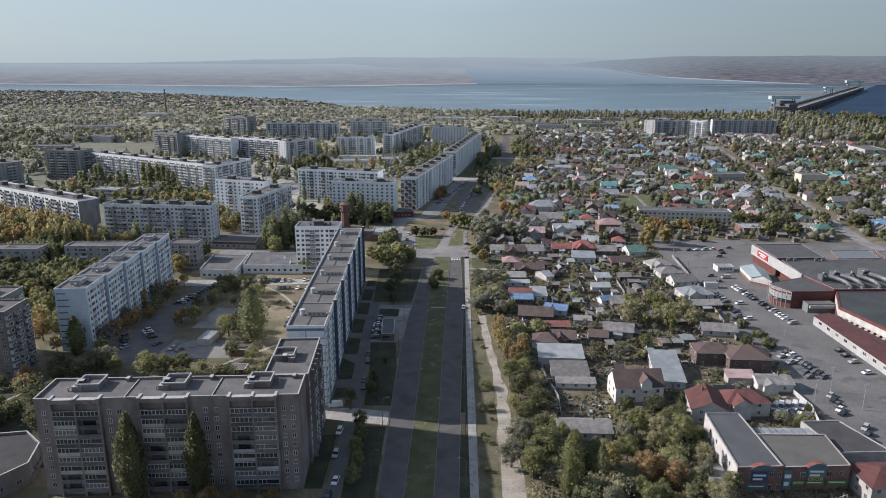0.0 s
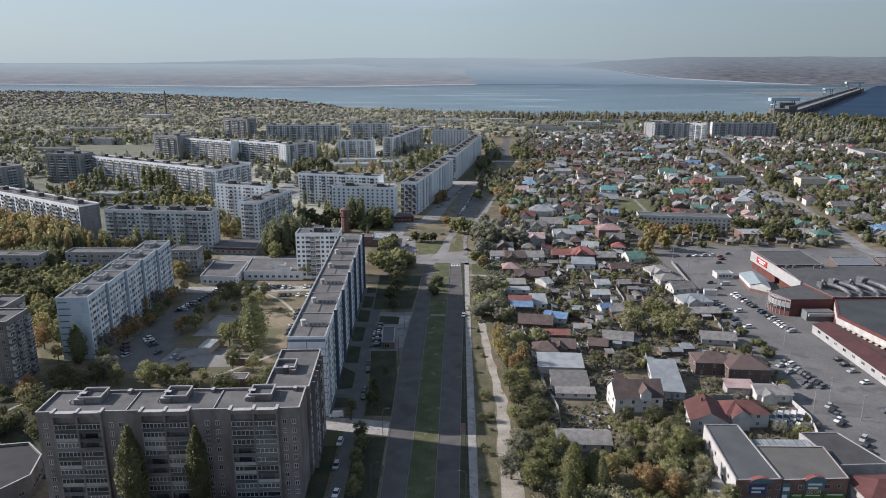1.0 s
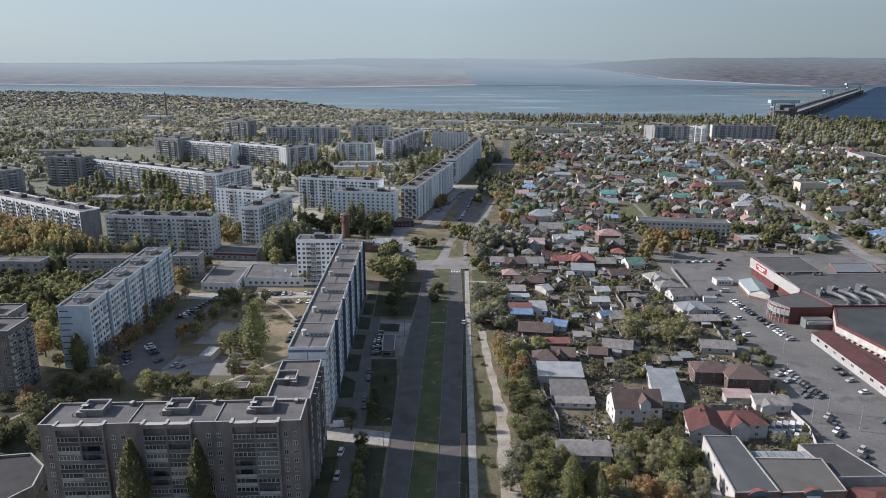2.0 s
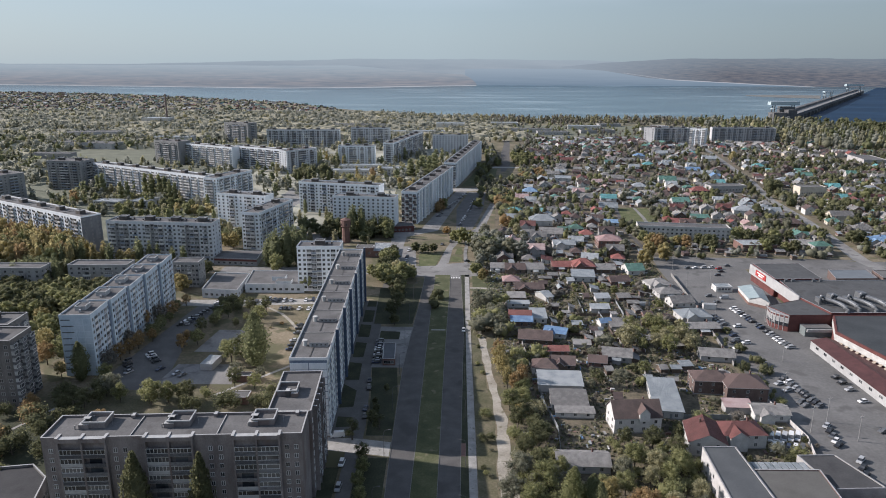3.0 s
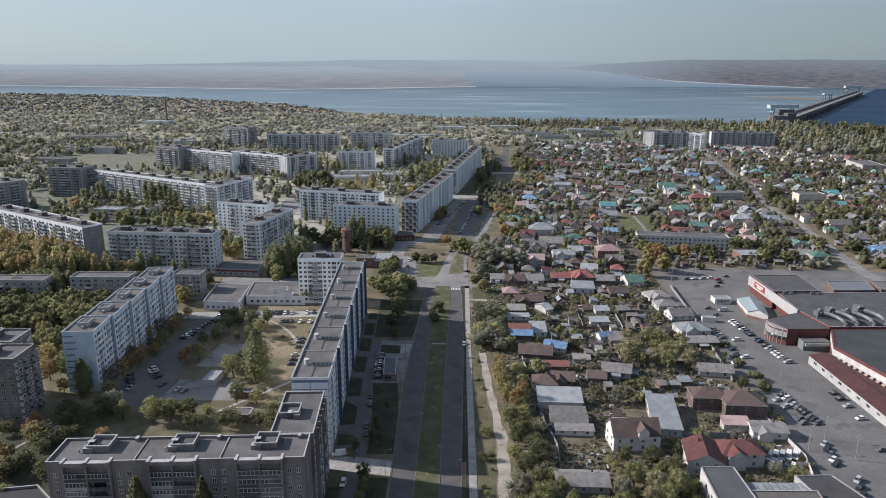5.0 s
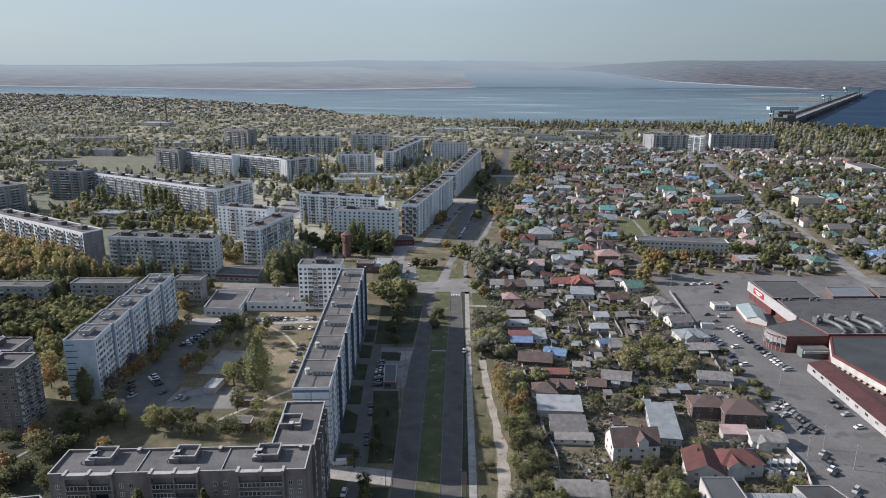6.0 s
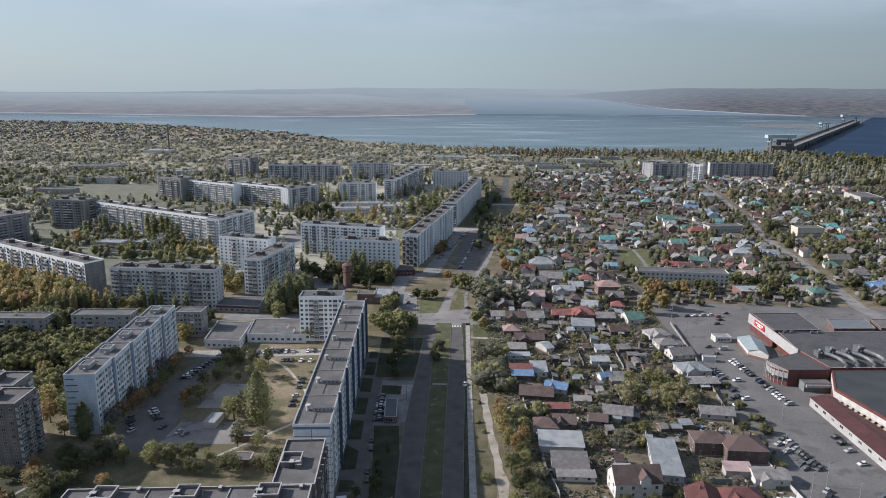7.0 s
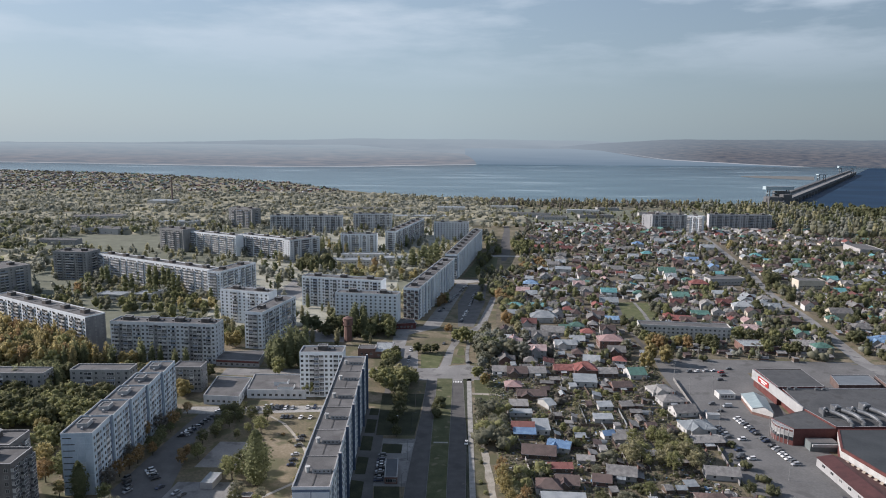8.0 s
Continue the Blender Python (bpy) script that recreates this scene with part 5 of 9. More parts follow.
# ---- low buildings ----
def flat_building(label, category, pts, h, wall, roof=None, name="low_building", parapet=0.5, windows=(), win=(1.6, 1.4, 1.0), group="", rim=None):
    """A flat-roofed building over a four-cornered plan, counter-clockwise from its front left corner. windows: (side, from, to, count)."""
    roof = roof or felt_m
    ob = tagged(new(name), label, category, group)
    ob.matrix_basis = Matrix.Translation((pts[0][0], pts[0][1], 0))
    q = [(x - pts[0][0], y - pts[0][1]) for x, y in pts]
    s = Shape()
    for a, b in zip(q, q[1:] + q[:1]):
        s.face([(*a, 0), (*b, 0), (*b, h), (*a, h)], wall)
    part("wall", s, ob)
    r = Shape()
    r.face([(*a, h - 0.02) for a in q], roof)
    part("roof", r, ob)
    if parapet:
        c = Shape()
        for a, b in zip(q, q[1:] + q[:1]):
            d = Vector((b[0] - a[0], b[1] - a[1])).normalized()
            n = Vector((-d.y, d.x)) * 0.35
            o = -n * 0.2
            A, B = (a[0] + o.x, a[1] + o.y), (b[0] + o.x, b[1] + o.y)
            C, D = (b[0] + n.x, b[1] + n.y), (a[0] + n.x, a[1] + n.y)
            c.face([(*A, h - 0.3), (*B, h - 0.3), (*B, h + parapet), (*A, h + parapet)], wall)
            c.face([(*C, h), (*D, h), (*D, h + parapet), (*C, h + parapet)], wall)
            c.face([(*A, h + parapet), (*B, h + parapet), (*C, h + parapet), (*D, h + parapet)], rim or coping_m)
        part("parapet", c, ob)
    for side, f0, f1, n, zs in windows:
        a, b = Vector(q[side]), Vector(q[(side + 1) % len(q)])
        ang = math.degrees(math.atan2(b.y - a.y, b.x - a.x))
        for z in zs:
            for i in range(n):
                p = a + (b - a) * (f0 + (f1 - f0) * (i + 0.5) / n)
                part("window", window_mesh(win[0], win[1]), ob, pose(p.x, p.y, z, 0, 0, ang) @ Matrix.Translation((-win[0] / 2, -0.05, 0)))
    return ob


def rect(x, y, w, d, turn=0):
    c, s2 = math.cos(radians(turn)), math.sin(radians(turn))
    return [(x + u * c - v * s2, y + u * s2 + v * c) for u, v in ((0, 0), (w, 0), (w, d), (0, d))]


red_shop = flat_building("low shop with a dark red fascia under a felt roof", "shop", [(-159, 449), (-129, 446), (-131, 470), (-161, 466)], 4.4, DARK["wall"], None, "shop", 0.4, [(0, 0.05, 0.95, 7, (0.9,))])
s = Shape()
s.face([(-158.6, 448.7, 2.9), (-129.2, 445.75, 2.9), (-129.2, 445.75, 4.2), (-158.6, 448.7, 4.2)], redwall_m)
s.face([(-158.6, 448.7, 4.2), (-129.2, 445.75, 4.2), (-129.2, 445.95, 4.2), (-158.6, 448.9, 4.2)], redwall_m)
part("fascia", s, red_shop, Matrix.Translation((159, -449, 0)), "dark red fascia board")
flat_building("low grey concrete building with parapet roof", "low building", [(-143, 380), (-122, 378), (-124, 411), (-146, 413)], 5, grey_m, None, "low_building", 0.6, [(0, 0.05, 0.95, 6, (1.5,)), (1, 0.05, 0.95, 6, (1.5,))])
lowb = flat_building("grey one-storey service building with a roof lantern", "low building", [(-121, 390), (-86, 390), (-94, 418), (-124, 418)], 5, grey_m, None, "low_building", 0.5, [(0, 0.05, 0.95, 9, (1.5,))])
sb = Shape()
sb.box(14, 22, 8, 14, 5, 7.4, grey_m, felt_m)
sb.box(18, 27, 0.8, 6, 5, 7.0, grey_m, felt_m)
part("roof_lantern", sb, lowb)
flat_building("low flat-roofed shop with a rounded corner", "shop", [(-160, 160), (-128, 168), (-122, 178), (-125, 189), (-133, 196), (-165, 190)], 6, DIM["wall"], surface("black_felt", [(0.028, 0.028, 0.03), (0.05, 0.05, 0.051)], 0.2, 2.0, 0.9), "shop", 0.8, [(1, 0.05, 0.95, 2, (1.5,)), (2, 0.05, 0.95, 4, (1.5,))])
flat_building("small brown brick garage on dry grass", "garage", rect(-87.5, 250, 7.5, 6), 3.0, brick_m, felt_m, "garage", 0.2)
flat_building("small white garage with a pale roof", "garage", rect(-110, 282, 5.5, 10, -6), 3.0, WALL["grey"], ROOF["silver"], "garage", 0.0)
flat_building("low brick utility building", "low building", rect(-92.5, 270, 8, 4), 2.8, brick_m, felt_m, "garage", 0.2)
flat_building("white brick shop at the crossroads", "shop", rect(-54, 470, 12, 24, 2), 4.2, brick_m, ROOF["silver"], "shop", 0.3, [(0, 0.1, 0.9, 4, (1.2,)), (1, 0.1, 0.9, 4, (1.2,))])
flat_building("brown brick transformer building", "low building", rect(-66, 470, 12, 9), 6.5, brick_m, felt_m, "low_building", 0.3, [(0, 0.1, 0.9, 3, (2.2,))])
flat_building("small kiosk with a pale roof", "kiosk", rect(-41, 440, 6, 3.5, 8), 2.9, WALL["white"], ROOF["silver"], "kiosk", 0.1)
flat_building("low shop with a red fascia", "shop", rect(-47, 545, 18, 16, 10), 4.5, redwall_m, felt_m, "shop", 0.4, [(0, 0.1, 0.9, 5, (1.2,))])
flat_building("low brick pavilion with a grey roof beside the parking bay", "kiosk", [(-30.2, 288.3), (-24.6, 288.3), (-25.5, 307), (-31.4, 307)], 3.1, brick_m, surface("grey_blue_roofing", [(0.09, 0.095, 0.102), (0.125, 0.132, 0.14)], 0.2, 2.0, 0.9), "pavilion", 0.15, [(0, 0.1, 0.9, 3, (0.9,))])
kg = [(-146, 826, 48, 18, 8, 4), (-86, 845, 50, 18, 8, 2), (-140, 872, 60, 14, 7.5, 5), (-334, 636, 26, 14, 6.5, -10), (-300, 638, 17, 22, 6.5, -12)]
for x, y, w, d, h, a in kg:
    flat_building("pale two-storey school building with a flat roof", "school", rect(x, y, w, d, a), h, WALL["white"], ROOF["silver"], "school_building", 0.5, [(0, 0.03, 0.97, 12, (1.4, 4.6))])
for x, y, w, d, h, a, lab in ((-650, 1120, 120, 30, 9, -12, "long grey works hall"), (-520, 1210, 70, 26, 8, 5, "pale works hall"), (-460, 1090, 60, 22, 7, -20, "long low warehouse"), (-700, 1262, 90, 36, 10, 12, "long grey works hall"), (-800, 1080, 80, 26, 9, 6, "grey works hall"), (-600, 985, 60, 18, 7, -3, "long low warehouse"), (-330, 1330, 90, 20, 8, 0, "long low warehouse"), (-120, 1340, 110, 22, 8, 3, "pale low works hall"),
                              (-30, 1480, 60, 30, 12, 0, "white works hall near the river"), (120, 1420, 90, 20, 7, -4, "long low warehouse"), (250, 1500, 70, 22, 7, -8, "pale low works hall"), (-700, 1590, 60, 40, 12, 0, "boiler house with pale walls"), (-250, 1500, 110, 18, 8, 2, "long low warehouse"),
                              (563, 952, 30, 56, 8, -8, "grey hall beside gardens"), (277, 733, 40, 14, 7, 9, "grey two-storey building"), (364, 719, 28, 14, 9, 2, "beige three-storey building"), (170, 1370, 60, 20, 6, 0, "long low warehouse"), (260, 1400, 70, 18, 6, 6, "grey works hall"), (390, 1440, 80, 22, 7, -5, "long low warehouse"), (90, 1560, 60, 24, 8, 0, "pale low works hall"), (330, 1560, 50, 18, 6, 10, "long low warehouse"), (480, 1380, 60, 20, 7, -8, "grey works hall")):
    flat_building(lab + " with a flat roof", "works building", rect(x, y, w, d, a), h, WALL["white"] if "white" in lab or "pale" in lab else WALL["beige"] if "beige" in lab else WALL["grey"], ROOF["silver"] if "pale" in lab or "white" in lab else felt_m, "works_building", 0.5, [(0, 0.05, 0.95, 10, (2.2,))])

# ---- retail block ----
mall = tagged(new("retail_block"), "red and white retail block with grey roofs, silver ducts", "shopping centre")
s = Shape()
mall_felt_m = surface("membrane_roof", [(0.052, 0.054, 0.056), (0.074, 0.076, 0.078), (0.1, 0.102, 0.104)], 0.1, 1.2, 0.9, stain=(0.1, 0.57, (0.06, 0.06, 0.06)))
HALL = [(189, 358), (193, 334), (330, 338), (330, 394), (191.5, 389)]
for a, b in zip(HALL, HALL[1:] + HALL[:1]):
    s.face([(*a, 0), (*b, 0), (*b, 10), (*a, 10)], redwall_m)
part("hall_wall", s, mall)
s = Shape()
s.face([(*p, 9.6) for p in HALL], mall_felt_m)
for a, b in zip(HALL, HALL[1:] + HALL[:1]):
    d = Vector((b[0] - a[0], b[1] - a[1])).normalized()
    n = Vector((-d.y, d.x)) * 0.5
    s.face([(*a, 10), (*b, 10), (b[0] + n.x, b[1] + n.y, 10), (a[0] + n.x, a[1] + n.y, 10)], slab_m)
    s.face([(b[0] + n.x, b[1] + n.y, 9.5), (a[0] + n.x, a[1] + n.y, 9.5), (a[0] + n.x, a[1] + n.y, 10), (b[0] + n.x, b[1] + n.y, 10)], slab_m)
part("hall_roof", s, mall)
# higher front part and the low buildings behind it
s = Shape()
TALL = [(189.0, 388.4), (217, 390), (219, 422), (189.5, 421)]
for a, b in zip(TALL, TALL[1:] + TALL[:1]):
    s.face([(*a, 0), (*b, 0), (*b, 11), (*a, 11)], redwall_m if a[0] < 190 or b[0] < 190 else WALL["grey"])
    d = Vector((b[0] - a[0], b[1] - a[1])).normalized()
    n = Vector((-d.y, d.x)) * 0.5
    s.face([(*a, 11), (*b, 11), (b[0] + n.x, b[1] + n.y, 11), (a[0] + n.x, a[1] + n.y, 11)], slab_m)
part("hall_wall", s, mall)
s = Shape()
s.face([(*p, 10.7) for p in TALL], mall_felt_m)
part("hall_roof", s, mall)
for x in (194, 198, 210, 214):
    s = Shape()
    s.box(x, x + 1.8, 387.0, 388.2, 9.6, 10.9, duct_m)
    part("roof_unit", s, mall)
flat_building("low store with a blue-grey sheet roof behind the retail block", "shop", [(236, 409), (262, 410), (266, 429), (241, 428)], 5, WALL["brown"], surface("blue_grey_sheet", [(0.11, 0.125, 0.14), (0.16, 0.178, 0.192)], 0.2, 2.0, 0.7), "shop", 0.3, rim=slab_m)
flat_building("low store with a grey sheet roof behind the retail block", "shop", [(266, 411), (276, 411), (279, 428), (269, 428)], 5, WALL["brown"], ROOF["grey"], "shop", 0.3, rim=slab_m)
# white fascia above the red base on the car park side
s = Shape()
fascia_m = surface("pale_fascia", [(0.27, 0.27, 0.268), (0.33, 0.33, 0.327), (0.39, 0.39, 0.385)], 0.2, 2.0, 0.7)
s.box(188.2, 188.9, 358, 421.5, 4.8, 10.6, fascia_m, slab_m, bottom=True)
s.box(188.9, 191.2, 421.1, 421.7, 4.8, 10.6, fascia_m, slab_m, bottom=True)
part("fascia", s, mall, None, "white metal fascia")
s = Shape()
s.box(187.9, 188.2, 398, 412, 6.2, 9.6, surface("sign_red", [(0.3, 0.035, 0.035), (0.38, 0.05, 0.045)], 0.5, 3.0, 0.5), bottom=True)
s.box(187.84, 187.9, 400, 410, 8.2, 8.9, paint_m, bottom=True)
s.box(187.84, 187.9, 402, 408, 7.0, 7.7, paint_m, bottom=True)
part("sign", s, mall, None, "red sign with white bars")
# lower red entrance block with a glazed bow front
ENT = [(166.8, 347), (171.5, 333), (193, 334), (189, 358)]
s = Shape()
for a, b in zip(ENT, ENT[1:] + ENT[:1]):
    s.face([(*a, 0), (*b, 0), (*b, 9), (*a, 9)], redwall_m)
part("entrance_wall", s, mall)
s = Shape()
s.face([(*p, 8.9) for p in ENT], mall_felt_m)
part("entrance_roof", s, mall)
s = Shape()
ring = []
for i in range(9):
    w = radians(200 + 100 * i / 8 - 90)
    f = i / 8
    cx, cy = 166.8 + (171.5 - 166.8) * f, 347 + (333 - 347) * f
    bulge = 3.0 * math.sin(math.pi * f)
    ring.append((cx - bulge, cy - bulge * 0.2))
for a, b in zip(ring, ring[1:]):
    s.face([(*b, 2.6), (*a, 2.6), (*a, 4.4), (*b, 4.4)], glass_m)
    s.face([(*b, 4.4), (*a, 4.4), (*a, 8.6), (*b, 8.6)], fascia_m)
    s.face([(*b, 0.0), (*a, 0.0), (*a, 2.6), (*b, 2.6)], redwall_m)
    bar = Shape()
    f0, f1 = 0.14, 0.86
    for z0, z1, mat in ((5.0, 6.6, DARK["wall"]), (7.2, 8.1, redwall_m)):
        p0, p1 = (a[0] + (b[0] - a[0]) * f0 - 0.08, a[1] + (b[1] - a[1]) * f0), (a[0] + (b[0] - a[0]) * f1 - 0.08, a[1] + (b[1] - a[1]) * f1)
        bar.face([(*p1, z0), (*p0, z0), (*p0, z1), (*p1, z1)], mat)
    part("sign_bar", bar, mall, None, "grey and red bars on a white front")
    mu = Shape()
    mu.box(a[0] - 0.12, a[0] + 0.12, a[1] - 0.12, a[1] + 0.12, 0, 8.6, fascia_m)
    part("mullion", mu, mall)
s.face([(*p, 8.6) for p in ring], slab_m)
part("bow_window", s, mall, None, "glazed bow front with white mullions")
# gabled canopy
s = Shape()
canopy_roof_m = surface("pale_teal_sheet", [(0.2, 0.25, 0.26), (0.27, 0.32, 0.33)], 0.4, 2.0, 0.5)
TENT = [(168.6, 374), (176.6, 366), (183, 390), (171.5, 396)]
for a, b in zip(TENT, TENT[1:] + TENT[:1]):
    s.face([(*a, 0), (*b, 0), (*b, 1.6), (*a, 1.6)], brick_m)
    s.face([(*a, 1.6), (*b, 1.6), (*b, 3.9), (*a, 3.9)], WALL["white"])
r0, r1 = (172.6, 369.6, 6.0), (177.4, 393.4, 6.0)
s.face([(168.2, 373.6, 3.8), r0, r1, (171.1, 396.4, 3.8)], canopy_roof_m)
s.face([r0, (177.0, 365.6, 3.8), (183.4, 390.2, 3.8), r1], canopy_roof_m)
s.face([(*TENT[0], 3.9), (*TENT[1], 3.9), (172.6, 370.0, 5.95)], WALL["white"])
s.face([(*TENT[2], 3.9), (*TENT[3], 3.9), (177.4, 393.0, 5.95)], WALL["white"])
part("canopy", s, mall, None, "pale canopy hall with a metal gable roof")
# second hall, dark roof and white parapet wall
HALL2 = [(183, 311), (196, 240), (330, 240), (330, 337.5), (193.6, 333.4)]
s = Shape()
for a, b in zip(HALL2, HALL2[1:] + HALL2[:1]):
    s.face([(*a, 0), (*b, 0), (*b, 4.6), (*a, 4.6)], redwall_m)
    s.face([(*a, 4.6), (*b, 4.6), (*b, 7.6), (*a, 7.6)], WALL["white"])
    s.face([(*a, 7.6), (*b, 7.6), (*b, 9), (*a, 9)], redwall_m)
    d = Vector((b[0] - a[0], b[1] - a[1])).normalized()
    n = Vector((-d.y, d.x)) * 0.8
    s.face([(*a, 9), (*b, 9), (b[0] + n.x, b[1] + n.y, 9), (a[0] + n.x, a[1] + n.y, 9)], redwall_m)
part("hall_wall", s, mall)
s = Shape()
s.face([(*p, 8.8) for p in HALL2], surface("dark_membrane_roof", [(0.036, 0.041, 0.045), (0.056, 0.062, 0.066)], 0.1, 1.0, 0.9))
part("hall_roof", s, mall)
# roof ducts
for x, y, k in ((199, 343, 1.0), (206, 345, 1.1), (214, 344, 1.0), (222, 347, 1.15), (242, 346, 1.2), (250, 343, 1.0), (262, 347, 1.15)):
    s = Shape()
    s.tube([(x - 2.2, y + 7.2, 9.6), (x - 2.2, y + 6.6, 12.2), (x - 1.8, y + 4.4, 12.7), (x + 0.4, y + 2.0, 12.4), (x + 2.2, y - 0.6, 12.0), (x + 2.7, y - 4.0, 11.8), (x + 2.7, y - 6.4, 11.5), (x + 2.8, y - 7.6, 10.6), (x + 2.8, y - 7.9, 9.2)], [1.05 * k] * 9, duct_m, 12)
    for yy, zz in ((y - 2.3, 11.9), (y - 5.2, 11.7)):
        s.tube([(x + 2.6, yy, zz), (x + 2.65, yy - 0.18, zz)], [1.16 * k, 1.16 * k], slab_m, 12)
    part("roof_duct", s, mall, None, "silver ventilation duct")
    s = Shape()
    s.box(x - 4.4, x - 0.4, y + 6.4, y + 11.0, 9.4, 12.2 * k, duct_m)
    part("roof_unit", s, mall, None, "silver air-handling unit")
    s = Shape()
    s.tube([(x - 5.0, y + 5.0, 9.4), (x - 5.0, y + 5.0, 13.2), (x - 4.2, y + 5.6, 14.0), (x - 2.6, y + 6.4, 13.2)], [0.7] * 4, duct_m, 8)
    part("roof_duct", s, mall, None, "silver ventilation duct")
# awnings along the second hall
awning_m = surface("beige_awning", [(0.24, 0.2, 0.16), (0.32, 0.275, 0.22)], 0.5, 3.0, 0.8)
for i in range(20):
    y = 307 - i * 3.4
    x = 183 + (311 - y) * 13 / 71
    s = Shape()
    s.face([(x - 1.7, y - 0.9, 4.4), (x - 1.4, y - 2.6, 4.4), (x - 0.12, y - 2.4, 5.2), (x - 0.42, y - 0.7, 5.2)], awning_m)
    s.face([(x - 1.7, y - 0.9, 4.1), (x - 1.4, y - 2.6, 4.1), (x - 1.4, y - 2.6, 4.4), (x - 1.7, y - 0.9, 4.4)], awning_m)
    part("awning", s, mall)
# delivery arcade with a dark red roof along the car park
s = Shape()
ARC = [(172.0, 311), (172.5, 256), (174, 200), (196, 200), (196, 236), (184.5, 309)]
arcade = tagged(new("market_arcade"), "long low arcade with a dark red roof, grey wall", "market hall")
for a, b in zip(ARC, ARC[1:] + ARC[:1]):
    s.face([(*a, 0), (*b, 0), (*b, 4.2), (*a, 4.2)], fascia_m)
part("wall", s, arcade)
s = Shape()
s.face([(171.6, 311.5, 4.25), (172.1, 256, 4.25), (173.6, 200, 4.25), (184, 200, 5.8), (180, 256, 5.8), (179, 311, 5.8)], surface("maroon_metal_roof", [(0.056, 0.026, 0.025), (0.075, 0.033, 0.031), (0.098, 0.043, 0.04)], 0.3, 3.0, 0.6))
s.face([(179, 311, 5.8), (180, 256, 5.8), (184, 200, 5.8), (196, 200, 4.25), (190, 256, 4.25), (184.5, 310, 4.25)], surface("maroon_metal_roof", [(0.06, 0.026, 0.025), (0.08, 0.034, 0.032), (0.105, 0.045, 0.042)], 0.3, 3.0, 0.6))
part("roof", s, arcade)
for i in range(14):
    y = 306 - i * 7
    part("window", window_mesh(2.4, 1.3), arcade, pose(along([(173.9, 200), (172.5, 256), (172, 311)], y) - 0.04, y, 2.0, 0, 0, -90))
s = Shape()
s.box(177, 190.5, 326.5, 332.5, 0, 4.6, surface("grey_green_metal", [(0.12, 0.14, 0.14), (0.17, 0.19, 0.19)], 0.4, 3.0, 0.6), felt_m)
s.box(177.6, 190.0, 325.6, 326.6, 2.6, 4.0, coping_m)
part("delivery_annexe", s, mall, None, "grey-green delivery annexe")
flat_building("small white kiosk with a blue door on the car park", "kiosk", rect(158.8, 396.7, 9.8, 7, 2), 3.2, WALL["white"], ROOF["silver"], "kiosk", 0.15, [(0, 0.1, 0.9, 4, (1.0,))])
flat_building("small white cabin at the edge of the car park", "kiosk", rect(140.5, 366, 7, 3, -5), 2.8, WALL["white"], ROOF["silver"], "kiosk", 0.1)
flat_building("small cafe with a red roof and dark glass", "shop", rect(212, 490, 25, 17, 0), 5, brick_m, ROOF["silver"], "shop", 0.4, [(0, 0.05, 0.95, 6, (1.2,))])

# ---- shops at the near corner ----
shop = flat_building("two-storey grey shop hall with felt roof and brick street front", "shop", [(82.0, 175.8), (95.2, 176.5), (95.0, 207.7), (84.0, 207.6)], 8, WALL["grey"], surface("blue_grey_felt", [(0.062, 0.067, 0.072), (0.09, 0.096, 0.1)], 0.15, 2.0, 0.9), "shop", 0.28, [(3, 0.12, 0.9, 5, (1.6,)), (3, 0.12, 0.9, 4, (4.8,))], (1.2, 1.3, 1.0), rim=slab_m)
shop2 = flat_building("brick-fronted shop with a pale flat roof and signs", "shop", [(95.4, 176.5), (115.0, 177.6), (116.5, 195.0), (95.3, 195.0)], 7.6, brick_m, surface("pale_felt", [(0.088, 0.085, 0.079), (0.12, 0.117, 0.109)], 0.15, 2.0, 0.95), "shop", 0.3, [(0, 0.2, 0.98, 4, (4.6,))], rim=slab_m)
s = Shape()
s.box(95.4, 115.2, 201.3, 201.6, 0, 6.0, WALL["white"])
shed = thing("shed", s, Matrix(), "open yard shed with a light corrugated roof", "shed")
s = Shape()
s.box(95.4, 115.2, 195.4, 195.7, 0, 6.0, WALL["white"])
part("wall", s, shed)
for i in range(9):
    s = Shape()
    s.box(95.4 + i * 2.2, 97.3 + i * 2.2, 195.35, 201.65, 6.0, 6.3, ROOF["silver"], bottom=True)
    part("roof_sheet", s, shed)
flat_building("dark felt-roofed annexe behind the shops", "shop", [(117.2, 186.5), (133, 187.3), (127, 206), (114.5, 205.6)], 6.4, WALL["grey"], surface("dark_felt", [(0.045, 0.045, 0.047), (0.075, 0.075, 0.075)], 0.2, 2.0, 0.9), "shop", 0.25, rim=slab_m)
s = Shape()
s.box(-0.1, 13.25, -0.2, -0.02, 0, 8.2, brick_m)
for i, x in enumerate((0.8, 4.0, 9.6, 12.0)):
    add_mesh(s, window_mesh(1.2, 1.5), pose(x - 0.3, -0.26, 4.9))
    add_mesh(s, window_mesh(1.2, 1.8), pose(x - 0.3, -0.26, 0.7))
part("street_front", s, shop, pose(0, 0, 0, 0, 0, 3.03), "dark brick street front")
# signs on the street front: red gabled arches, blue and green boards with plain bars
sign_cols = [surface("sign_blue", [(0.03, 0.06, 0.15), (0.05, 0.09, 0.21)], 0.5, 3.0, 0.5), surface("sign_green", [(0.06, 0.12, 0.04), (0.1, 0.18, 0.06)], 0.5, 3.0, 0.5), surface("sign_teal", [(0.06, 0.12, 0.15), (0.1, 0.18, 0.21)], 0.5, 3.0, 0.5)]
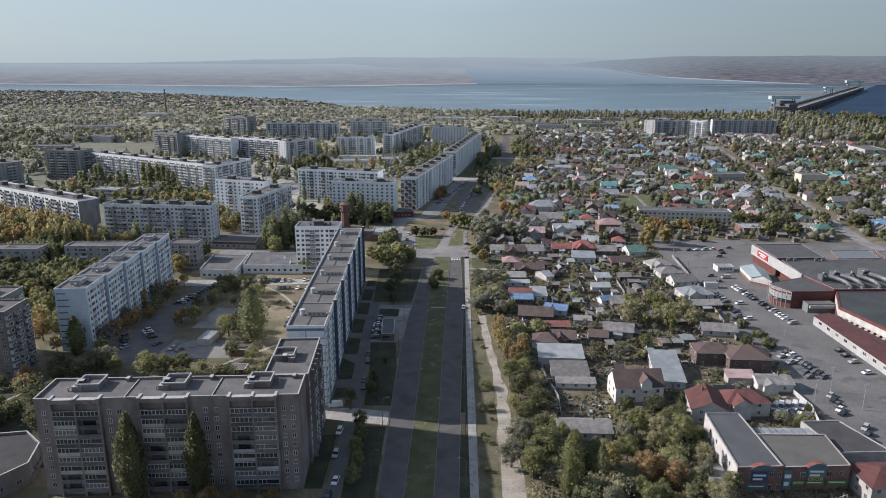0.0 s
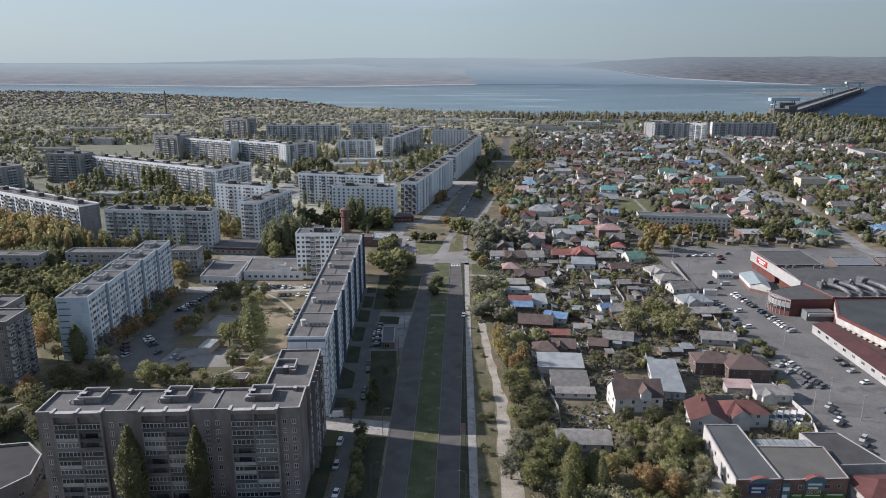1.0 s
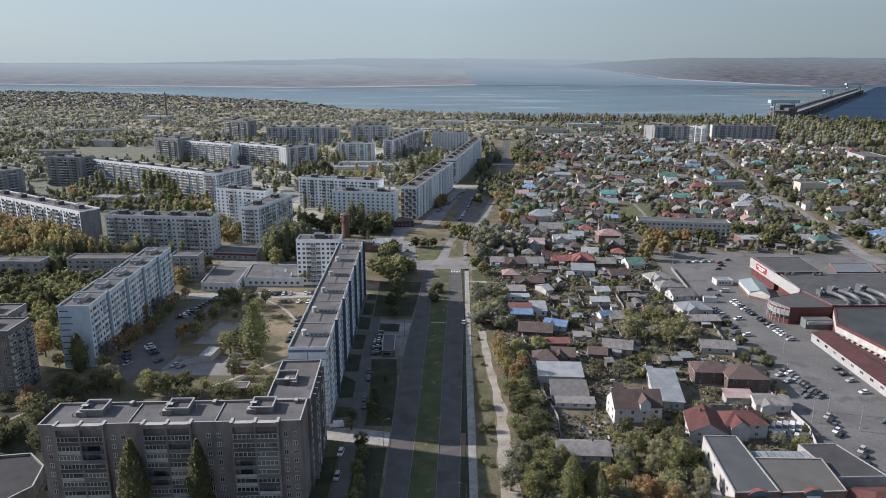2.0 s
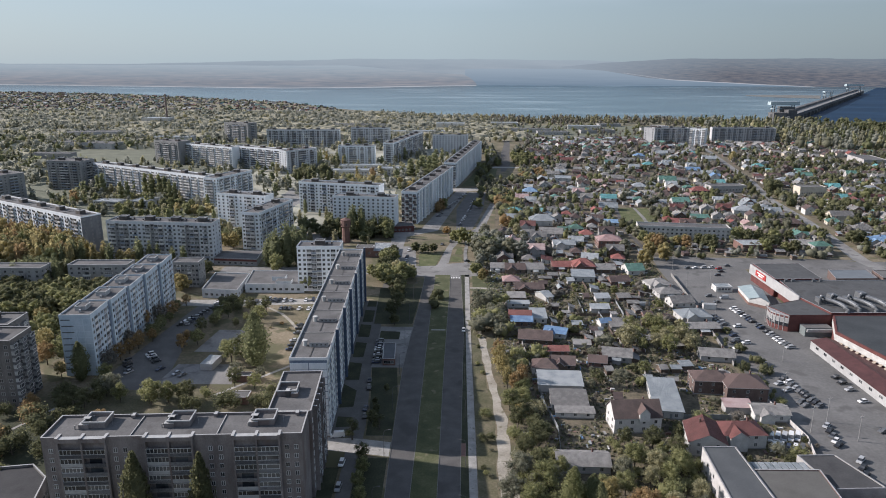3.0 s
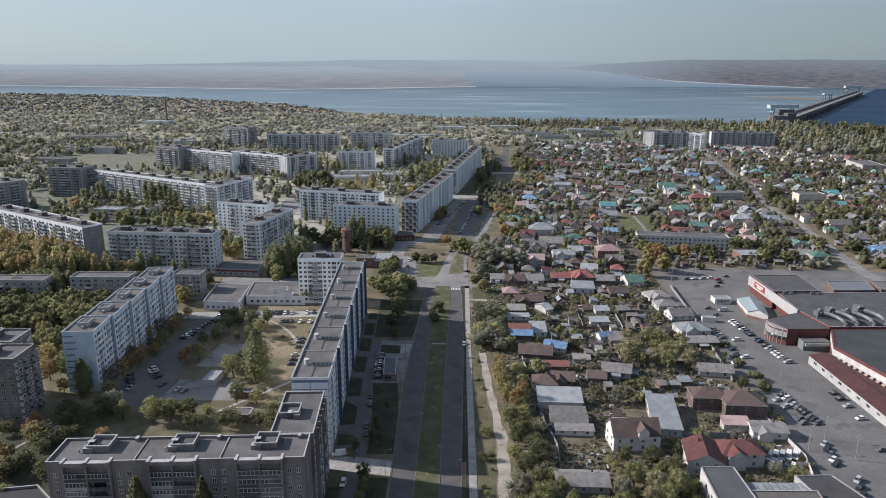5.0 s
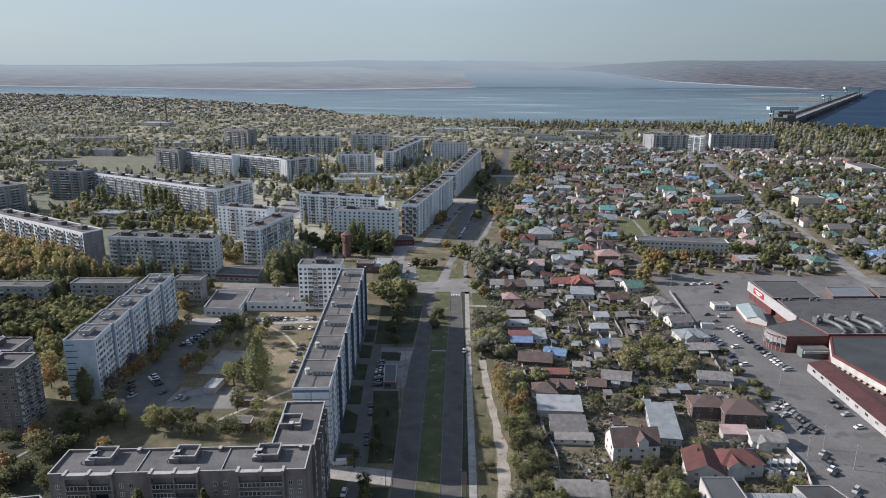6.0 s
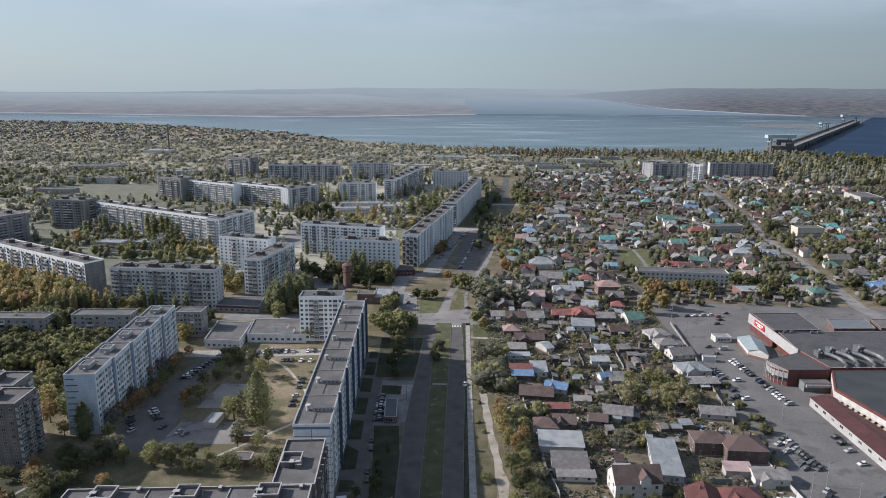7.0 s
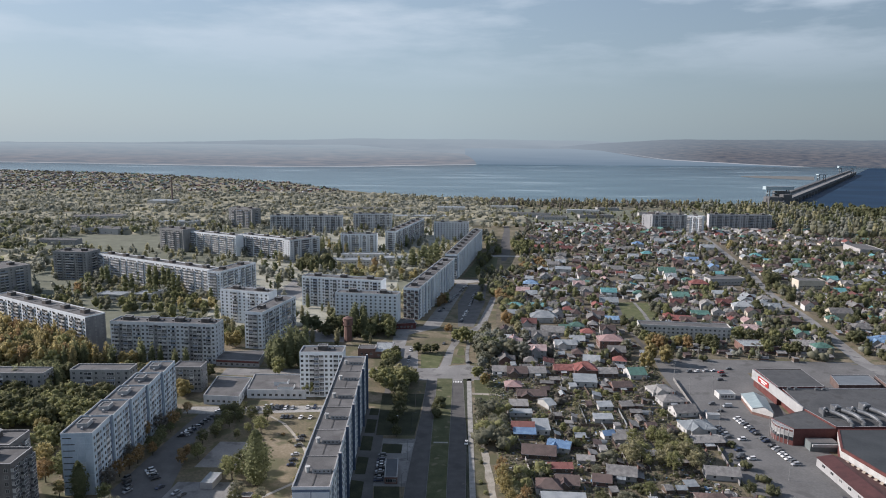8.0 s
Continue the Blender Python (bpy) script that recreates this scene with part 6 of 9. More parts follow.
for i, (x, w, z0, z1, c, up) in enumerate(((86.0, 4.8, 3.6, 6.6, 0, shop), (85.0, 5.5, 1.2, 2.6, 2, shop), (95.5, 2.4, 1.0, 7.0, 2, shop2), (102.4, 5.2, 4.4, 7.4, 2, shop2), (98.2, 3.4, 1.8, 3.4, 1, shop2), (102.0, 5.4, 1.8, 3.4, 1, shop2), (108.2, 6.0, 1.8, 3.4, 1, shop2))):
    o = up.matrix_basis.translation
    y = 176.0 + (x - 84) * 0.055 - 0.35
    s = Shape()
    s.box(x - o.x, x + w - o.x, y - 0.12 - o.y, y + 0.1 - o.y, z0, z1, sign_cols[c], bottom=True)
    for k in range(2 if z1 - z0 > 2.5 else 1):
        zz = z1 - (z1 - z0) * (0.42 + 0.4 * k)
        s.box(x + w * 0.12 - o.x, x + w * (0.88 - 0.2 * k) - o.x, y - 0.16 - o.y, y - 0.1 - o.y, zz, zz + (z1 - z0) * 0.2, paint_m, bottom=True)
    part("sign_board", s, up, None, "sign board with pale bars")
def lettering(text, x, y, z, size, material, up):
    """Raised letters on a street front."""
    cu = bpy.data.curves.new("lettering", "FONT")
    cu.body, cu.size, cu.extrude = text, size, 0.04
    cu.materials.append(material)
    ob = new("lettering", cu)
    ob.parent = up
    o = up.matrix_basis.translation
    ob.matrix_basis = pose(x - o.x, y - o.y, z, 90, 0, 3)
    return ob


lettering("ОБОИ", 102.6, 176.25, 3.55, 1.5, surface("sign_yellow", [(0.45, 0.42, 0.12), (0.55, 0.5, 0.18)], 0.5, 3.0, 0.6), shop2)
lettering("ОБОИ", 98.7, 176.0, 2.9, 0.95, surface("sign_pale_yellow", [(0.4, 0.4, 0.2), (0.48, 0.47, 0.26)], 0.5, 3.0, 0.6), shop2)
for x, w, up in ((85.4, 7.4, shop), (102.0, 6.4, shop2)):
    o = up.matrix_basis.translation
    s = Shape()
    n = 10
    y = 176.0 + (x - 84) * 0.055 - 0.5
    arc = [(x + w * i / n - o.x, 7.6 + 1.4 * math.sin(math.pi * i / n)) for i in range(n + 1)]
    for (x0, z0), (x1, z1) in zip(arc, arc[1:]):
        s.face([(x0, y - o.y, 7.2), (x1, y - o.y, 7.2), (x1, y - o.y, z1), (x0, y - o.y, z0)], sign_cols[2])
        s.face([(x0, y - 0.1 - o.y, z0), (x1, y - 0.1 - o.y, z1), (x1, y + 1.4 - o.y, z1 + 0.02), (x0, y + 1.4 - o.y, z0 + 0.02)], ROOF["red"])
    part("arched_gable", s, up, None, "small arched gable with a red rim")
flat_building("pale garage with a grey roof beside the shop wall", "garage", rect(76, 174, 5.6, 11, 4), 3.4, WALL["grey"], ROOF["grey"], "garage", 0.0)


# ---- private houses ----
def house_shape(w, d, h, rise, kind, wall, roof):
    """Meshes of a house: walls with gables, and a roof with eaves and thickness. Centre at the origin, ridge along x."""
    key = ("house", w, d, h, rise, kind, wall.name, roof.name)
    if key in MESH:
        return MESH[key]
    a, b, e, t = w / 2, d / 2, 0.45, 0.14
    kind, shape_of = kind.split("+")[0], kind[len(kind.split("+")[0]):]
    s = Shape()
    for p, q in (((-a, -b), (a, -b)), ((a, -b), (a, b)), ((a, b), (-a, b)), ((-a, b), (-a, -b))):
        s.face([(*p, 0), (*q, 0), (*q, h), (*p, h)], wall)
    s.box(-a - 0.08, a + 0.08, -b - 0.08, b + 0.08, 0, 0.45, pole_m)
    r = Shape()
    if kind == "gable":
        for x in (-a, a):
            s.face([(x, -b, h), (x, b, h), (x, 0, h + rise)], wall)
        k = rise / b
        for sg in (-1, 1):
            lo = (sg * (b + e), h - e * k)
            for dz, flip in ((t, False), (0, True)):
                q = [(-a - e, lo[0], lo[1] + dz), (a + e, lo[0], lo[1] + dz), (a + e, 0, h + rise + dz), (-a - e, 0, h + rise + dz)]
                r.face(q if (sg < 0) != flip else q[::-1], roof)
            r.face([(-a - e, lo[0], lo[1]), (a + e, lo[0], lo[1]), (a + e, lo[0], lo[1] + t), (-a - e, lo[0], lo[1] + t)], window_frame_m)
            for x in (-a - e, a + e):
                r.face([(x, lo[0], lo[1]), (x, 0, h + rise), (x, 0, h + rise + t), (x, lo[0], lo[1] + t)], window_frame_m)
    elif kind == "hip":
        g = max(0.0, a - b)
        A, B = a + e, b + e
        z0, z1 = h - 0.12, h + rise
        for z, flip in ((t, False), (0, True)):
            qs = ([(-A, -B, z0 + z), (A, -B, z0 + z), (g, 0, z1 + z), (-g, 0, z1 + z)], [(A, B, z0 + z), (-A, B, z0 + z), (-g, 0, z1 + z), (g, 0, z1 + z)],
                  [(A, -B, z0 + z), (A, B, z0 + z), (g, 0, z1 + z)], [(-A, B, z0 + z), (-A, -B, z0 + z), (-g, 0, z1 + z)])
            for q in qs:
                r.face(q[::-1] if flip else q, roof)
        for p, q in (((-A, -B), (A, -B)), ((A, -B), (A, B)), ((A, B), (-A, B)), ((-A, B), (-A, -B))):
            r.face([(*p, z0), (*q, z0), (*q, z0 + t), (*p, z0 + t)], window_frame_m)
    else:
        s.face([(-a, b, h), (a, b, h), (a, b, h + rise), (-a, b, h + rise)], wall)
        for x in (-a, a):
            s.face([(x, -b, h), (x, b, h), (x, b, h + rise)], wall)
        k = rise / d
        for z, flip in ((t, False), (0, True)):
            q = [(-a - e, -b - e, h - e * k + z), (a + e, -b - e, h - e * k + z), (a + e, b + e, h + rise + e * k + z), (-a - e, b + e, h + rise + e * k + z)]
            r.face(q[::-1] if flip else q, roof)
        r.face([(-a - e, -b - e, h - e * k), (a + e, -b - e, h - e * k), (a + e, -b - e, h - e * k + t), (-a - e, -b - e, h - e * k + t)], roof)
    if shape_of[1:] == "wing":
        # a gabled wing towards the front
        x0, x1, y0, top = -a * 0.75, a * 0.05, -b - 1.8, h + rise * 0.78
        xm = (x0 + x1) / 2
        s.face([(x0, y0, 0), (x1, y0, 0), (x1, y0, h), (xm, y0, top), (x0, y0, h)], wall)
        s.face([(x1, y0, 0), (x1, -b, 0), (x1, -b, h), (x1, y0, h)], wall)
        s.face([(x0, -b, 0), (x0, y0, 0), (x0, y0, h), (x0, -b, h)], wall)
        for x, sg in ((x0, -1), (x1, 1)):
            r.face([(x + sg * e, y0 - e, h - 0.1), (xm, y0 - e, top + 0.16), (xm, 0, top + 0.16), (x + sg * e, 0, h - 0.1)][::sg], roof)
            r.face([(x + sg * e, y0 - e, h - 0.28), (xm, y0 - e, top - 0.02), (xm, y0 - e, top + 0.16), (x + sg * e, y0 - e, h - 0.1)], window_frame_m)
    elif shape_of[1:] == "lean":
        # a lower lean-to along one end and a porch at the front
        s.box(a, a + 3.2, -b * 0.8, b * 0.7, 0, h * 0.62, WALL["wood"])
        r.face([(a - 0.05, -b * 0.8 - 0.3, h * 0.92), (a + 3.6, -b * 0.8 - 0.3, h * 0.64), (a + 3.6, b * 0.7 + 0.3, h * 0.64), (a - 0.05, b * 0.7 + 0.3, h * 0.92)], ROOF["grey"])
        s.box(-a * 0.3, a * 0.25, -b - 2.2, -b, 0, h * 0.66, wall)
        r.face([(-a * 0.3 - 0.3, -b - 2.5, h * 0.68), (a * 0.25 + 0.3, -b - 2.5, h * 0.68), (a * 0.25 + 0.3, -b, h * 0.92), (-a * 0.3 - 0.3, -b, h * 0.92)], ROOF["silver"])
    c = Shape()
    c.box(-0.3, 0.3, -0.3, 0.3, 0, 1.7, brick_m, dark_m)
    c.box(-0.38, 0.38, -0.38, 0.38, 1.4, 1.55, brick_m)
    MESH[key] = (s.mesh("house"), r.mesh("roof"), c.mesh("chimney") if "chimney" not in MESH else MESH["chimney"])
    MESH["chimney"] = MESH[key][2]
    return MESH[key]


WORDS = {"maroon": "dark red metal", "grey": "grey slate", "silver": "pale metal", "brown": "brown metal", "red": "red metal", "pink": "faded red", "green": "green metal", "teal": "turquoise metal", "blue": "blue metal"}
WALLWORD = {"brown": "dark brown brick", "white": "white plastered", "beige": "beige", "brick": "red-brick", "wood": "dark timber", "grey": "grey rendered"}


far_homes = Shape()


def house(x, y, w, d, h, rise, kind, wall, roof, turn=0, windows=3, chimney=True, storeys=1, name="house", note=""):
    wm, rm, cm = house_shape(w, d, h, rise, kind, WALL[wall], ROOF[roof])
    kind, extra = kind.split("+")[0], kind[len(kind.split("+")[0]):]
    if extra:
        windows = min(windows, 2)
    if y > 775 or x > 380 or (name != "house" and y > 450):
        at = pose(x, y, 0, 0, 0, turn)
        add_mesh(far_homes, wm, at)
        add_mesh(far_homes, rm, at)
        for k in range(storeys if name == "house" else 0):
            for i in range(2):
                add_mesh(far_homes, window_mesh(1.1, 1.35), at @ pose(-w / 2 + w * (i + 0.5) / 2 - 0.55, -d / 2 - 0.04, 1.1 + 2.8 * k))
            add_mesh(far_homes, window_mesh(1.1, 1.35), at @ pose(-w / 2 - 0.04, 0.55, 1.1 + 2.8 * k, 0, 0, -90))
        return None
    lab = f"{WALLWORD[wall]} {name.replace('_', ' ')} with a {WORDS[roof]} {kind if kind != 'lean' else 'lean-to'} roof{note}{', front wing' if extra == '+wing' else ', annexes' if extra == '+lean' else ''}"
    ob = thing(name, wm, pose(x, y, 0, 0, 0, turn), lab, "house" if name == "house" else "shed", "private houses" if name == "house" else "garden sheds")
    part("roof", rm, ob)
    zs = [1.1 + 2.8 * k for k in range(storeys)]
    side = max(1, int(round(windows * d / w))) if y < 560 else 1
    windows = windows if y < 560 else min(windows, 2)
    for z in zs:
        for i in range(windows):
            part("window", window_mesh(1.1, 1.35), ob, pose(-w / 2 + w * (i + 0.5) / windows - 0.55, -d / 2 - 0.04, z))
        for i in range(side if name == "house" else 0):
            for sx, a in ((-1, -90), (1, 90)):
                if a == 90 and storeys == 1 and y > 250:
                    continue
                part("window", window_mesh(1.1, 1.35), ob, pose(sx * (w / 2 + 0.04), (-1 if a == 90 else 1) * (-d / 2 + d * (i + 0.5) / side) - (0.55 if a == 90 else -0.55), z, 0, 0, a))
    if chimney:
        part("chimney", cm, ob, pose(w * 0.2, d * 0.12, h + rise * (0.72 if kind != "lean" else 0.5)))
    return ob


NEAR_HOUSES = [
    # x, y, w, d, eaves, rise, kind, wall, roof, turn, windows, storeys
    (68.5, 235.5, 17.5, 10.5, 6.4, 4.6, "gable", "white", "brown", 4, 4, 2),
    (44.5, 208.5, 17.5, 9.5, 3.0, 2.0, "gable", "grey", "grey", -2, 3, 1),
    (46.0, 268.0, 18.0, 11.0, 3.4, 1.4, "lean", "grey", "silver", -3, 0, 1),
    (47.0, 251.0, 14.0, 9.5, 3.0, 1.9, "lean", "grey", "grey", -2, 2, 1),
    (48.0, 243.0, 14.5, 4.0, 2.4, 0.6, "lean", "white", "grey", -2, 3, 1),
    (42.0, 284.0, 11.0, 9.0, 3.2, 2.8, "hip", "white", "brown", -6, 3, 1),
    (50.5, 288.0, 10.0, 8.0, 3.0, 2.6, "gable", "wood", "brown", -6, 2, 1),
    (49.5, 302.5, 11.0, 5.5, 2.8, 1.6, "gable", "wood", "red", 0, 2, 1),
    (36.6, 344.0, 11.5, 9.0, 3.6, 3.2, "gable", "wood", "red", -3, 3, 1),
    (46.5, 347.0, 8.0, 11.0, 3.2, 1.6, "lean", "white", "silver", 0, 2, 1),
    (37.0, 338.5, 11.0, 4.0, 3.2, 1.4, "lean", "wood", "blue", -3, 3, 1),
    (41.8, 318.0, 16.0, 9.5, 2.9, 3.0, "gable", "wood", "brown", -8, 3, 1),
    (53.0, 326.0, 11.0, 9.0, 2.9, 1.6, "gable", "white", "blue", -20, 2, 1),
    (76.8, 298.0, 13.0, 10.0, 3.0, 2.4, "gable", "grey", "grey", -12, 2, 1),
    (66.5, 291.0, 8.0, 7.0, 2.6, 2.0, "gable", "brick", "brown", -10, 2, 1),
    (108.0, 267.0, 15.0, 10.0, 6.0, 2.6, "hip", "brown", "brown", -3, 3, 2),
    (119.5, 262.0, 16.0, 13.0, 6.2, 3.2, "hip", "brown", "brown", -3, 3, 2),
    (85.5, 254.0, 10.5, 26.0, 3.4, 1.6, "lean", "white", "silver", -8, 2, 1),
    (90.0, 221.5, 14.5, 12.5, 5.4, 3.2, "gable", "white", "maroon", 80, 2, 2),
    (103.5, 225.0, 15.5, 10.0, 5.4, 2.8, "hip+wing", "white", "maroon", 2, 4, 2),
    (126.5, 176.5, 20.0, 12.5, 5.6, 2.8, "hip", "grey", "maroon", 3, 5, 2),
    (122.5, 244.0, 13.0, 9.0, 3.2, 1.4, "gable", "white", "grey", -3, 2, 1),
    (112.0, 248.0, 10.0, 5.0, 3.0, 1.0, "lean", "grey", "pink", -3, 1, 1),
    (119.0, 436.0, 11.0, 13.0, 3.4, 3.0, "gable", "white", "green", 8, 2, 1),
    (126.0, 405.0, 14.0, 11.0, 3.2, 2.8, "hip", "white", "grey", 10, 3, 1),
    (127.0, 389.0, 13.0, 10.0, 3.0, 2.6, "hip", "white", "grey", 8, 3, 1),
    (129.5, 373.0, 13.0, 10.0, 3.0, 2.8, "gable", "white", "grey", 10, 3, 1),
    (129.0, 350.0, 16.0, 12.0, 3.4, 3.0, "hip", "white", "silver", 6, 3, 1),
    (128.0, 334.0, 16.0, 9.0, 2.8, 1.4, "gable", "wood", "grey", 4, 2, 1),
    (122.5, 299.0, 15.0, 9.0, 2.8, 2.2, "gable", "grey", "grey", -8, 2, 1),
    (87.0, 440.0, 15.0, 12.0, 4.6, 4.0, "hip", "brick", "red", 0, 3, 1),
    (73.0, 442.0, 12.0, 9.0, 3.4, 2.6, "gable", "brick", "red", 0, 2, 1),
    (83.5, 420.0, 14.0, 11.0, 3.6, 1.4, "lean", "white", "silver", -6, 3, 1),
    (42.5, 437.0, 13.0, 12.0, 3.2, 2.6, "gable", "wood", "brown", -3, 3, 1),
    (55.0, 437.0, 11.0, 10.0, 3.2, 2.8, "gable", "beige", "grey", 4, 2, 1),
    (37.5, 411.0, 10.0, 10.0, 3.0, 2.6, "hip", "brick", "pink", 0, 3, 1),
    (47.0, 396.0, 17.0, 9.0, 3.0, 2.4, "gable", "wood", "brown", 0, 3, 1),
    (38.0, 379.0, 10.0, 7.0, 2.8, 1.2, "lean", "wood", "grey", 0, 2, 1),
    (54.5, 383.0, 5.0, 11.0, 2.6, 1.8, "gable", "white", "silver", 28, 1, 1),
    (38.0, 368.0, 12.0, 4.0, 2.4, 0.7, "lean", "white", "silver", 0, 2, 1),
    (31.0, 440.0, 9.0, 10.0, 3.0, 2.2, "gable", "white", "grey", 0, 2, 1),
    (87.0, 379.0, 8.0, 5.0, 2.6, 1.2, "lean", "white", "silver", 5, 1, 1),
    (99.5, 380.0, 7.0, 5.0, 2.6, 1.0, "lean", "wood", "grey", 5, 1, 1),
    (82.0, 361.0, 10.0, 5.0, 2.6, 1.0, "lean", "grey", "silver", 0, 1, 1),
    (80.0, 340.0, 6.0, 5.0, 2.6, 1.6, "gable", "white", "blue", 15, 1, 1),
    (90.0, 320.5, 7.0, 5.0, 2.6, 1.4, "gable", "white", "silver", -30, 1, 1),
    (104.0, 412.0, 12.0, 9.0, 3.0, 2.4, "gable", "brick", "brown", 6, 2, 1),
    (101.0, 437.0, 12.0, 9.0, 3.2, 2.6, "gable", "wood", "grey", 0, 2, 1),
    (84.0, 500.0, 16.0, 10.0, 3.6, 2.4, "gable", "white", "silver", 0, 3, 1),
    (118.0, 503.0, 18.0, 14.0, 6.2, 3.4, "hip", "brick", "pink", 0, 4, 2),
    (78.0, 577.0, 22.0, 14.0, 4.6, 4.4, "hip", "white", "silver", 0, 4, 1),
    (58.0, 620.0, 14.0, 10.0, 3.4, 3.0, "hip", "brick", "teal", -6, 3, 1),
    (268.0, 490.0, 13.0, 10.0, 6.0, 2.6, "hip", "grey", "green", 0, 4, 2),
    (78.0, 622.0, 12.0, 8.0, 3.0, 2.4, "gable", "wood", "teal", -6, 2, 1),
]
taken = [(297, 741, 22), (378, 727, 18), (582, 984, 36), (160, 582, 13), (164, 604, 15), (168, 632, 16)]     # low buildings and an open plot among the houses
DORMER = Shape()
DORMER.box(-1.9, 1.9, -5.9, 0, 5.0, 8.2, WALL["white"])
DORMER.face([(-2.3, -6.3, 7.9), (0, -6.3, 10.4), (0, 0, 10.4), (-2.3, 0, 7.9)], ROOF["brown"])
DORMER.face([(0, -6.3, 10.4), (2.3, -6.3, 7.9), (2.3, 0, 7.9), (0, 0, 10.4)], ROOF["brown"])
DORMER.face([(-1.9, -5.9, 8.2), (1.9, -5.9, 8.2), (0, -5.9, 10.2)], WALL["white"])
for i, (x, y, w, d, h, r, k, wl_, rf, turn, win, st) in enumerate(NEAR_HOUSES):
    shed = d <= 5.5 or w <= 6
    if not shed and st == 1 and k != "lean" and i > 4:
        k += ("+wing", "+lean", "")[i % 3]
    made = house(x, y, w, d, h, r, k, wl_, rf, turn, win, not shed and not k.startswith("lean"), st, "garden_shed" if shed else "house")
    if i == 0:
        part("dormer", DORMER, made, pose(2.2, 0, 0))
    taken.append((x, y, 0.55 * max(w, d)))


def free(x, y, r):
    return all((x - a) ** 2 + (y - b) ** 2 > (r + c) ** 2 for a, b, c in taken)


rnd = random.Random(11)
ROOF_PICK = ["grey"] * 21 + ["silver"] * 6 + ["brown"] * 9 + ["maroon"] * 3 + ["red"] * 2 + ["pink"] * 2 + ["green"] * 3 + ["teal"] * 1 + ["blue"] * 1
WALL_PICK = ["white"] * 4 + ["beige"] * 3 + ["brick"] * 2 + ["wood"] + ["grey"] * 3
SIZES = [(11, 9, 3.0, 2.8, "gable+lean", 1), (11, 9, 3.0, 3.0, "hip+lean", 1), (9, 7, 2.8, 2.4, "gable+lean", 1), (9, 8, 2.8, 2.6, "hip", 1), (12, 9, 5.4, 3.2, "gable+wing", 2), (13, 9, 3.2, 3.2, "gable+wing", 1), (8, 6, 2.6, 2.0, "gable", 1), (10, 7, 2.8, 1.4, "lean", 1)]
STREETS = [[(143, 430), (143, 560), (163, 690), (181, 760)], [(292, 380), (287, 470), (300, 535), (311, 595), (323, 691), (351, 806), (391, 1010), (427, 1200)]]


def house_district(x0, x1, y0, y1, dx, dy, keep, near):
    y = y0
    while y < y1:
        x = x0(y) + rnd.uniform(0, dx)
        while x < x1(y):
            px, py = x + rnd.uniform(-3, 3), y + rnd.uniform(-4, 4)
            w, d, h, r, k, st = rnd.choice(SIZES)
            ok = rnd.random() < keep and free(px, py, 0.5 * w) and all(abs(px - along(q, py)) > 0.5 * w + (5.5 if q is STREETS[1] else 4) for q in STREETS[(1 if py > 760 else 0):])
            if ok:
                turn = rnd.choice((0, 90)) + rnd.uniform(-6, 6) - 6
                house(px, py, w, d, h, r, k, rnd.choice(WALL_PICK), rnd.choice(ROOF_PICK), turn, 3 if near else 2, near, st)
                taken.append((px, py, 0.55 * w))
            x += dx * rnd.uniform(0.85, 1.2)
        y += dy * rnd.uniform(0.9, 1.1)


def villa(x, y, w, kind, wall, roof, storeys):
    """One of the larger houses of the district, turned with its street."""
    w = min(19.0, max(9.0, round(w)))
    d = round(min(12.0, max(7.0, 0.74 * w)))
    extra = "" if kind == "lean" or w > 16 else rnd.choice(("+wing", "+lean", ""))
    turn = -7 + rnd.uniform(-5, 5) + (90 if kind == "gable" and w < 13 else 0)
    house(x, y, w, d, 5.6 if storeys == 2 else 3.2, 1.2 if kind == "lean" else round(0.26 * d + 0.4, 1), kind + extra, wall, roof, turn, 3, kind != "lean", storeys)
    taken.append((x, y, 0.55 * w))


villa(329, 518, 17.0, "hip", "white", "blue", 1)
villa(270, 622, 18.0, "hip", "beige", "silver", 2)
villa(84, 724, 15.8, "hip", "wood", "blue", 1)
villa(72, 688, 13.1, "gable", "white", "pink", 1)
villa(56, 594, 14.7, "lean", "white", "silver", 1)
villa(130, 799, 18.4, "lean", "white", "silver", 2)
villa(123, 830, 13.5, "gable", "beige", "grey", 2)
villa(140, 882, 16.7, "hip", "grey", "grey", 1)
villa(163, 974, 34.1, "gable", "brick", "maroon", 1)
villa(139, 728, 13.9, "gable", "white", "green", 1)
villa(113, 721, 17.7, "hip", "brick", "brown", 1)
villa(194, 815, 18.8, "gable", "beige", "grey", 1)
villa(168, 748, 12.2, "gable", "brick", "pink", 1)
villa(155, 675, 14.7, "gable", "white", "teal", 2)
villa(148, 643, 16.7, "gable", "white", "silver", 1)
villa(133, 628, 10.3, "gable", "brick", "red", 1)
villa(136, 575, 11.1, "lean", "white", "blue", 1)
villa(80, 537, 17.8, "gable", "grey", "grey", 1)
villa(113, 951, 20.5, "hip", "wood", "brown", 1)
villa(272, 1007, 16.2, "hip", "white", "blue", 2)
villa(236, 895, 13.3, "gable", "white", "silver", 2)
villa(265, 933, 15.1, "hip", "brick", "teal", 1)
villa(207, 759, 16.5, "hip", "beige", "silver", 1)
villa(314, 1040, 16.8, "gable", "white", "silver", 2)
villa(296, 955, 12.9, "gable", "white", "silver", 1)
villa(248, 793, 19.3, "gable", "white", "green", 2)
villa(219, 705, 17.3, "hip", "beige", "brown", 1)
villa(220, 659, 16.2, "gable", "white", "green", 2)
villa(260, 721, 17.6, "hip", "brick", "red", 2)
villa(269, 683, 14.9, "lean", "white", "silver", 1)
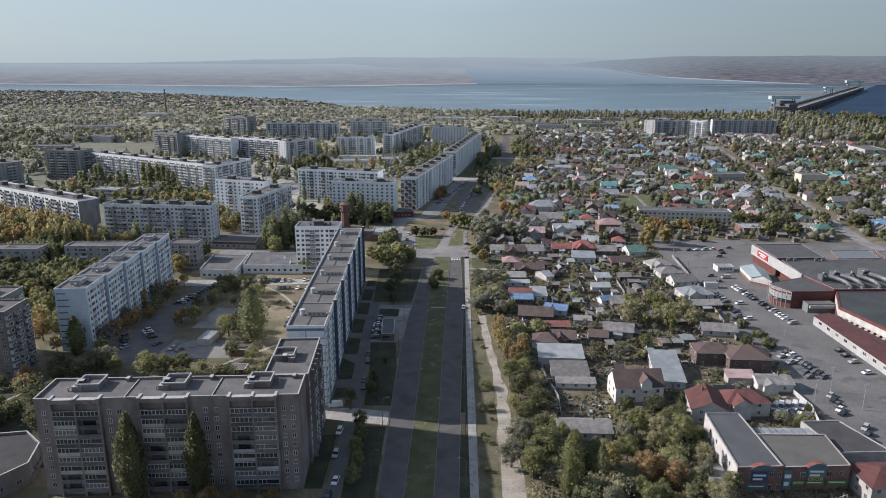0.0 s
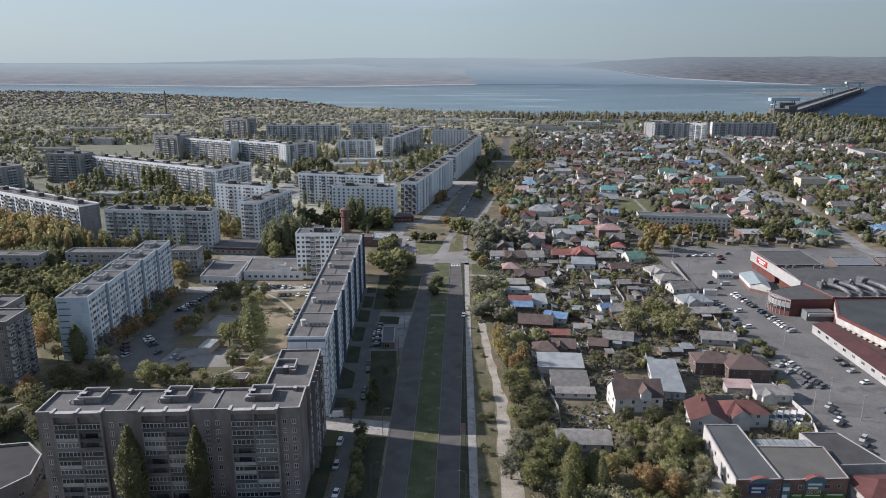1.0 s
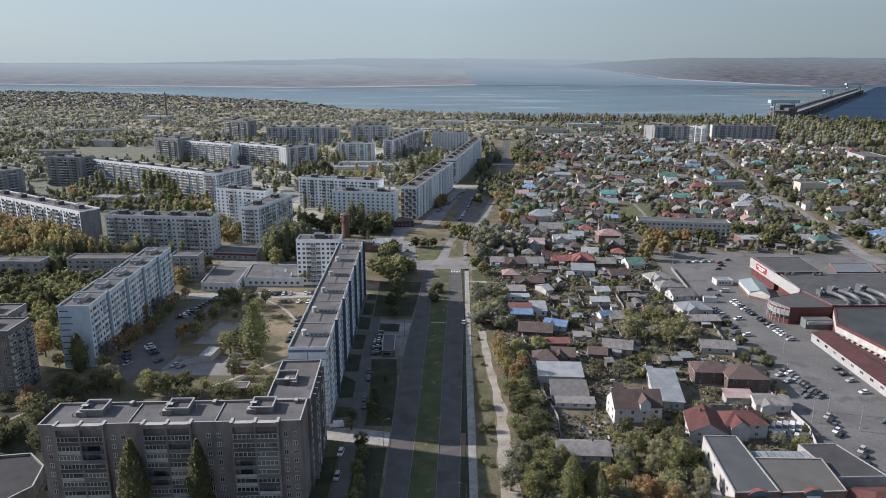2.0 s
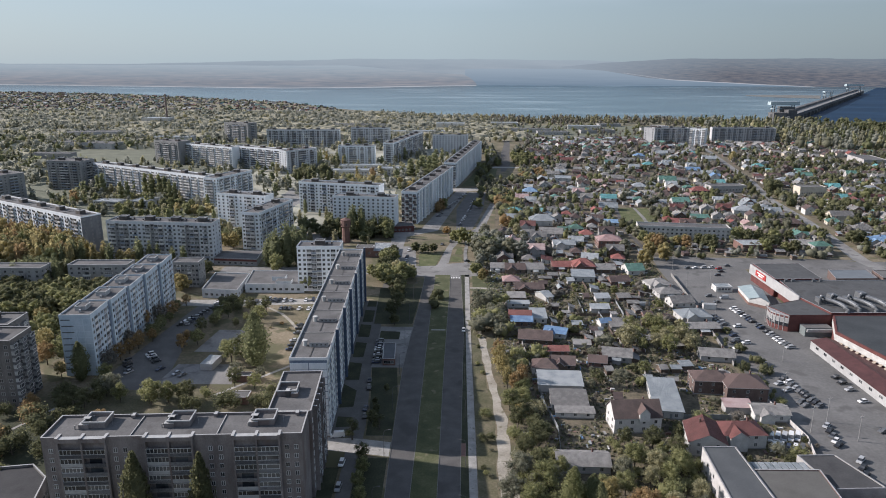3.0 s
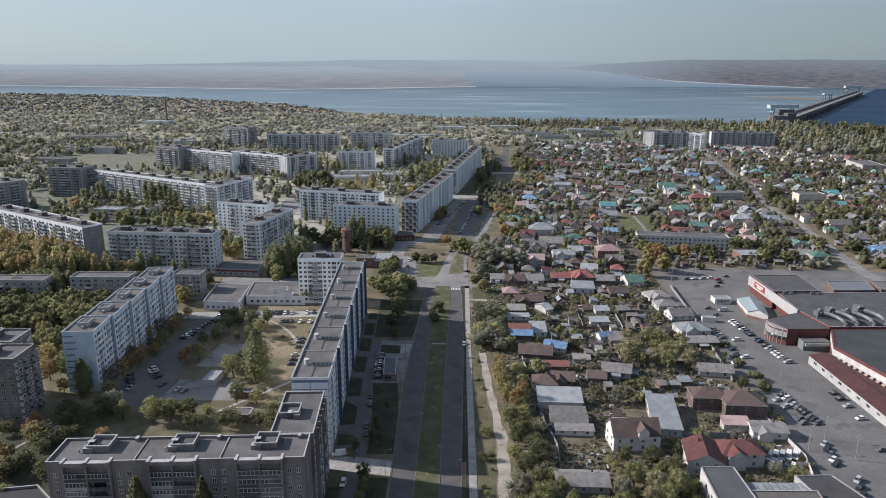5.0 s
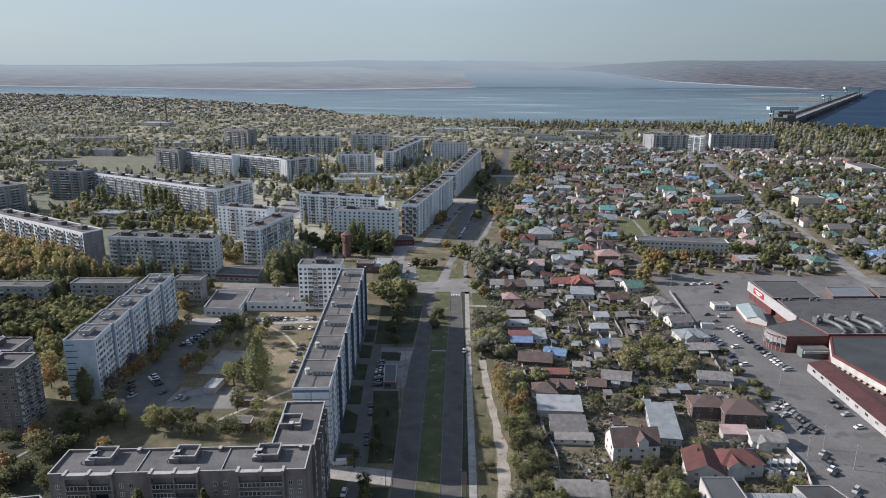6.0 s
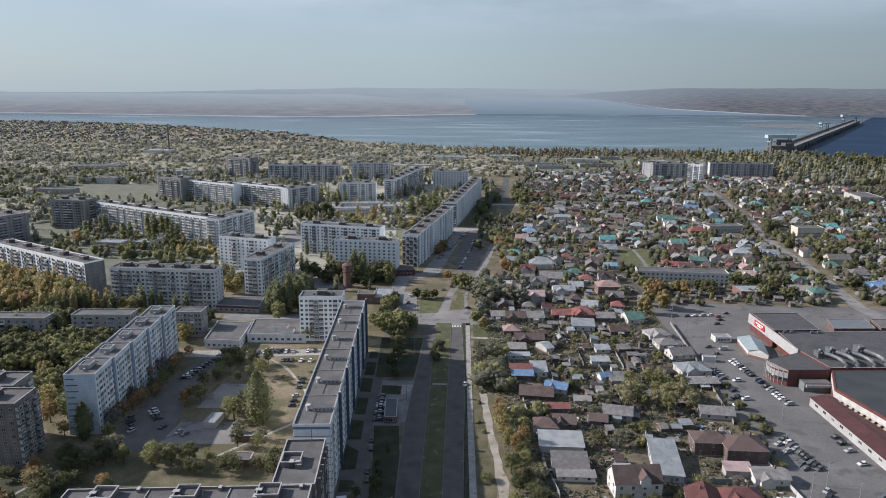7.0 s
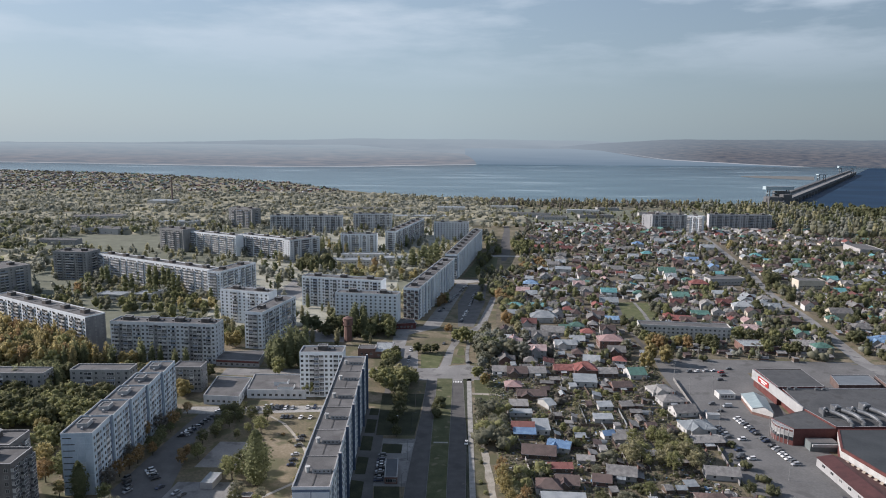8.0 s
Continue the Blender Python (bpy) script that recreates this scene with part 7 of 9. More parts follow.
villa(218, 597, 14.7, "lean", "grey", "green", 1)
villa(196, 578, 15.9, "lean", "brick", "red", 1)
villa(264, 619, 16.9, "hip", "white", "silver", 2)
villa(293, 626, 15.4, "gable", "white", "silver", 1)
villa(287, 578, 19.0, "hip", "wood", "brown", 1)
villa(274, 536, 12.5, "gable", "white", "green", 1)
villa(263, 505, 16.7, "lean", "wood", "grey", 1)
villa(340, 598, 21.2, "gable", "beige", "grey", 2)
villa(334, 555, 16.7, "hip", "grey", "grey", 1)
villa(323, 515, 14.2, "gable", "white", "blue", 1)
villa(386, 803, 17.4, "hip", "beige", "silver", 1)
villa(389, 838, 15.8, "gable", "beige", "brown", 1)
villa(430, 843, 14.8, "gable", "white", "green", 1)
villa(467, 856, 12.7, "gable", "beige", "brown", 1)
villa(419, 762, 16.5, "gable", "white", "teal", 1)
villa(451, 947, 19.1, "gable", "brick", "brown", 1)
villa(407, 922, 16.1, "hip", "white", "teal", 1)
villa(421, 973, 20.9, "lean", "white", "silver", 1)
villa(308, 885, 17.9, "gable", "white", "blue", 1)
villa(316, 858, 13.9, "gable", "white", "silver", 1)
villa(344, 886, 19.1, "hip", "wood", "brown", 1)
villa(363, 981, 19.8, "gable", "white", "silver", 2)
villa(247, 778, 12.7, "gable", "white", "green", 2)
villa(258, 750, 12.2, "hip", "grey", "green", 1)
villa(453, 747, 20.2, "hip", "beige", "silver", 1)

house_district(lambda y: 44 + (y - 470) * 0.13, lambda y: 285 + (y - 470) * 0.1, 562, 800, 15, 17, 0.72, True)
house_district(lambda y: 150, lambda y: 285, 545, 562, 16, 18, 0.8, True)
house_district(lambda y: 306 + (y - 470) * 0.1, lambda y: 560, 470, 800, 17, 19, 0.62, True)
house_district(lambda y: 90 + (y - 800) * 0.13, lambda y: 620, 800, 1170, 18, 22, 0.6, False)
house_district(lambda y: 38, lambda y: 138, 462, 560, 14, 17, 0.75, True)


def free_shed(n, x0, x1, y0, y1):
    for _ in range(n):
        x, y = rnd.uniform(x0, x1), rnd.uniform(y0, y1)
        if free(x, y, 3) and all(abs(x - along(q, y)) > (8 if q is STREETS[1] else 6) for q in STREETS[(1 if y > 760 else 0):]):
            house(x, y, rnd.choice((3, 4, 5, 6, 8)), rnd.choice((2.5, 3.5, 4.5)), rnd.choice((1.9, 2.3, 2.6)), rnd.choice((0.5, 0.9)), rnd.choice(("lean", "lean", "gable")), rnd.choice(("wood", "grey", "brown", "wood", "brick")), rnd.choice(("grey", "grey", "silver", "brown", "grey")), rnd.choice((0, 90)) + rnd.uniform(-8, 8), 0, False, 1, "garden_shed")
            taken.append((x, y, 2.5))


free_shed(130, 36, 124, 290, 470)
free_shed(36, 56, 122, 246, 292)
free_shed(520, 50, 290, 470, 800)
free_shed(380, 300, 600, 480, 900)
free_shed(260, 110, 420, 800, 1100)

thing("far_houses", far_homes, Matrix(), "far district of private houses with grey, brown, red and turquoise roofs", "houses", "", "stuff")

# ---- trees ----
def ball(rng, subdiv=1):
    bm = bmesh.new()
    bmesh.ops.create_icosphere(bm, subdivisions=subdiv, radius=1.0)
    v = np.array([p.co[:] for p in bm.verts])
    f = [tuple(q.index for q in p.verts) for p in bm.faces]
    bm.free()
    return v, f


BALL_V, BALL_F = ball(random, 1)



def spindle_arrays(g, leaves, leaf):
    """The crown of a columnar poplar: a fluted spindle of several upright stems under a coat of upright leaf sprays."""
    phase = g.uniform(0, 6.28, 3)

    def radius(z, w):
        body = 0.128 * np.minimum(1.0, 0.5 + 2.0 * (z - 0.05)) * np.minimum(1.0, np.maximum(0.02, (1.0 - z) / 0.42)) ** 0.75
        return body * (1 + 0.13 * np.sin(3 * w + phase[0] + 3 * z) + 0.08 * np.sin(7 * w + phase[1] + 9 * z) + 0.07 * np.sin(23 * z + phase[2] + 2 * w))
    rings, sides = 12, 9
    zz, ww = np.linspace(0.05, 0.97, rings), np.arange(sides) * 6.2832 / sides
    Z, W = np.repeat(zz, sides), np.tile(ww, rings)
    R = radius(Z, W) * 0.8
    core = np.stack([R * np.cos(W), R * np.sin(W), Z], 1)
    faces = []
    for i in range(rings - 1):
        for q in range(sides):
            a, b = i * sides + q, i * sides + (q + 1) % sides
            faces += [(a, b, b + sides), (a, b + sides, a + sides)]
    z, w = g.uniform(0.04, 0.985, leaves), g.uniform(0, 6.2832, leaves)
    r = radius(z, w) * g.uniform(0.72, 1.16, leaves)
    c = np.stack([r * np.cos(w), r * np.sin(w), z], 1)
    a = g.normal(size=(leaves, 3)) * 0.4 + np.stack([0.25 * np.cos(w), 0.25 * np.sin(w), np.ones(leaves)], 1)
    a /= np.linalg.norm(a, axis=1)[:, None]
    b = np.cross(a, g.normal(size=(leaves, 3)) + np.stack([np.cos(w), np.sin(w), np.zeros(leaves)], 1))
    b /= np.linalg.norm(b, axis=1)[:, None] + 1e-9
    s1, s2 = leaf * g.uniform(0.7, 1.6, leaves)[:, None], leaf * g.uniform(0.35, 0.8, leaves)[:, None]
    quad = np.stack([c - a * s1, c + b * s2, c + a * s1, c - b * s2], 1).reshape(-1, 3)
    base = len(core)
    faces += [(base + 4 * i, base + 4 * i + 1, base + 4 * i + 2, base + 4 * i + 3) for i in range(leaves)]
    return np.concatenate([core, quad]), faces


def crown_arrays(seed, form, leaves, leaf, few=0):
    """A crown of unit height above the ground: uneven clumps with many small leaf sprays over them. form: round, tall, thin or bush."""
    g = np.random.RandomState(seed)
    V, F = [], []
    count = 0
    if form == "tall":
        lobes = [(0, 0, 0.5, 0.13, 0.5)] * max(1, few)
    elif form == "bush":
        lobes = [(g.uniform(-0.4, 0.4), g.uniform(-0.4, 0.4), g.uniform(0.3, 0.62), g.uniform(0.24, 0.36), g.uniform(0.22, 0.34)) for _ in range(7)]
    elif form == "thin":
        lobes = [(g.uniform(-0.16, 0.16), g.uniform(-0.16, 0.16), z, 0.13, 0.12) for z in np.linspace(0.35, 0.86, 6)]
    else:
        lobes = [(0, 0, 0.5, 0.2, 0.24), (0.02, -0.02, 0.84, 0.11, 0.12)]
        for k in range(15):
            w, up = 2.4 * k + g.uniform(-0.4, 0.4), -0.8 + 1.65 * k / 14
            r = 0.25 * math.sqrt(max(0.0, 1 - up * up)) * g.uniform(0.75, 1.15)
            lobes.append((r * math.cos(w), r * math.sin(w), 0.55 + 0.3 * up + g.uniform(-0.03, 0.03), g.uniform(0.09, 0.15), g.uniform(0.085, 0.14)))
    if 0 < few < 8:
        lobes = [lobes[int(q)] for q in np.linspace(0, len(lobes) - 1, min(few, len(lobes)))]
        lobes = [(x * 0.8, y * 0.8, z, r * (1.35 if form != "tall" else 1.1), hz * (1.45 if form != "tall" else 2.2)) for x, y, z, r, hz in lobes]
        lobes[-1] = (0, 0, *lobes[-1][2:])
        if form == "tall":
            lobes = [(g.uniform(-0.02, 0.02), g.uniform(-0.02, 0.02), z, 0.15 * min(1.0, 0.6 + 1.6 * z) * min(1.0, 0.35 + 1.5 * (0.97 - z)), 0.62 / few) for z in np.linspace(0.24, 0.84, few)]
        if few == 2 and form != "tall":
            lobes = [(0, 0, 0.56, 0.44, 0.42)]
    if form == "tall" and not few:
        return spindle_arrays(g, leaves, leaf)
    BV, BF = BALL_V, BALL_F
    near = leaves > 700 and not few
    for x, y, z, r, hz in lobes:
        bump = 1 + 0.25 * g.uniform(-1, 1, len(BV))
        v = BV * bump[:, None] * np.array([r, r, hz]) * (0.58 if near else 0.84) + np.array([x, y, z])
        V.append(v)
        F.extend([tuple(count + i for i in f) for f in BF])
        count += len(v)
    n = leaves // len(lobes)
    for x, y, z, r, hz in lobes:
        d = g.normal(size=(n, 3))
        d /= np.linalg.norm(d, axis=1)[:, None]
        c = d * (g.uniform(*((0.55, 1.28) if near else (0.8, 1.2)), n) ** (0.7 if near else 1.0))[:, None] * np.array([r, r, hz]) + np.array([x, y, z])
        a = g.normal(size=(n, 3))
        a = a / np.linalg.norm(a, axis=1)[:, None]
        b = np.cross(a, d + g.normal(size=(n, 3)) * 0.6)
        b /= np.linalg.norm(b, axis=1)[:, None] + 1e-9
        s1 = leaf * g.uniform(0.6, 1.35, n)[:, None]
        s2 = leaf * g.uniform(0.4, 0.9, n)[:, None]
        quad = np.stack([c - a * s1, c + b * s2, c + a * s1, c - b * s2], 1).reshape(-1, 3)
        if few:
            V.append(np.stack([c - a * s1 * 1.15, c + b * s2 * 1.5, c + a * s1 * 1.15], 1).reshape(-1, 3))
            F.extend([(count + 3 * i, count + 3 * i + 1, count + 3 * i + 2) for i in range(n)])
            count += 3 * n
            continue
        V.append(quad)
        F.extend([(count + 4 * i, count + 4 * i + 1, count + 4 * i + 2, count + 4 * i + 3) for i in range(n)])
        count += 4 * n
    return np.concatenate(V), F


def crown_mesh(key, V, F, material):
    me = bpy.data.meshes.new("crown")
    me.from_pydata(V.tolist(), [], F)
    me.polygons.foreach_set("use_smooth", [len(f) == 3 for f in F])
    me.materials.append(material)
    return me


def trunk_mesh(seed, form):
    g = random.Random(seed)
    s = Shape()
    top = 0.8 if form in ("tall", "thin") else 0.55
    r = 0.022 if form != "tall" else 0.018
    bend = g.uniform(-0.03, 0.03)
    s.tube([(0, 0, 0), (bend, 0.01, top * 0.5), (bend * 1.6, -0.01, top)], [r * 1.25, r * 0.85, r * 0.35], bark_m, 6, False)
    for k in range(5 if form != "bush" else 4):
        w = k * 1.5 + g.random()
        z = 0.2 + 0.09 * k if form != "bush" else 0.06
        q = 0.22 if form in ("round", "bush") else 0.08
        s.tube([(bend * z, 0, z), (q * 0.5 * math.cos(w), q * 0.5 * math.sin(w), z + 0.1), (q * math.cos(w), q * math.sin(w), z + 0.22)], [r * 0.55, r * 0.4, r * 0.15], bark_m, 4, False)
    return s.mesh("tree")


SPECIES = {}
FORM = {"round": ("round", 2300, 0.0195), "tall": ("tall", 2300, 0.0148), "bush": ("bush", 900, 0.042), "thin": ("thin", 1000, 0.019),
        "round far": ("round", 820, 0.028), "tall far": ("tall", 1500, 0.0165), "bush far": ("bush", 300, 0.06), "thin far": ("thin", 420, 0.03)}
WORD = {"green": "dark green", "olive": "olive-green", "yellow": "yellow autumn", "orange": "russet autumn", "grey": "muted grey-green", "straw": "muted straw-coloured", "poplar": "grey-green", "pale": "haze-paled grey-olive", "dusk": "grey-brown"}
for form, (f, n, leaf) in FORM.items():
    for v in range(3):
        V, F = crown_arrays(10 * v + len(form), f, n, leaf)
        tm = trunk_mesh(v + 7, f)
        for col in LEAF:
            SPECIES[form, col, v] = (tm, crown_mesh((form, v), V, F, LEAF[col]))
tree_rnd = random.Random(5)


LATER = {}


def tree(x, y, h, form, col, wide=1.0):
    if form == "tall" and y > 200 and col in ("olive", "green"):
        col = "poplar"
    if y > 378 or x < -190 or (y > 330 and x > 0 and h < 8) or (form == "bush" and h < 2.6 and y > 260):
        LATER.setdefault(col, []).append((x, y, h, form, wide))
        return None
    v = tree_rnd.randrange(3)
    tm, cm = SPECIES[form + (" far" if y > 262 else ""), col, v]
    kind = {"round": "broad-crowned tree", "tall": "tall columnar poplar", "bush": "low bushy shrub", "thin": "slender young tree"}[form]
    m = pose(x, y, 0, 0, 0, tree_rnd.uniform(0, 360)) @ Matrix.Diagonal((h * wide, h * wide, h, 1))
    ob = thing("bush" if form == "bush" else "tree", tm, m, f"{kind} with {WORD[col]} leaves", "bush" if form == "bush" else "tree", "trees and bushes")
    part("crown", cm, ob)
    return ob


def grove(n, xs, ys, forms, cols, hs, wide=(0.9, 1.2), gap=2.0, test=None):
    """Scattered trees over a stretch of ground."""
    done = 0
    for _ in range(n * 6):
        if done >= n:
            break
        x, y = tree_rnd.uniform(*xs), tree_rnd.uniform(*ys)
        if (test and not test(x, y)) or not free(x, y, gap * 0.5):
            continue
        tree(x, y, tree_rnd.uniform(*hs), tree_rnd.choice(forms), tree_rnd.choice(cols), tree_rnd.uniform(*wide))
        taken.append((x, y, gap * 0.4))
        done += 1


# single trees
for x, y, h, form, col, w in ((-87.0, 168.3, 28.5, "tall", "green", 1.0), (-69, 169.3, 28, "tall", "green", 0.85), (-86.3, 286, 26, "tall", "poplar", 1.7), (-156.5, 270.5, 18, "tall", "poplar", 1.45),
                              (-107.4, 462, 26, "tall", "poplar", 1.00), (-103, 470, 24, "tall", "poplar", 1.00), (-112, 430, 16, "round", "olive", 0.9), (-77, 524, 24, "tall", "poplar", 1.00), (-68.4, 525, 22, "tall", "poplar", 1.00),
                              (-96, 300, 11, "round", "green", 1.2), (-92, 292, 9, "round", "olive", 1.1), (-99, 340, 11, "round", "olive", 1.0), (-85, 395, 13, "round", "olive", 0.9), (-168, 405, 14, "round", "yellow", 1.0), (-163, 395, 12, "round", "yellow", 1.0), (-150, 292, 9, "round", "orange", 1.0),
                              (25.5, 266, 9, "round", "green", 1.1), (29, 258, 8, "round", "olive", 1.2), (27, 240, 9, "round", "green", 1.2), (31, 228, 9, "round", "green", 1.2), (28, 218, 8, "round", "olive", 1.2), (147, 462, 17, "round", "yellow", 1.0), (139, 470, 15, "round", "yellow", 1.0),
                              (44, 178, 14, "tall", "poplar", 1.3), (-149, 281, 11, "round", "dusk", 0.95), (-152, 306, 10, "round", "dusk", 1.0), (-156, 331, 12, "round", "orange", 0.95), (-151, 340, 11, "round", "dusk", 1.0), (-126, 303, 8, "round", "orange", 0.9), (-146, 270, 9, "round", "olive", 1.0), (22, 293, 12, "round", "orange", 0.8), (26.5, 262, 10, "round", "orange", 0.8), (58, 179, 8, "round", "orange", 1.1), (57, 203, 8, "round", "straw", 1.0), (-149, 250, 8, "round", "green", 1.2), (-139, 256, 8, "round", "green", 1.1), (-121, 255, 8, "round", "poplar", 1.15), (-109, 255, 7, "round", "green", 1.1), (-92, 275, 8, "round", "grey", 1.1), (-81, 272, 7, "round", "grey", 1.1), (-103, 297, 9, "round", "olive", 1.1), (-139, 250, 8, "round", "green", 1.1), (34, 172, 13, "tall", "olive", 1.5), (30, 205, 9, "round", "green", 1.1), (33, 196, 8, "round", "grey", 1.3), (27, 192, 8, "round", "grey", 1.2), (47, 190, 9, "round", "olive", 1.1), (70, 196, 10, "round", "olive", 1.1), (-26, 231, 7, "thin", "green", 1.4), (-35, 224, 8, "thin", "green", 1.6), (-7, 381, 8, "bush", "green", 0.9), (-9, 365, 6, "bush", "green", 0.9), (-10, 372, 6, "round", "green", 1.0)):
    tree(x, y, h, form, col, w)
    taken.append((x, y, 1.5))
# crowns behind the brick block, in the yard and beside the dirt track
for x, y, h, form, col, w in ((-143, 246, 9, "round", "green", 1.2), (-149, 243, 8, "round", "green", 1.2), (-137, 256, 11, "round", "grey", 1.1), (-131, 251, 9, "round", "olive", 1.1), (-118, 249, 12, "round", "olive", 1.15), (-112, 251, 10, "round", "olive", 1.1), (-105, 252, 10, "round", "green", 1.1), (-90, 266, 9, "round", "green", 1.0), (-81, 264, 8, "round", "olive", 1.1), (-98.7, 290.5, 12, "round", "olive", 1.2), (-127, 308, 9, "thin", "orange", 1.4), (-121, 310, 9, "round", "olive", 1.1), (-180, 286, 12, "round", "orange", 1.0), (-167, 273.5, 8, "round", "yellow", 1.0), (-188, 300, 13, "round", "yellow", 1.0), (-183, 312, 13, "round", "olive", 1.0),
                              (21.5, 281, 15, "round", "yellow", 0.75), (22.5, 276, 12, "round", "yellow", 0.75), (24, 265, 12, "round", "yellow", 0.65), (30, 267, 12, "round", "orange", 0.65), (23.5, 247, 10, "round", "olive", 1.2), (29, 250, 9, "round", "olive", 1.2), (25.5, 234, 9, "round", "green", 1.2), (27, 239, 8, "round", "yellow", 1.1), (31.5, 220, 11, "round", "green", 1.3), (26, 214, 9, "round", "green", 1.2), (23, 199, 11, "round", "grey", 1.3), (30, 193, 12, "round", "olive", 1.2), (19, 188, 10, "round", "grey", 1.3), (25, 182, 11, "round", "olive", 1.2), (36.6, 181, 17, "tall", "olive", 1.6), (42.3, 180.7, 15, "tall", "poplar", 1.5), (49, 187, 10, "round", "yellow", 1.2), (55, 192, 9, "round", "olive", 1.2), (58, 180, 11, "round", "orange", 1.3), (65, 177, 10, "round", "orange", 1.2), (62, 208, 10, "round", "olive", 1.2), (68, 203, 10, "round", "straw", 1.2), (75, 202, 11, "round", "olive", 1.2), (71.5, 220, 9, "round", "green", 1.3), (78, 214, 9, "round", "green", 1.2), (62, 221, 8, "round", "green", 1.2), (36.6, 202, 8, "round", "olive", 1.1), (62, 270, 8, "round", "green", 1.2), (71, 268, 9, "round", "grey", 1.2), (84, 279, 8, "round", "olive", 1.1), (139, 293, 5, "bush", "green", 1.1), (137, 306, 5, "bush", "green", 1.1), (138.5, 283, 5, "bush", "green", 1.1), (140, 331, 4, "bush", "green", 1.1), (128, 281, 7, "round", "green", 1.1), (13.4, 242, 4, "bush", "olive", 1.2), (13.5, 224, 4, "bush", "green", 1.2)):
    tree(x, y, h, form, col, w)
    taken.append((x, y, 2.5))
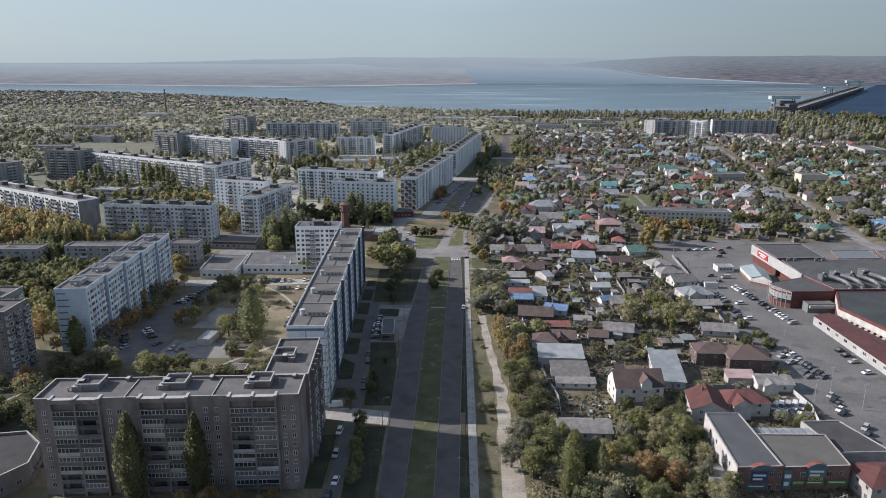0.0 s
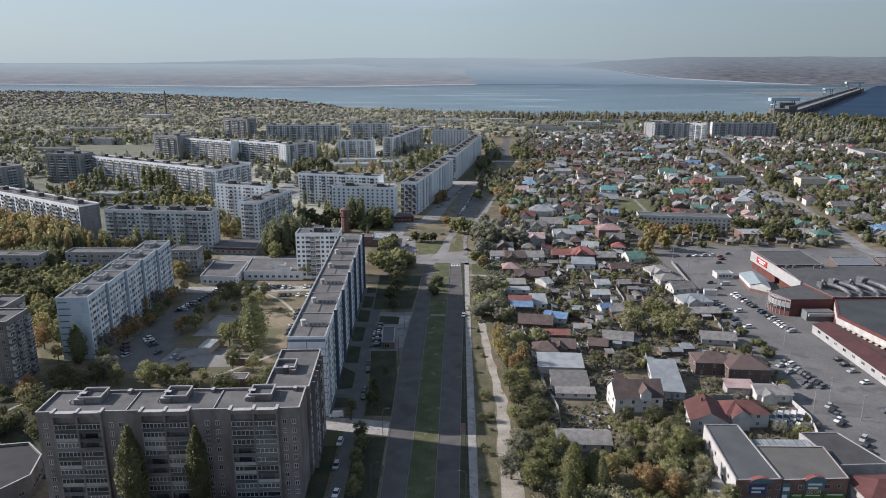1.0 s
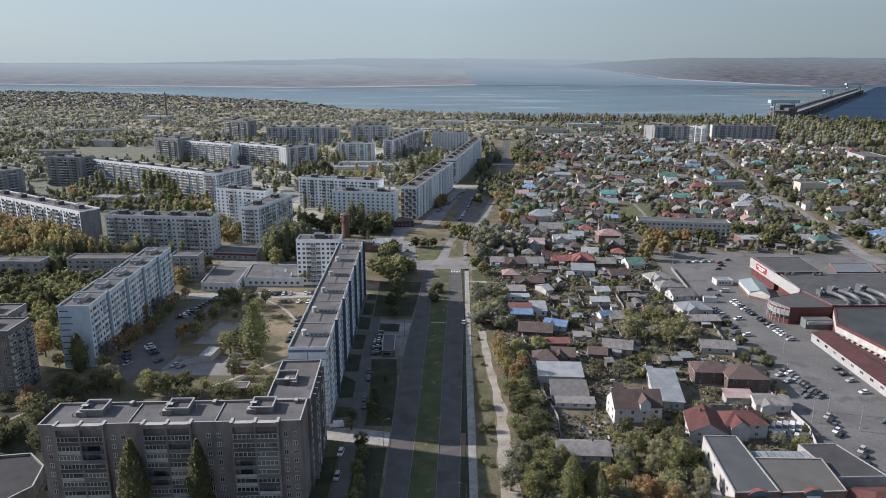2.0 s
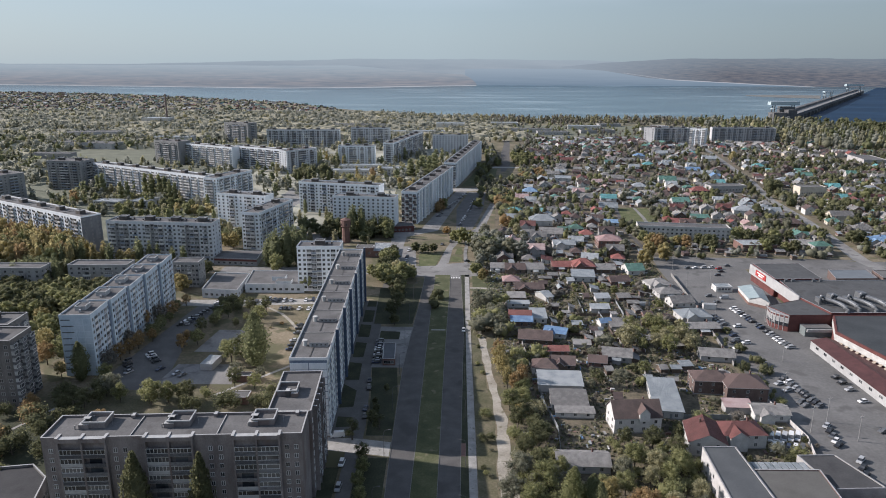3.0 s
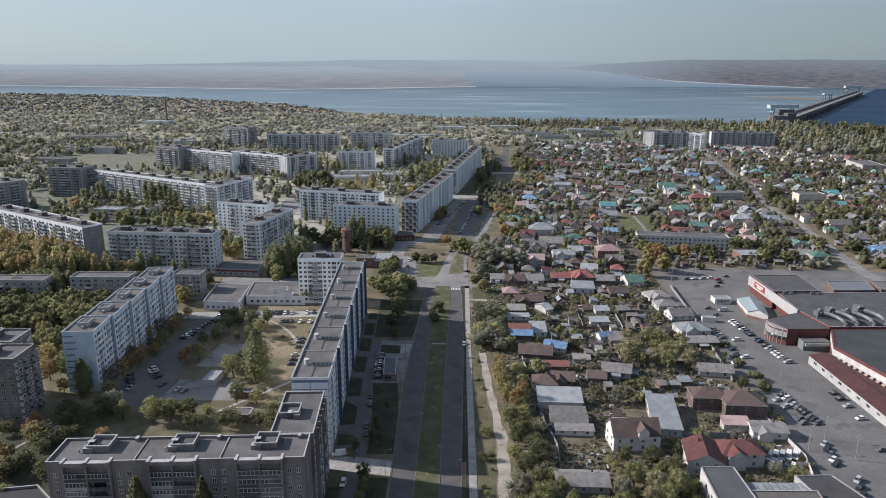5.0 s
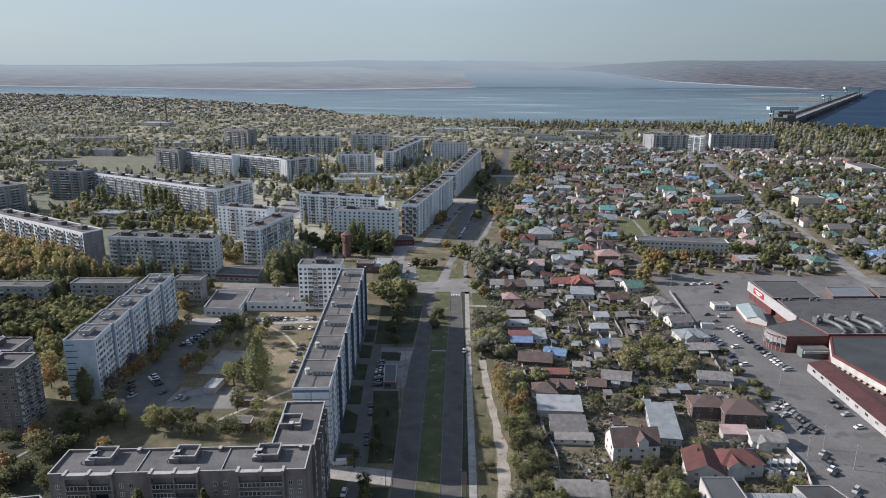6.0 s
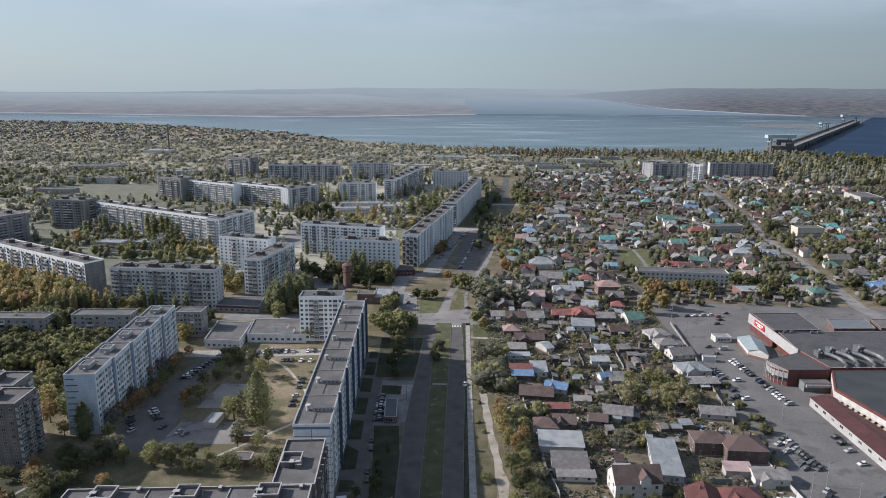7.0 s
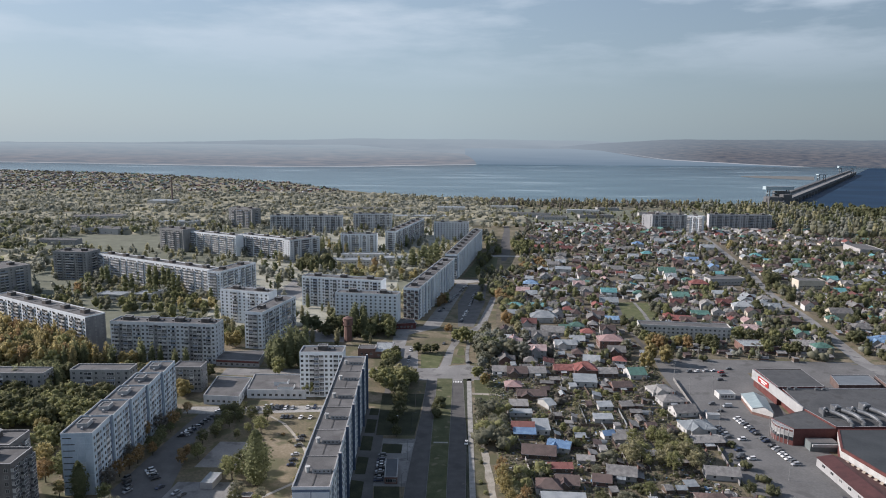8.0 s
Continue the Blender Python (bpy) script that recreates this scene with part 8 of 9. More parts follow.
# poplars and single crowns of the estate, the crossroads and the streets beyond
for x, y, h, form, col, w in ((-248, 437, 22, "tall", "poplar", 1.00), (-241.5, 437, 20, "tall", "poplar", 1.00), (-233, 439, 14, "round", "yellow", 1.0), (-223, 437, 19, "tall", "poplar", 1.00), (-217, 439, 15, "round", "yellow", 0.9), (-211, 439, 16, "round", "yellow", 0.9), (-205, 441, 20, "tall", "poplar", 1.00), (-182, 438, 16, "tall", "poplar", 1.00), (-175, 438, 17, "tall", "poplar", 1.00),
                              (-229, 442, 19, "tall", "yellow", 0.9), (-199, 442, 18, "tall", "poplar", 0.9), (-193, 441, 17, "tall", "poplar", 0.9), (-236, 441, 18, "tall", "yellow", 0.9), (-208, 446, 20, "tall", "poplar", 0.9), (-255, 404, 19, "tall", "poplar", 1.0), (-247, 400, 20, "tall", "poplar", 1.0), (-240, 402, 18, "tall", "poplar", 1.0), (-262, 398, 18, "tall", "poplar", 1.0),
                              (-155, 420, 14, "round", "green", 1.1), (-158, 390, 14, "round", "yellow", 1.0), (-165, 493, 14, "round", "yellow", 1.0), (-158, 492, 15, "round", "yellow", 0.9), (-170, 500, 13, "round", "olive", 1.0), (-115, 442, 27, "tall", "poplar", 1.15), (-108.5, 446, 31, "tall", "poplar", 1.1), (-101, 448, 26, "tall", "olive", 1.2), (-121, 446, 22, "tall", "poplar", 1.2), (-33, 833, 31, "tall", "poplar", 1.7), (-19, 863, 31, "tall", "poplar", 1.6), (-48, 836, 25, "tall", "poplar", 1.7), (-26, 848, 28, "tall", "poplar", 1.6), (-170, 812, 23, "round", "green", 1.1), (-150, 812, 23, "round", "green", 1.1), (-160, 806, 20, "round", "green", 1.1),
                              (-350, 690, 29, "tall", "poplar", 1.00), (-356, 692, 26, "tall", "poplar", 1.00), (-318, 660, 25, "tall", "poplar", 1.00), (-311, 658, 26, "tall", "poplar", 1.00), (-309, 694, 29, "tall", "poplar", 1.00), (-300, 688, 29, "tall", "poplar", 1.00), (-290, 684, 29, "tall", "poplar", 1.00), (-283, 680, 28, "tall", "poplar", 1.00), (-274, 668, 26, "tall", "poplar", 1.00), (-268, 666, 24, "tall", "poplar", 1.00), (-363, 657, 16, "round", "orange", 1.0), (-216, 608, 13, "round", "yellow", 1.3), (-226, 604, 12, "round", "yellow", 1.2),
                              (-18, 481, 9, "round", "green", 1.3), (-25, 484, 9, "round", "green", 1.3), (-12, 485, 8, "round", "green", 1.3), (9, 508, 16, "round", "olive", 1.0), (15, 505, 14, "round", "olive", 1.0), (3, 512, 12, "round", "olive", 1.0), (20, 416, 10, "round", "yellow", 0.9), (22, 420, 8, "round", "orange", 0.9), (15, 430, 9, "round", "olive", 1.1), (18, 434, 8, "round", "olive", 1.1), (-37, 402, 14, "round", "olive", 1.2), (-30, 415, 15, "round", "olive", 1.1), (-42, 412, 14, "round", "olive", 1.1), (-24, 418, 10, "round", "olive", 1.1),
                              (-9, 632, 14, "round", "orange", 1.0), (-5, 640, 13, "round", "olive", 1.0), (-11, 624, 12, "round", "orange", 1.0), (26, 645, 12, "round", "olive", 1.2), (-2.5, 537, 9, "round", "orange", 1.2), (46, 790, 12, "round", "olive", 1.3), (131, 452, 15, "round", "yellow", 1.05), (188, 594, 15, "round", "olive", 0.9), (276, 616, 14, "round", "green", 1.2), (341, 739, 17, "round", "green", 1.3), (350, 742, 15, "round", "green", 1.3), (400, 989, 17, "round", "yellow", 1.2), (288, 528, 12, "round", "green", 1.2), (247, 486, 12, "round", "green", 1.2), (305, 515, 13, "round", "green", 1.4), (314, 520, 12, "round", "green", 1.3), (351, 650, 13, "round", "olive", 1.3), (421, 700, 14, "round", "olive", 1.3), (186, 655, 14, "round", "grey", 1.4), (196, 660, 13, "round", "grey", 1.4),
                              (-77, 540, 25, "tall", "poplar", 1.00), (-71, 542, 24, "tall", "poplar", 1.00), (-55, 538, 17, "tall", "poplar", 1.00), (-113, 520, 18, "tall", "poplar", 1.00), (-98, 521, 14, "round", "green", 1.2), (-20, 940, 26, "tall", "poplar", 1.00), (-11, 942, 24, "tall", "poplar", 1.00), (-39, 830, 24, "tall", "poplar", 1.00), (-64, 984, 22, "tall", "poplar", 1.00), (-92, 822, 15, "round", "orange", 0.9), (-110, 815, 18, "tall", "yellow", 1.00)):
    tree(x, y, h, form, col, w)
    taken.append((x, y, 1.5))
grove(190, (-370, -244), (426, 520), ["round", "round", "tall"], ["yellow", "yellow", "yellow", "olive", "yellow", "orange"], (18, 24), (0.65, 0.9), gap=4.5, test=lambda x, y: (x + 366) * 68 + (y - 538) * 109 < -800)
grove(26, (-310, -252), (412, 430), ["round"], ["green", "olive", "green"], (9, 13), gap=5)
grove(46, (-252, -196), (344, 382), ["round"], ["green", "green", "olive"], (11, 16), gap=5.5)
grove(14, (-258, -236), (398, 416), ["tall", "round"], ["green", "olive"], (15, 19), gap=4)
grove(26, (-215, -160), (404, 432), ["round"], ["olive", "green", "grey", "yellow"], (8, 13), gap=5)
grove(30, (-300, -215), (590, 640), ["round"], ["olive", "olive", "green", "yellow"], (8, 13), gap=5)
grove(46, (44, 66), (560, 720), ["round", "bush"], ["olive", "grey", "orange", "olive", "yellow"], (6, 11), gap=4)
grove(40, (30, 62), (690, 800), ["round"], ["grey", "olive", "grey"], (7, 12), gap=5)
grove(30, (36, 62), (800, 905), ["round"], ["green", "grey", "olive"], (7, 13), gap=5, test=lambda x, y: x < 20 + (y - 757) * 0.25)
grove(40, (88, 135), (920, 1010), ["round"], ["olive", "olive", "green"], (9, 15), gap=6)
grove(40, (66, 125), (770, 900), ["round", "bush"], ["olive", "grey", "orange"], (6, 10), gap=6, test=lambda x, y: x > 72 + (y - 770) * 0.15)
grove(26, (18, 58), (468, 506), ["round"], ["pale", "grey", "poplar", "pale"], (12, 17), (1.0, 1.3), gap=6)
grove(40, (-120, -40), (740, 800), ["round", "bush"], ["olive", "grey", "yellow"], (6, 11), gap=5)
grove(16, (-180, -140), (790, 815), ["round", "tall"], ["green"], (12, 17), gap=4)
grove(26, (-185, -138), (930, 960), ["tall"], ["olive", "yellow", "green"], (13, 20), gap=4)
grove(34, (50, 66), (930, 1120), ["round"], ["pale", "olive", "grey"], (9, 15), gap=6)
grove(12, (129.5, 134), (252, 350), ["bush", "round"], ["green", "olive"], (2.5, 4.5), gap=4)
grove(10, (-124, -98), (332, 370), ["round"], ["green", "olive", "green"], (6, 10), gap=5)
grove(5, (-149, -144), (300, 350), ["round"], ["poplar", "orange"], (7, 10), gap=6)
# young trees along the lane, the lawn and the median
for y in range(178, 212, 8):
    tree(-28.5 + tree_rnd.uniform(-1.5, 1.5), y, tree_rnd.uniform(5, 8), "round", tree_rnd.choice(("green", "olive")), 1.0)
for x, y, h in ((-29.4, 236, 6), (-28.2, 243, 5), (-29.5, 250, 4), (-26, 262, 4)):
    tree(x, y, h, "round", "green", 1.0)
for y, h in ((338, 7), (350, 10), (362, 11), (374, 12), (386, 13), (398, 12)):
    tree(-30 + tree_rnd.uniform(-2, 2), y, h, "round", "green", 1.1)
grove(8, (-50, -26), (400, 427), ["round"], ["straw", "olive", "olive"], (10, 14), gap=6)
grove(34, (60, 290), (480, 700), ["round"], ["green", "grey", "olive", "poplar"], (9, 14), gap=7)
grove(26, (320, 420), (480, 760), ["round"], ["green", "green", "grey"], (9, 14), gap=8)
grove(16, (-46, -38), (410, 470), ["round"], ["green", "olive"], (8, 12), gap=5)
# beside the dirt track
grove(9, (11, 15), (172, 330), ["bush"], ["green", "olive", "grey"], (1.2, 2.2), gap=1.5)
grove(24, (23.5, 33), (185, 300), ["round", "bush"], ["olive", "olive", "straw", "olive"], (4, 8), gap=4)
grove(22, (14, 31), (320, 372), ["round", "bush"], ["grey", "grey", "grey", "olive"], (7, 11), gap=3.6)
grove(40, (24, 80), (150, 202), ["round", "round", "bush"], ["olive", "poplar", "olive", "straw", "straw", "grey", "yellow"], (6, 10), gap=5, test=lambda x, y: not (33 < x < 56 and y > 192))
grove(30, (55, 82), (194, 222), ["round", "bush"], ["olive", "poplar", "straw"], (3.5, 6.5), gap=4.5)
grove(7, (48, 76), (164, 182), ["round"], ["yellow", "straw", "olive"], (5, 8), gap=5)
grove(34, (82, 118), (302, 335), ["round"], ["olive", "olive", "straw", "straw"], (7, 12), gap=4.5)
grove(70, (34, 124), (290, 470), ["round", "bush", "thin"], ["olive", "dusk", "grey", "straw", "olive", "green", "dusk"], (3.5, 7), gap=5)
grove(70, (34, 132), (270, 470), ["bush"], ["olive", "dusk", "grey", "straw"], (1.5, 3.2), gap=3)
grove(26, (56, 130), (206, 300), ["bush", "round"], ["olive", "dusk", "grey", "green"], (2.5, 6), gap=4)
grove(12, (18, 40), (442, 520), ["round"], ["pale", "grey"], (9, 14), gap=6)
grove(26, (22, 70), (476, 540), ["round"], ["pale", "grey", "straw"], (8, 13), gap=6)
grove(13, (146, 184), (494, 514), ["round"], ["yellow", "yellow", "orange", "yellow"], (10, 15), gap=6)
grove(6, (186, 200), (484, 512), ["round"], ["green"], (10, 13), gap=5)
grove(12, (215, 262), (488, 530), ["round"], ["green", "olive"], (10, 15), gap=7)
# yards on the estate side
grove(8, (-160, -60), (240, 266), ["bush"], ["green", "olive", "green"], (5, 10), gap=5)
grove(7, (-150, -145), (290, 368), ["round"], ["green", "orange", "poplar"], (6, 9), gap=6)
grove(9, (-127, -121), (315, 370), ["round", "bush"], ["green", "olive", "green"], (5, 9), gap=5)
grove(9, (-98, -66), (292, 356), ["bush"], ["grey", "orange", "straw", "green"], (1.0, 2.4), gap=4)
grove(12, (-70, -62), (280, 370), ["bush", "round"], ["olive", "yellow"], (3, 6), gap=5)
grove(9, (-76, -46), (163, 169), ["round"], ["orange", "yellow", "orange"], (5, 8), gap=4)
grove(30, (-182, -118), (194, 244), ["round", "round", "bush"], ["green", "green", "olive", "green", "orange"], (6, 10), gap=5)
grove(40, (-215, -172), (282, 390), ["round"], ["green", "olive", "yellow", "olive"], (8, 14), gap=6)
grove(26, (-250, -176), (408, 444), ["round"], ["green", "olive", "green", "yellow"], (6, 10), gap=6)
grove(90, (-330, -230), (330, 425), ["round", "tall"], ["green", "green", "olive", "green"], (12, 18), gap=7)
grove(40, (-430, -370), (440, 520), ["round"], ["yellow", "yellow", "olive", "yellow", "olive"], (12, 18), gap=7, test=lambda x, y: (x + 366) * 68 + (y - 538) * 109 < -1500)
grove(80, (-240, -60), (500, 640), ["round", "tall"], ["poplar", "olive", "green", "straw"], (8, 17), gap=6)
grove(24, (-100, -45), (520, 545), ["tall", "round"], ["green", "green", "olive"], (10, 17), gap=5)
grove(90, (-390, -235), (600, 735), ["round"], ["grey", "olive", "straw", "olive"], (7, 12), gap=6, test=lambda x, y: (y - 744) + (x + 385) * 0.592 < -6)


def woods(name, n, spots, forms, cols, label, category="woods", size=(7, 14), seed=1, leaves=70, leaf=0.085, few=4):
    """Many trees of one wood joined into one mesh. spots: gives a place on the ground from a random state, or None."""
    g = np.random.RandomState(seed)
    for col in dict.fromkeys(cols):
        share = cols.count(col) / len(cols)
        protos = [crown_arrays(100 * seed + k, forms[k % len(forms)], leaves, leaf, few) for k in range(3)]
        VV, FV, LP = [], [], []
        base, counts = 0, []
        loops = []
        for _ in range(int(n * share)):
            p = spots(g)
            if p is None:
                continue
            V, F = protos[g.randint(3)]
            h = g.uniform(*size) if len(p) == 2 else p[2]
            w = h * (g.uniform(0.85, 1.25) if len(p) == 2 else p[3])
            a = g.uniform(0, 6.283)
            c, sn = math.cos(a), math.sin(a)
            M = np.array([[c * w, -sn * w, 0], [sn * w, c * w, 0], [0, 0, h]])
            VV.append(V @ M.T + np.array([p[0], p[1], -0.1 * h]))
            for f in F:
                loops.extend([base + i for i in f])
                counts.append(len(f))
            base += len(V)
        if not VV:
            continue
        V = np.concatenate(VV)
        me = bpy.data.meshes.new(name)
        me.vertices.add(len(V))
        me.vertices.foreach_set("co", V.ravel())
        me.loops.add(len(loops))
        me.loops.foreach_set("vertex_index", loops)
        me.polygons.add(len(counts))
        me.polygons.foreach_set("loop_start", np.concatenate([[0], np.cumsum(counts)[:-1]]))
        me.polygons.foreach_set("use_smooth", [c == 3 for c in counts])
        me.update(calc_edges=True)
        me.materials.append(LEAF[col])
        thing(name, me, Matrix(), f"{label}, {WORD[col]}", category, "", "stuff")


def area(x0, x1, y0, y1, ok=None):
    def spot(g):
        for _ in range(8):
            x, y = g.uniform(x0, x1), g.uniform(y0, y1)
            if y < bank_at(x) - 12 and not (-590 < x < -420 and 925 < y < 1088) and (ok is None or ok(x, y)):
                return x, y
        return None
    return spot


def clear(x, y):
    return all(abs(x - along(q, y)) > (8 if q is STREETS[1] else 6) for q in STREETS[(1 if y > 760 else 0):]) and all(abs(x - along(q, y)) > 6 for q in [FAR_L, FAR_R]) and free(x, y, 0.5)


for later_col, spots_later in LATER.items():
    for later_form in ("round", "tall", "bush", "thin"):
        for close in (True, False):
            some = [(q[0], q[1], q[2], q[4]) for q in spots_later if q[3] == later_form and (q[1] < 560 and q[0] > -330) == close]
            if some:
                queue = iter(some)
                woods("grove", len(some), lambda g: next(queue, None), [later_form], [later_col], "scattered trees between the buildings", "trees", (7, 14), 30 + len(later_form), 270 if close else 90, (0.044 if close else 0.08) if later_form != "tall" else 0.04, 9 if close else 5)

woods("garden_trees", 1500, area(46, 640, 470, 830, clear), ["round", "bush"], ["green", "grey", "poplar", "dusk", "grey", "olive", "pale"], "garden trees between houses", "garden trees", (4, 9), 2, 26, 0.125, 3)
woods("garden_trees", 900, area(300, 660, 470, 1000, clear), ["round", "bush"], ["green", "green", "green", "green", "dusk"], "garden trees between houses", "garden trees", (6, 12), 14, 28, 0.12, 3)
woods("garden_trees", 1900, area(90, 900, 830, 1300, clear), ["round", "bush"], ["poplar", "grey", "dusk", "green", "pale"], "garden trees between far houses", "garden trees", (5, 10), 3, 12, 0.17, 3)
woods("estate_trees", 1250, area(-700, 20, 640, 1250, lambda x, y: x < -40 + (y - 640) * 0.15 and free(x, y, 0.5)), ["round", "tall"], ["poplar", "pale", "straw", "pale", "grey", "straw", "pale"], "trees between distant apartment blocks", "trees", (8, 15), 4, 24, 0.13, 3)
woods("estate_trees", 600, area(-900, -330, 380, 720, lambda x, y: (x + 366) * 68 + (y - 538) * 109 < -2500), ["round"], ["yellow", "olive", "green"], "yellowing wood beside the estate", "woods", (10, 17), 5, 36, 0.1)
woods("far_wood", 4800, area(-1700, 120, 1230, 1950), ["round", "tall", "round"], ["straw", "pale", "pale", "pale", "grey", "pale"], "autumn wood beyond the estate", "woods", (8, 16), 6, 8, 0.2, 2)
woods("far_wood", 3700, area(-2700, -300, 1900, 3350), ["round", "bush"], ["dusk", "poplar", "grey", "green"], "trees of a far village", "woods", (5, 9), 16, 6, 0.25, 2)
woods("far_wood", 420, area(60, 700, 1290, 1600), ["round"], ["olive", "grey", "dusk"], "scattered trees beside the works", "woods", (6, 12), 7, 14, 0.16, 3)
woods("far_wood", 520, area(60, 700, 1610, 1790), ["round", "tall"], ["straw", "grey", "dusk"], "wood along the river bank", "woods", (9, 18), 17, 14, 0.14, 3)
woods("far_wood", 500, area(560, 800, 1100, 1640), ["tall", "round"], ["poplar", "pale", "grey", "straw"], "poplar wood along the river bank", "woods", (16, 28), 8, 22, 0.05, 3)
woods("far_wood", 1500, area(800, 1700, 1100, 1640), ["tall", "round"], ["green", "poplar", "green", "green"], "poplar wood along the river bank", "woods", (16, 28), 18, 15, 0.07, 3)
woods("far_wood", 900, area(600, 1300, 500, 1100), ["round", "bush"], ["green", "green", "grey"], "trees among far gardens", "woods", (7, 14), 9, 20, 0.14, 3)
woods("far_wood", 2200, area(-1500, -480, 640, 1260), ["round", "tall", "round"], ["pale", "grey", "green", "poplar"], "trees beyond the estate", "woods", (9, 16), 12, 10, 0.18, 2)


def canopy(name, x0, x1, y0, y1, cell, low, high, gaps, label, seed, bend=None, material=None):
    """A closed wood seen from afar: one uneven sheet of crowns with clearings."""
    g = np.random.RandomState(seed)
    nx, ny = int((x1 - x0) / cell), int((y1 - y0) / cell)
    P = np.zeros((nx + 1, ny + 1, 3))
    for i in range(nx + 1):
        for j in range(ny + 1):
            x, y = x0 + i * cell + g.uniform(-0.35, 0.35) * cell, y0 + j * cell + g.uniform(-0.35, 0.35) * cell
            z = low + (high - low) * g.uniform(0, 1) ** 1.4 + 3 * noise.noise((x * 0.01, y * 0.01, seed))
            P[i, j] = (x, y, z)
    s = Shape()
    k = s.slot(material or canopy_m)
    s.v = [tuple(p) for p in P.reshape(-1, 3)]
    for i in range(nx):
        for j in range(ny):
            cx, cy = P[i, j, 0], P[i, j, 1]
            if (-600 < cx < -415 and 915 < cy < 1095) or cy > bank_at(cx) - 25 or noise.noise((cx * 0.004, cy * 0.006, seed)) + 0.5 * noise.noise((cx * 0.02, cy * 0.02, seed)) > gaps or (bend and not bend(cx, cy)):
                continue
            a, b, c, d = i * (ny + 1) + j, (i + 1) * (ny + 1) + j, (i + 1) * (ny + 1) + j + 1, i * (ny + 1) + j + 1
            s.f += [(a, b, c), (a, c, d)]
            s.s += [k, k]
    whole = np.zeros(len(s.v), int)
    for f in s.f:
        for q in f:
            whole[q] += 1
    s.v = [(x, y, z if n >= 6 else -0.4) for (x, y, z), n in zip(s.v, whole)]
    thing(name, s, Matrix(), label, "woods", "", "stuff")


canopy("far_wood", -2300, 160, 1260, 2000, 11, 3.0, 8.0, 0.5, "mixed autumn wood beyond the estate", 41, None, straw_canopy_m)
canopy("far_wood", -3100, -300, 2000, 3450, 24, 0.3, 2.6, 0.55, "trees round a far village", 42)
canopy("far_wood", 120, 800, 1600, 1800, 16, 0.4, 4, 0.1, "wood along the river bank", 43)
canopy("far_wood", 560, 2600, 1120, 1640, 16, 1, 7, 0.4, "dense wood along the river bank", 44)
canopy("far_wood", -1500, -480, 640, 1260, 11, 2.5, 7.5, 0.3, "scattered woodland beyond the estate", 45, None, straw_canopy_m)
canopy("far_wood", 640, 1500, 520, 1120, 16, 0.3, 2.6, 0.1, "trees among far gardens", 46)


# ---- low growth and garden clutter ----
def weeds(name, n, spot, size, material, label, seed):
    """Tufts of grass and weeds, each a few crossed blades."""
    g = np.random.RandomState(seed)
    s = Shape()
    k = s.slot(material)
    for _ in range(n):
        p = spot(g)
        if p is None:
            continue
        h = g.uniform(*size)
        for _ in range(3):
            a, lean = g.uniform(0, 6.28), g.uniform(-0.4, 0.4)
            w = h * g.uniform(0.5, 1.0)
            dx, dy = math.cos(a) * w, math.sin(a) * w
            i = len(s.v)
            s.v += [(p[0] - dx, p[1] - dy, 0.0), (p[0] + dx, p[1] + dy, 0.0), (p[0] + dx * 0.7 - dy * lean, p[1] + dy * 0.7 + dx * lean, h), (p[0] - dx * 0.6 - dy * lean, p[1] - dy * 0.6 + dx * lean, h * g.uniform(0.6, 1.0))]
            s.f.append((i, i + 1, i + 2, i + 3))
            s.s.append(k)
    thing(name, s, Matrix(), label, "weeds", "", "stuff")


def in_gardens(x, y):
    return x > along(track_r, y) + 1.5 and x < along([(126, 160), (127, 300), (133, 350), (140, 470)], y) - 2 and free(x, y, 0.0)


weeds("weeds", 6500, area(22, 138, 160, 470, in_gardens), (0.25, 1.1), LEAF["grey"], "dry grey weeds between garden plots", 61)
weeds("weeds", 4000, area(22, 138, 160, 470, in_gardens), (0.2, 0.9), LEAF["olive"], "low green weeds and garden plants", 62)
weeds("weeds", 4500, area(22, 138, 160, 470, in_gardens), (0.2, 0.6), LEAF["dusk"], "dry brown stalks and bare twigs between garden plots", 63)
clutter_g = random.Random(31)
CLUTTER = [WALL["wood"], ROOF["grey"], WALL["white"], brick_m, WALL["brown"], WALL["grey"], ROOF["silver"], WALL["wood"], ROOF["grey"], WALL["wood"], WALL["brown"], ROOF["blue"]]
sh = Shape()
for k in range(1500):
    x, y = clutter_g.uniform(26, 134), clutter_g.uniform(206, 468)
    if not in_gardens(x, y):
        continue
    w, d, h = clutter_g.uniform(0.4, 2.6), clutter_g.uniform(0.3, 1.3), clutter_g.uniform(0.12, 1.0)
    if clutter_g.random() < 0.5:
        w, d = d, w
    sh.box(x, x + w, y, y + d, 0, h, clutter_g.choice(CLUTTER))
thing("garden_clutter", sh, Matrix(), "boards, crates, beds and barrels lying in the gardens", "clutter", "", "stuff")
GREENHOUSE = Shape()
arc_pts = [(1.5 * math.cos(math.pi * i / 8), 2.0 * math.sin(math.pi * i / 8)) for i in range(9)]
for (x0, z0), (x1, z1) in zip(arc_pts, arc_pts[1:]):
    GREENHOUSE.face([(x0, -3, z0), (x0, 3, z0), (x1, 3, z1), (x1, -3, z1)], ROOF["silver"])
for y in (-3, 3):
    GREENHOUSE.face([(x0, y, z0) for x0, z0 in arc_pts], ROOF["silver"])
gh = GREENHOUSE.mesh("greenhouse")
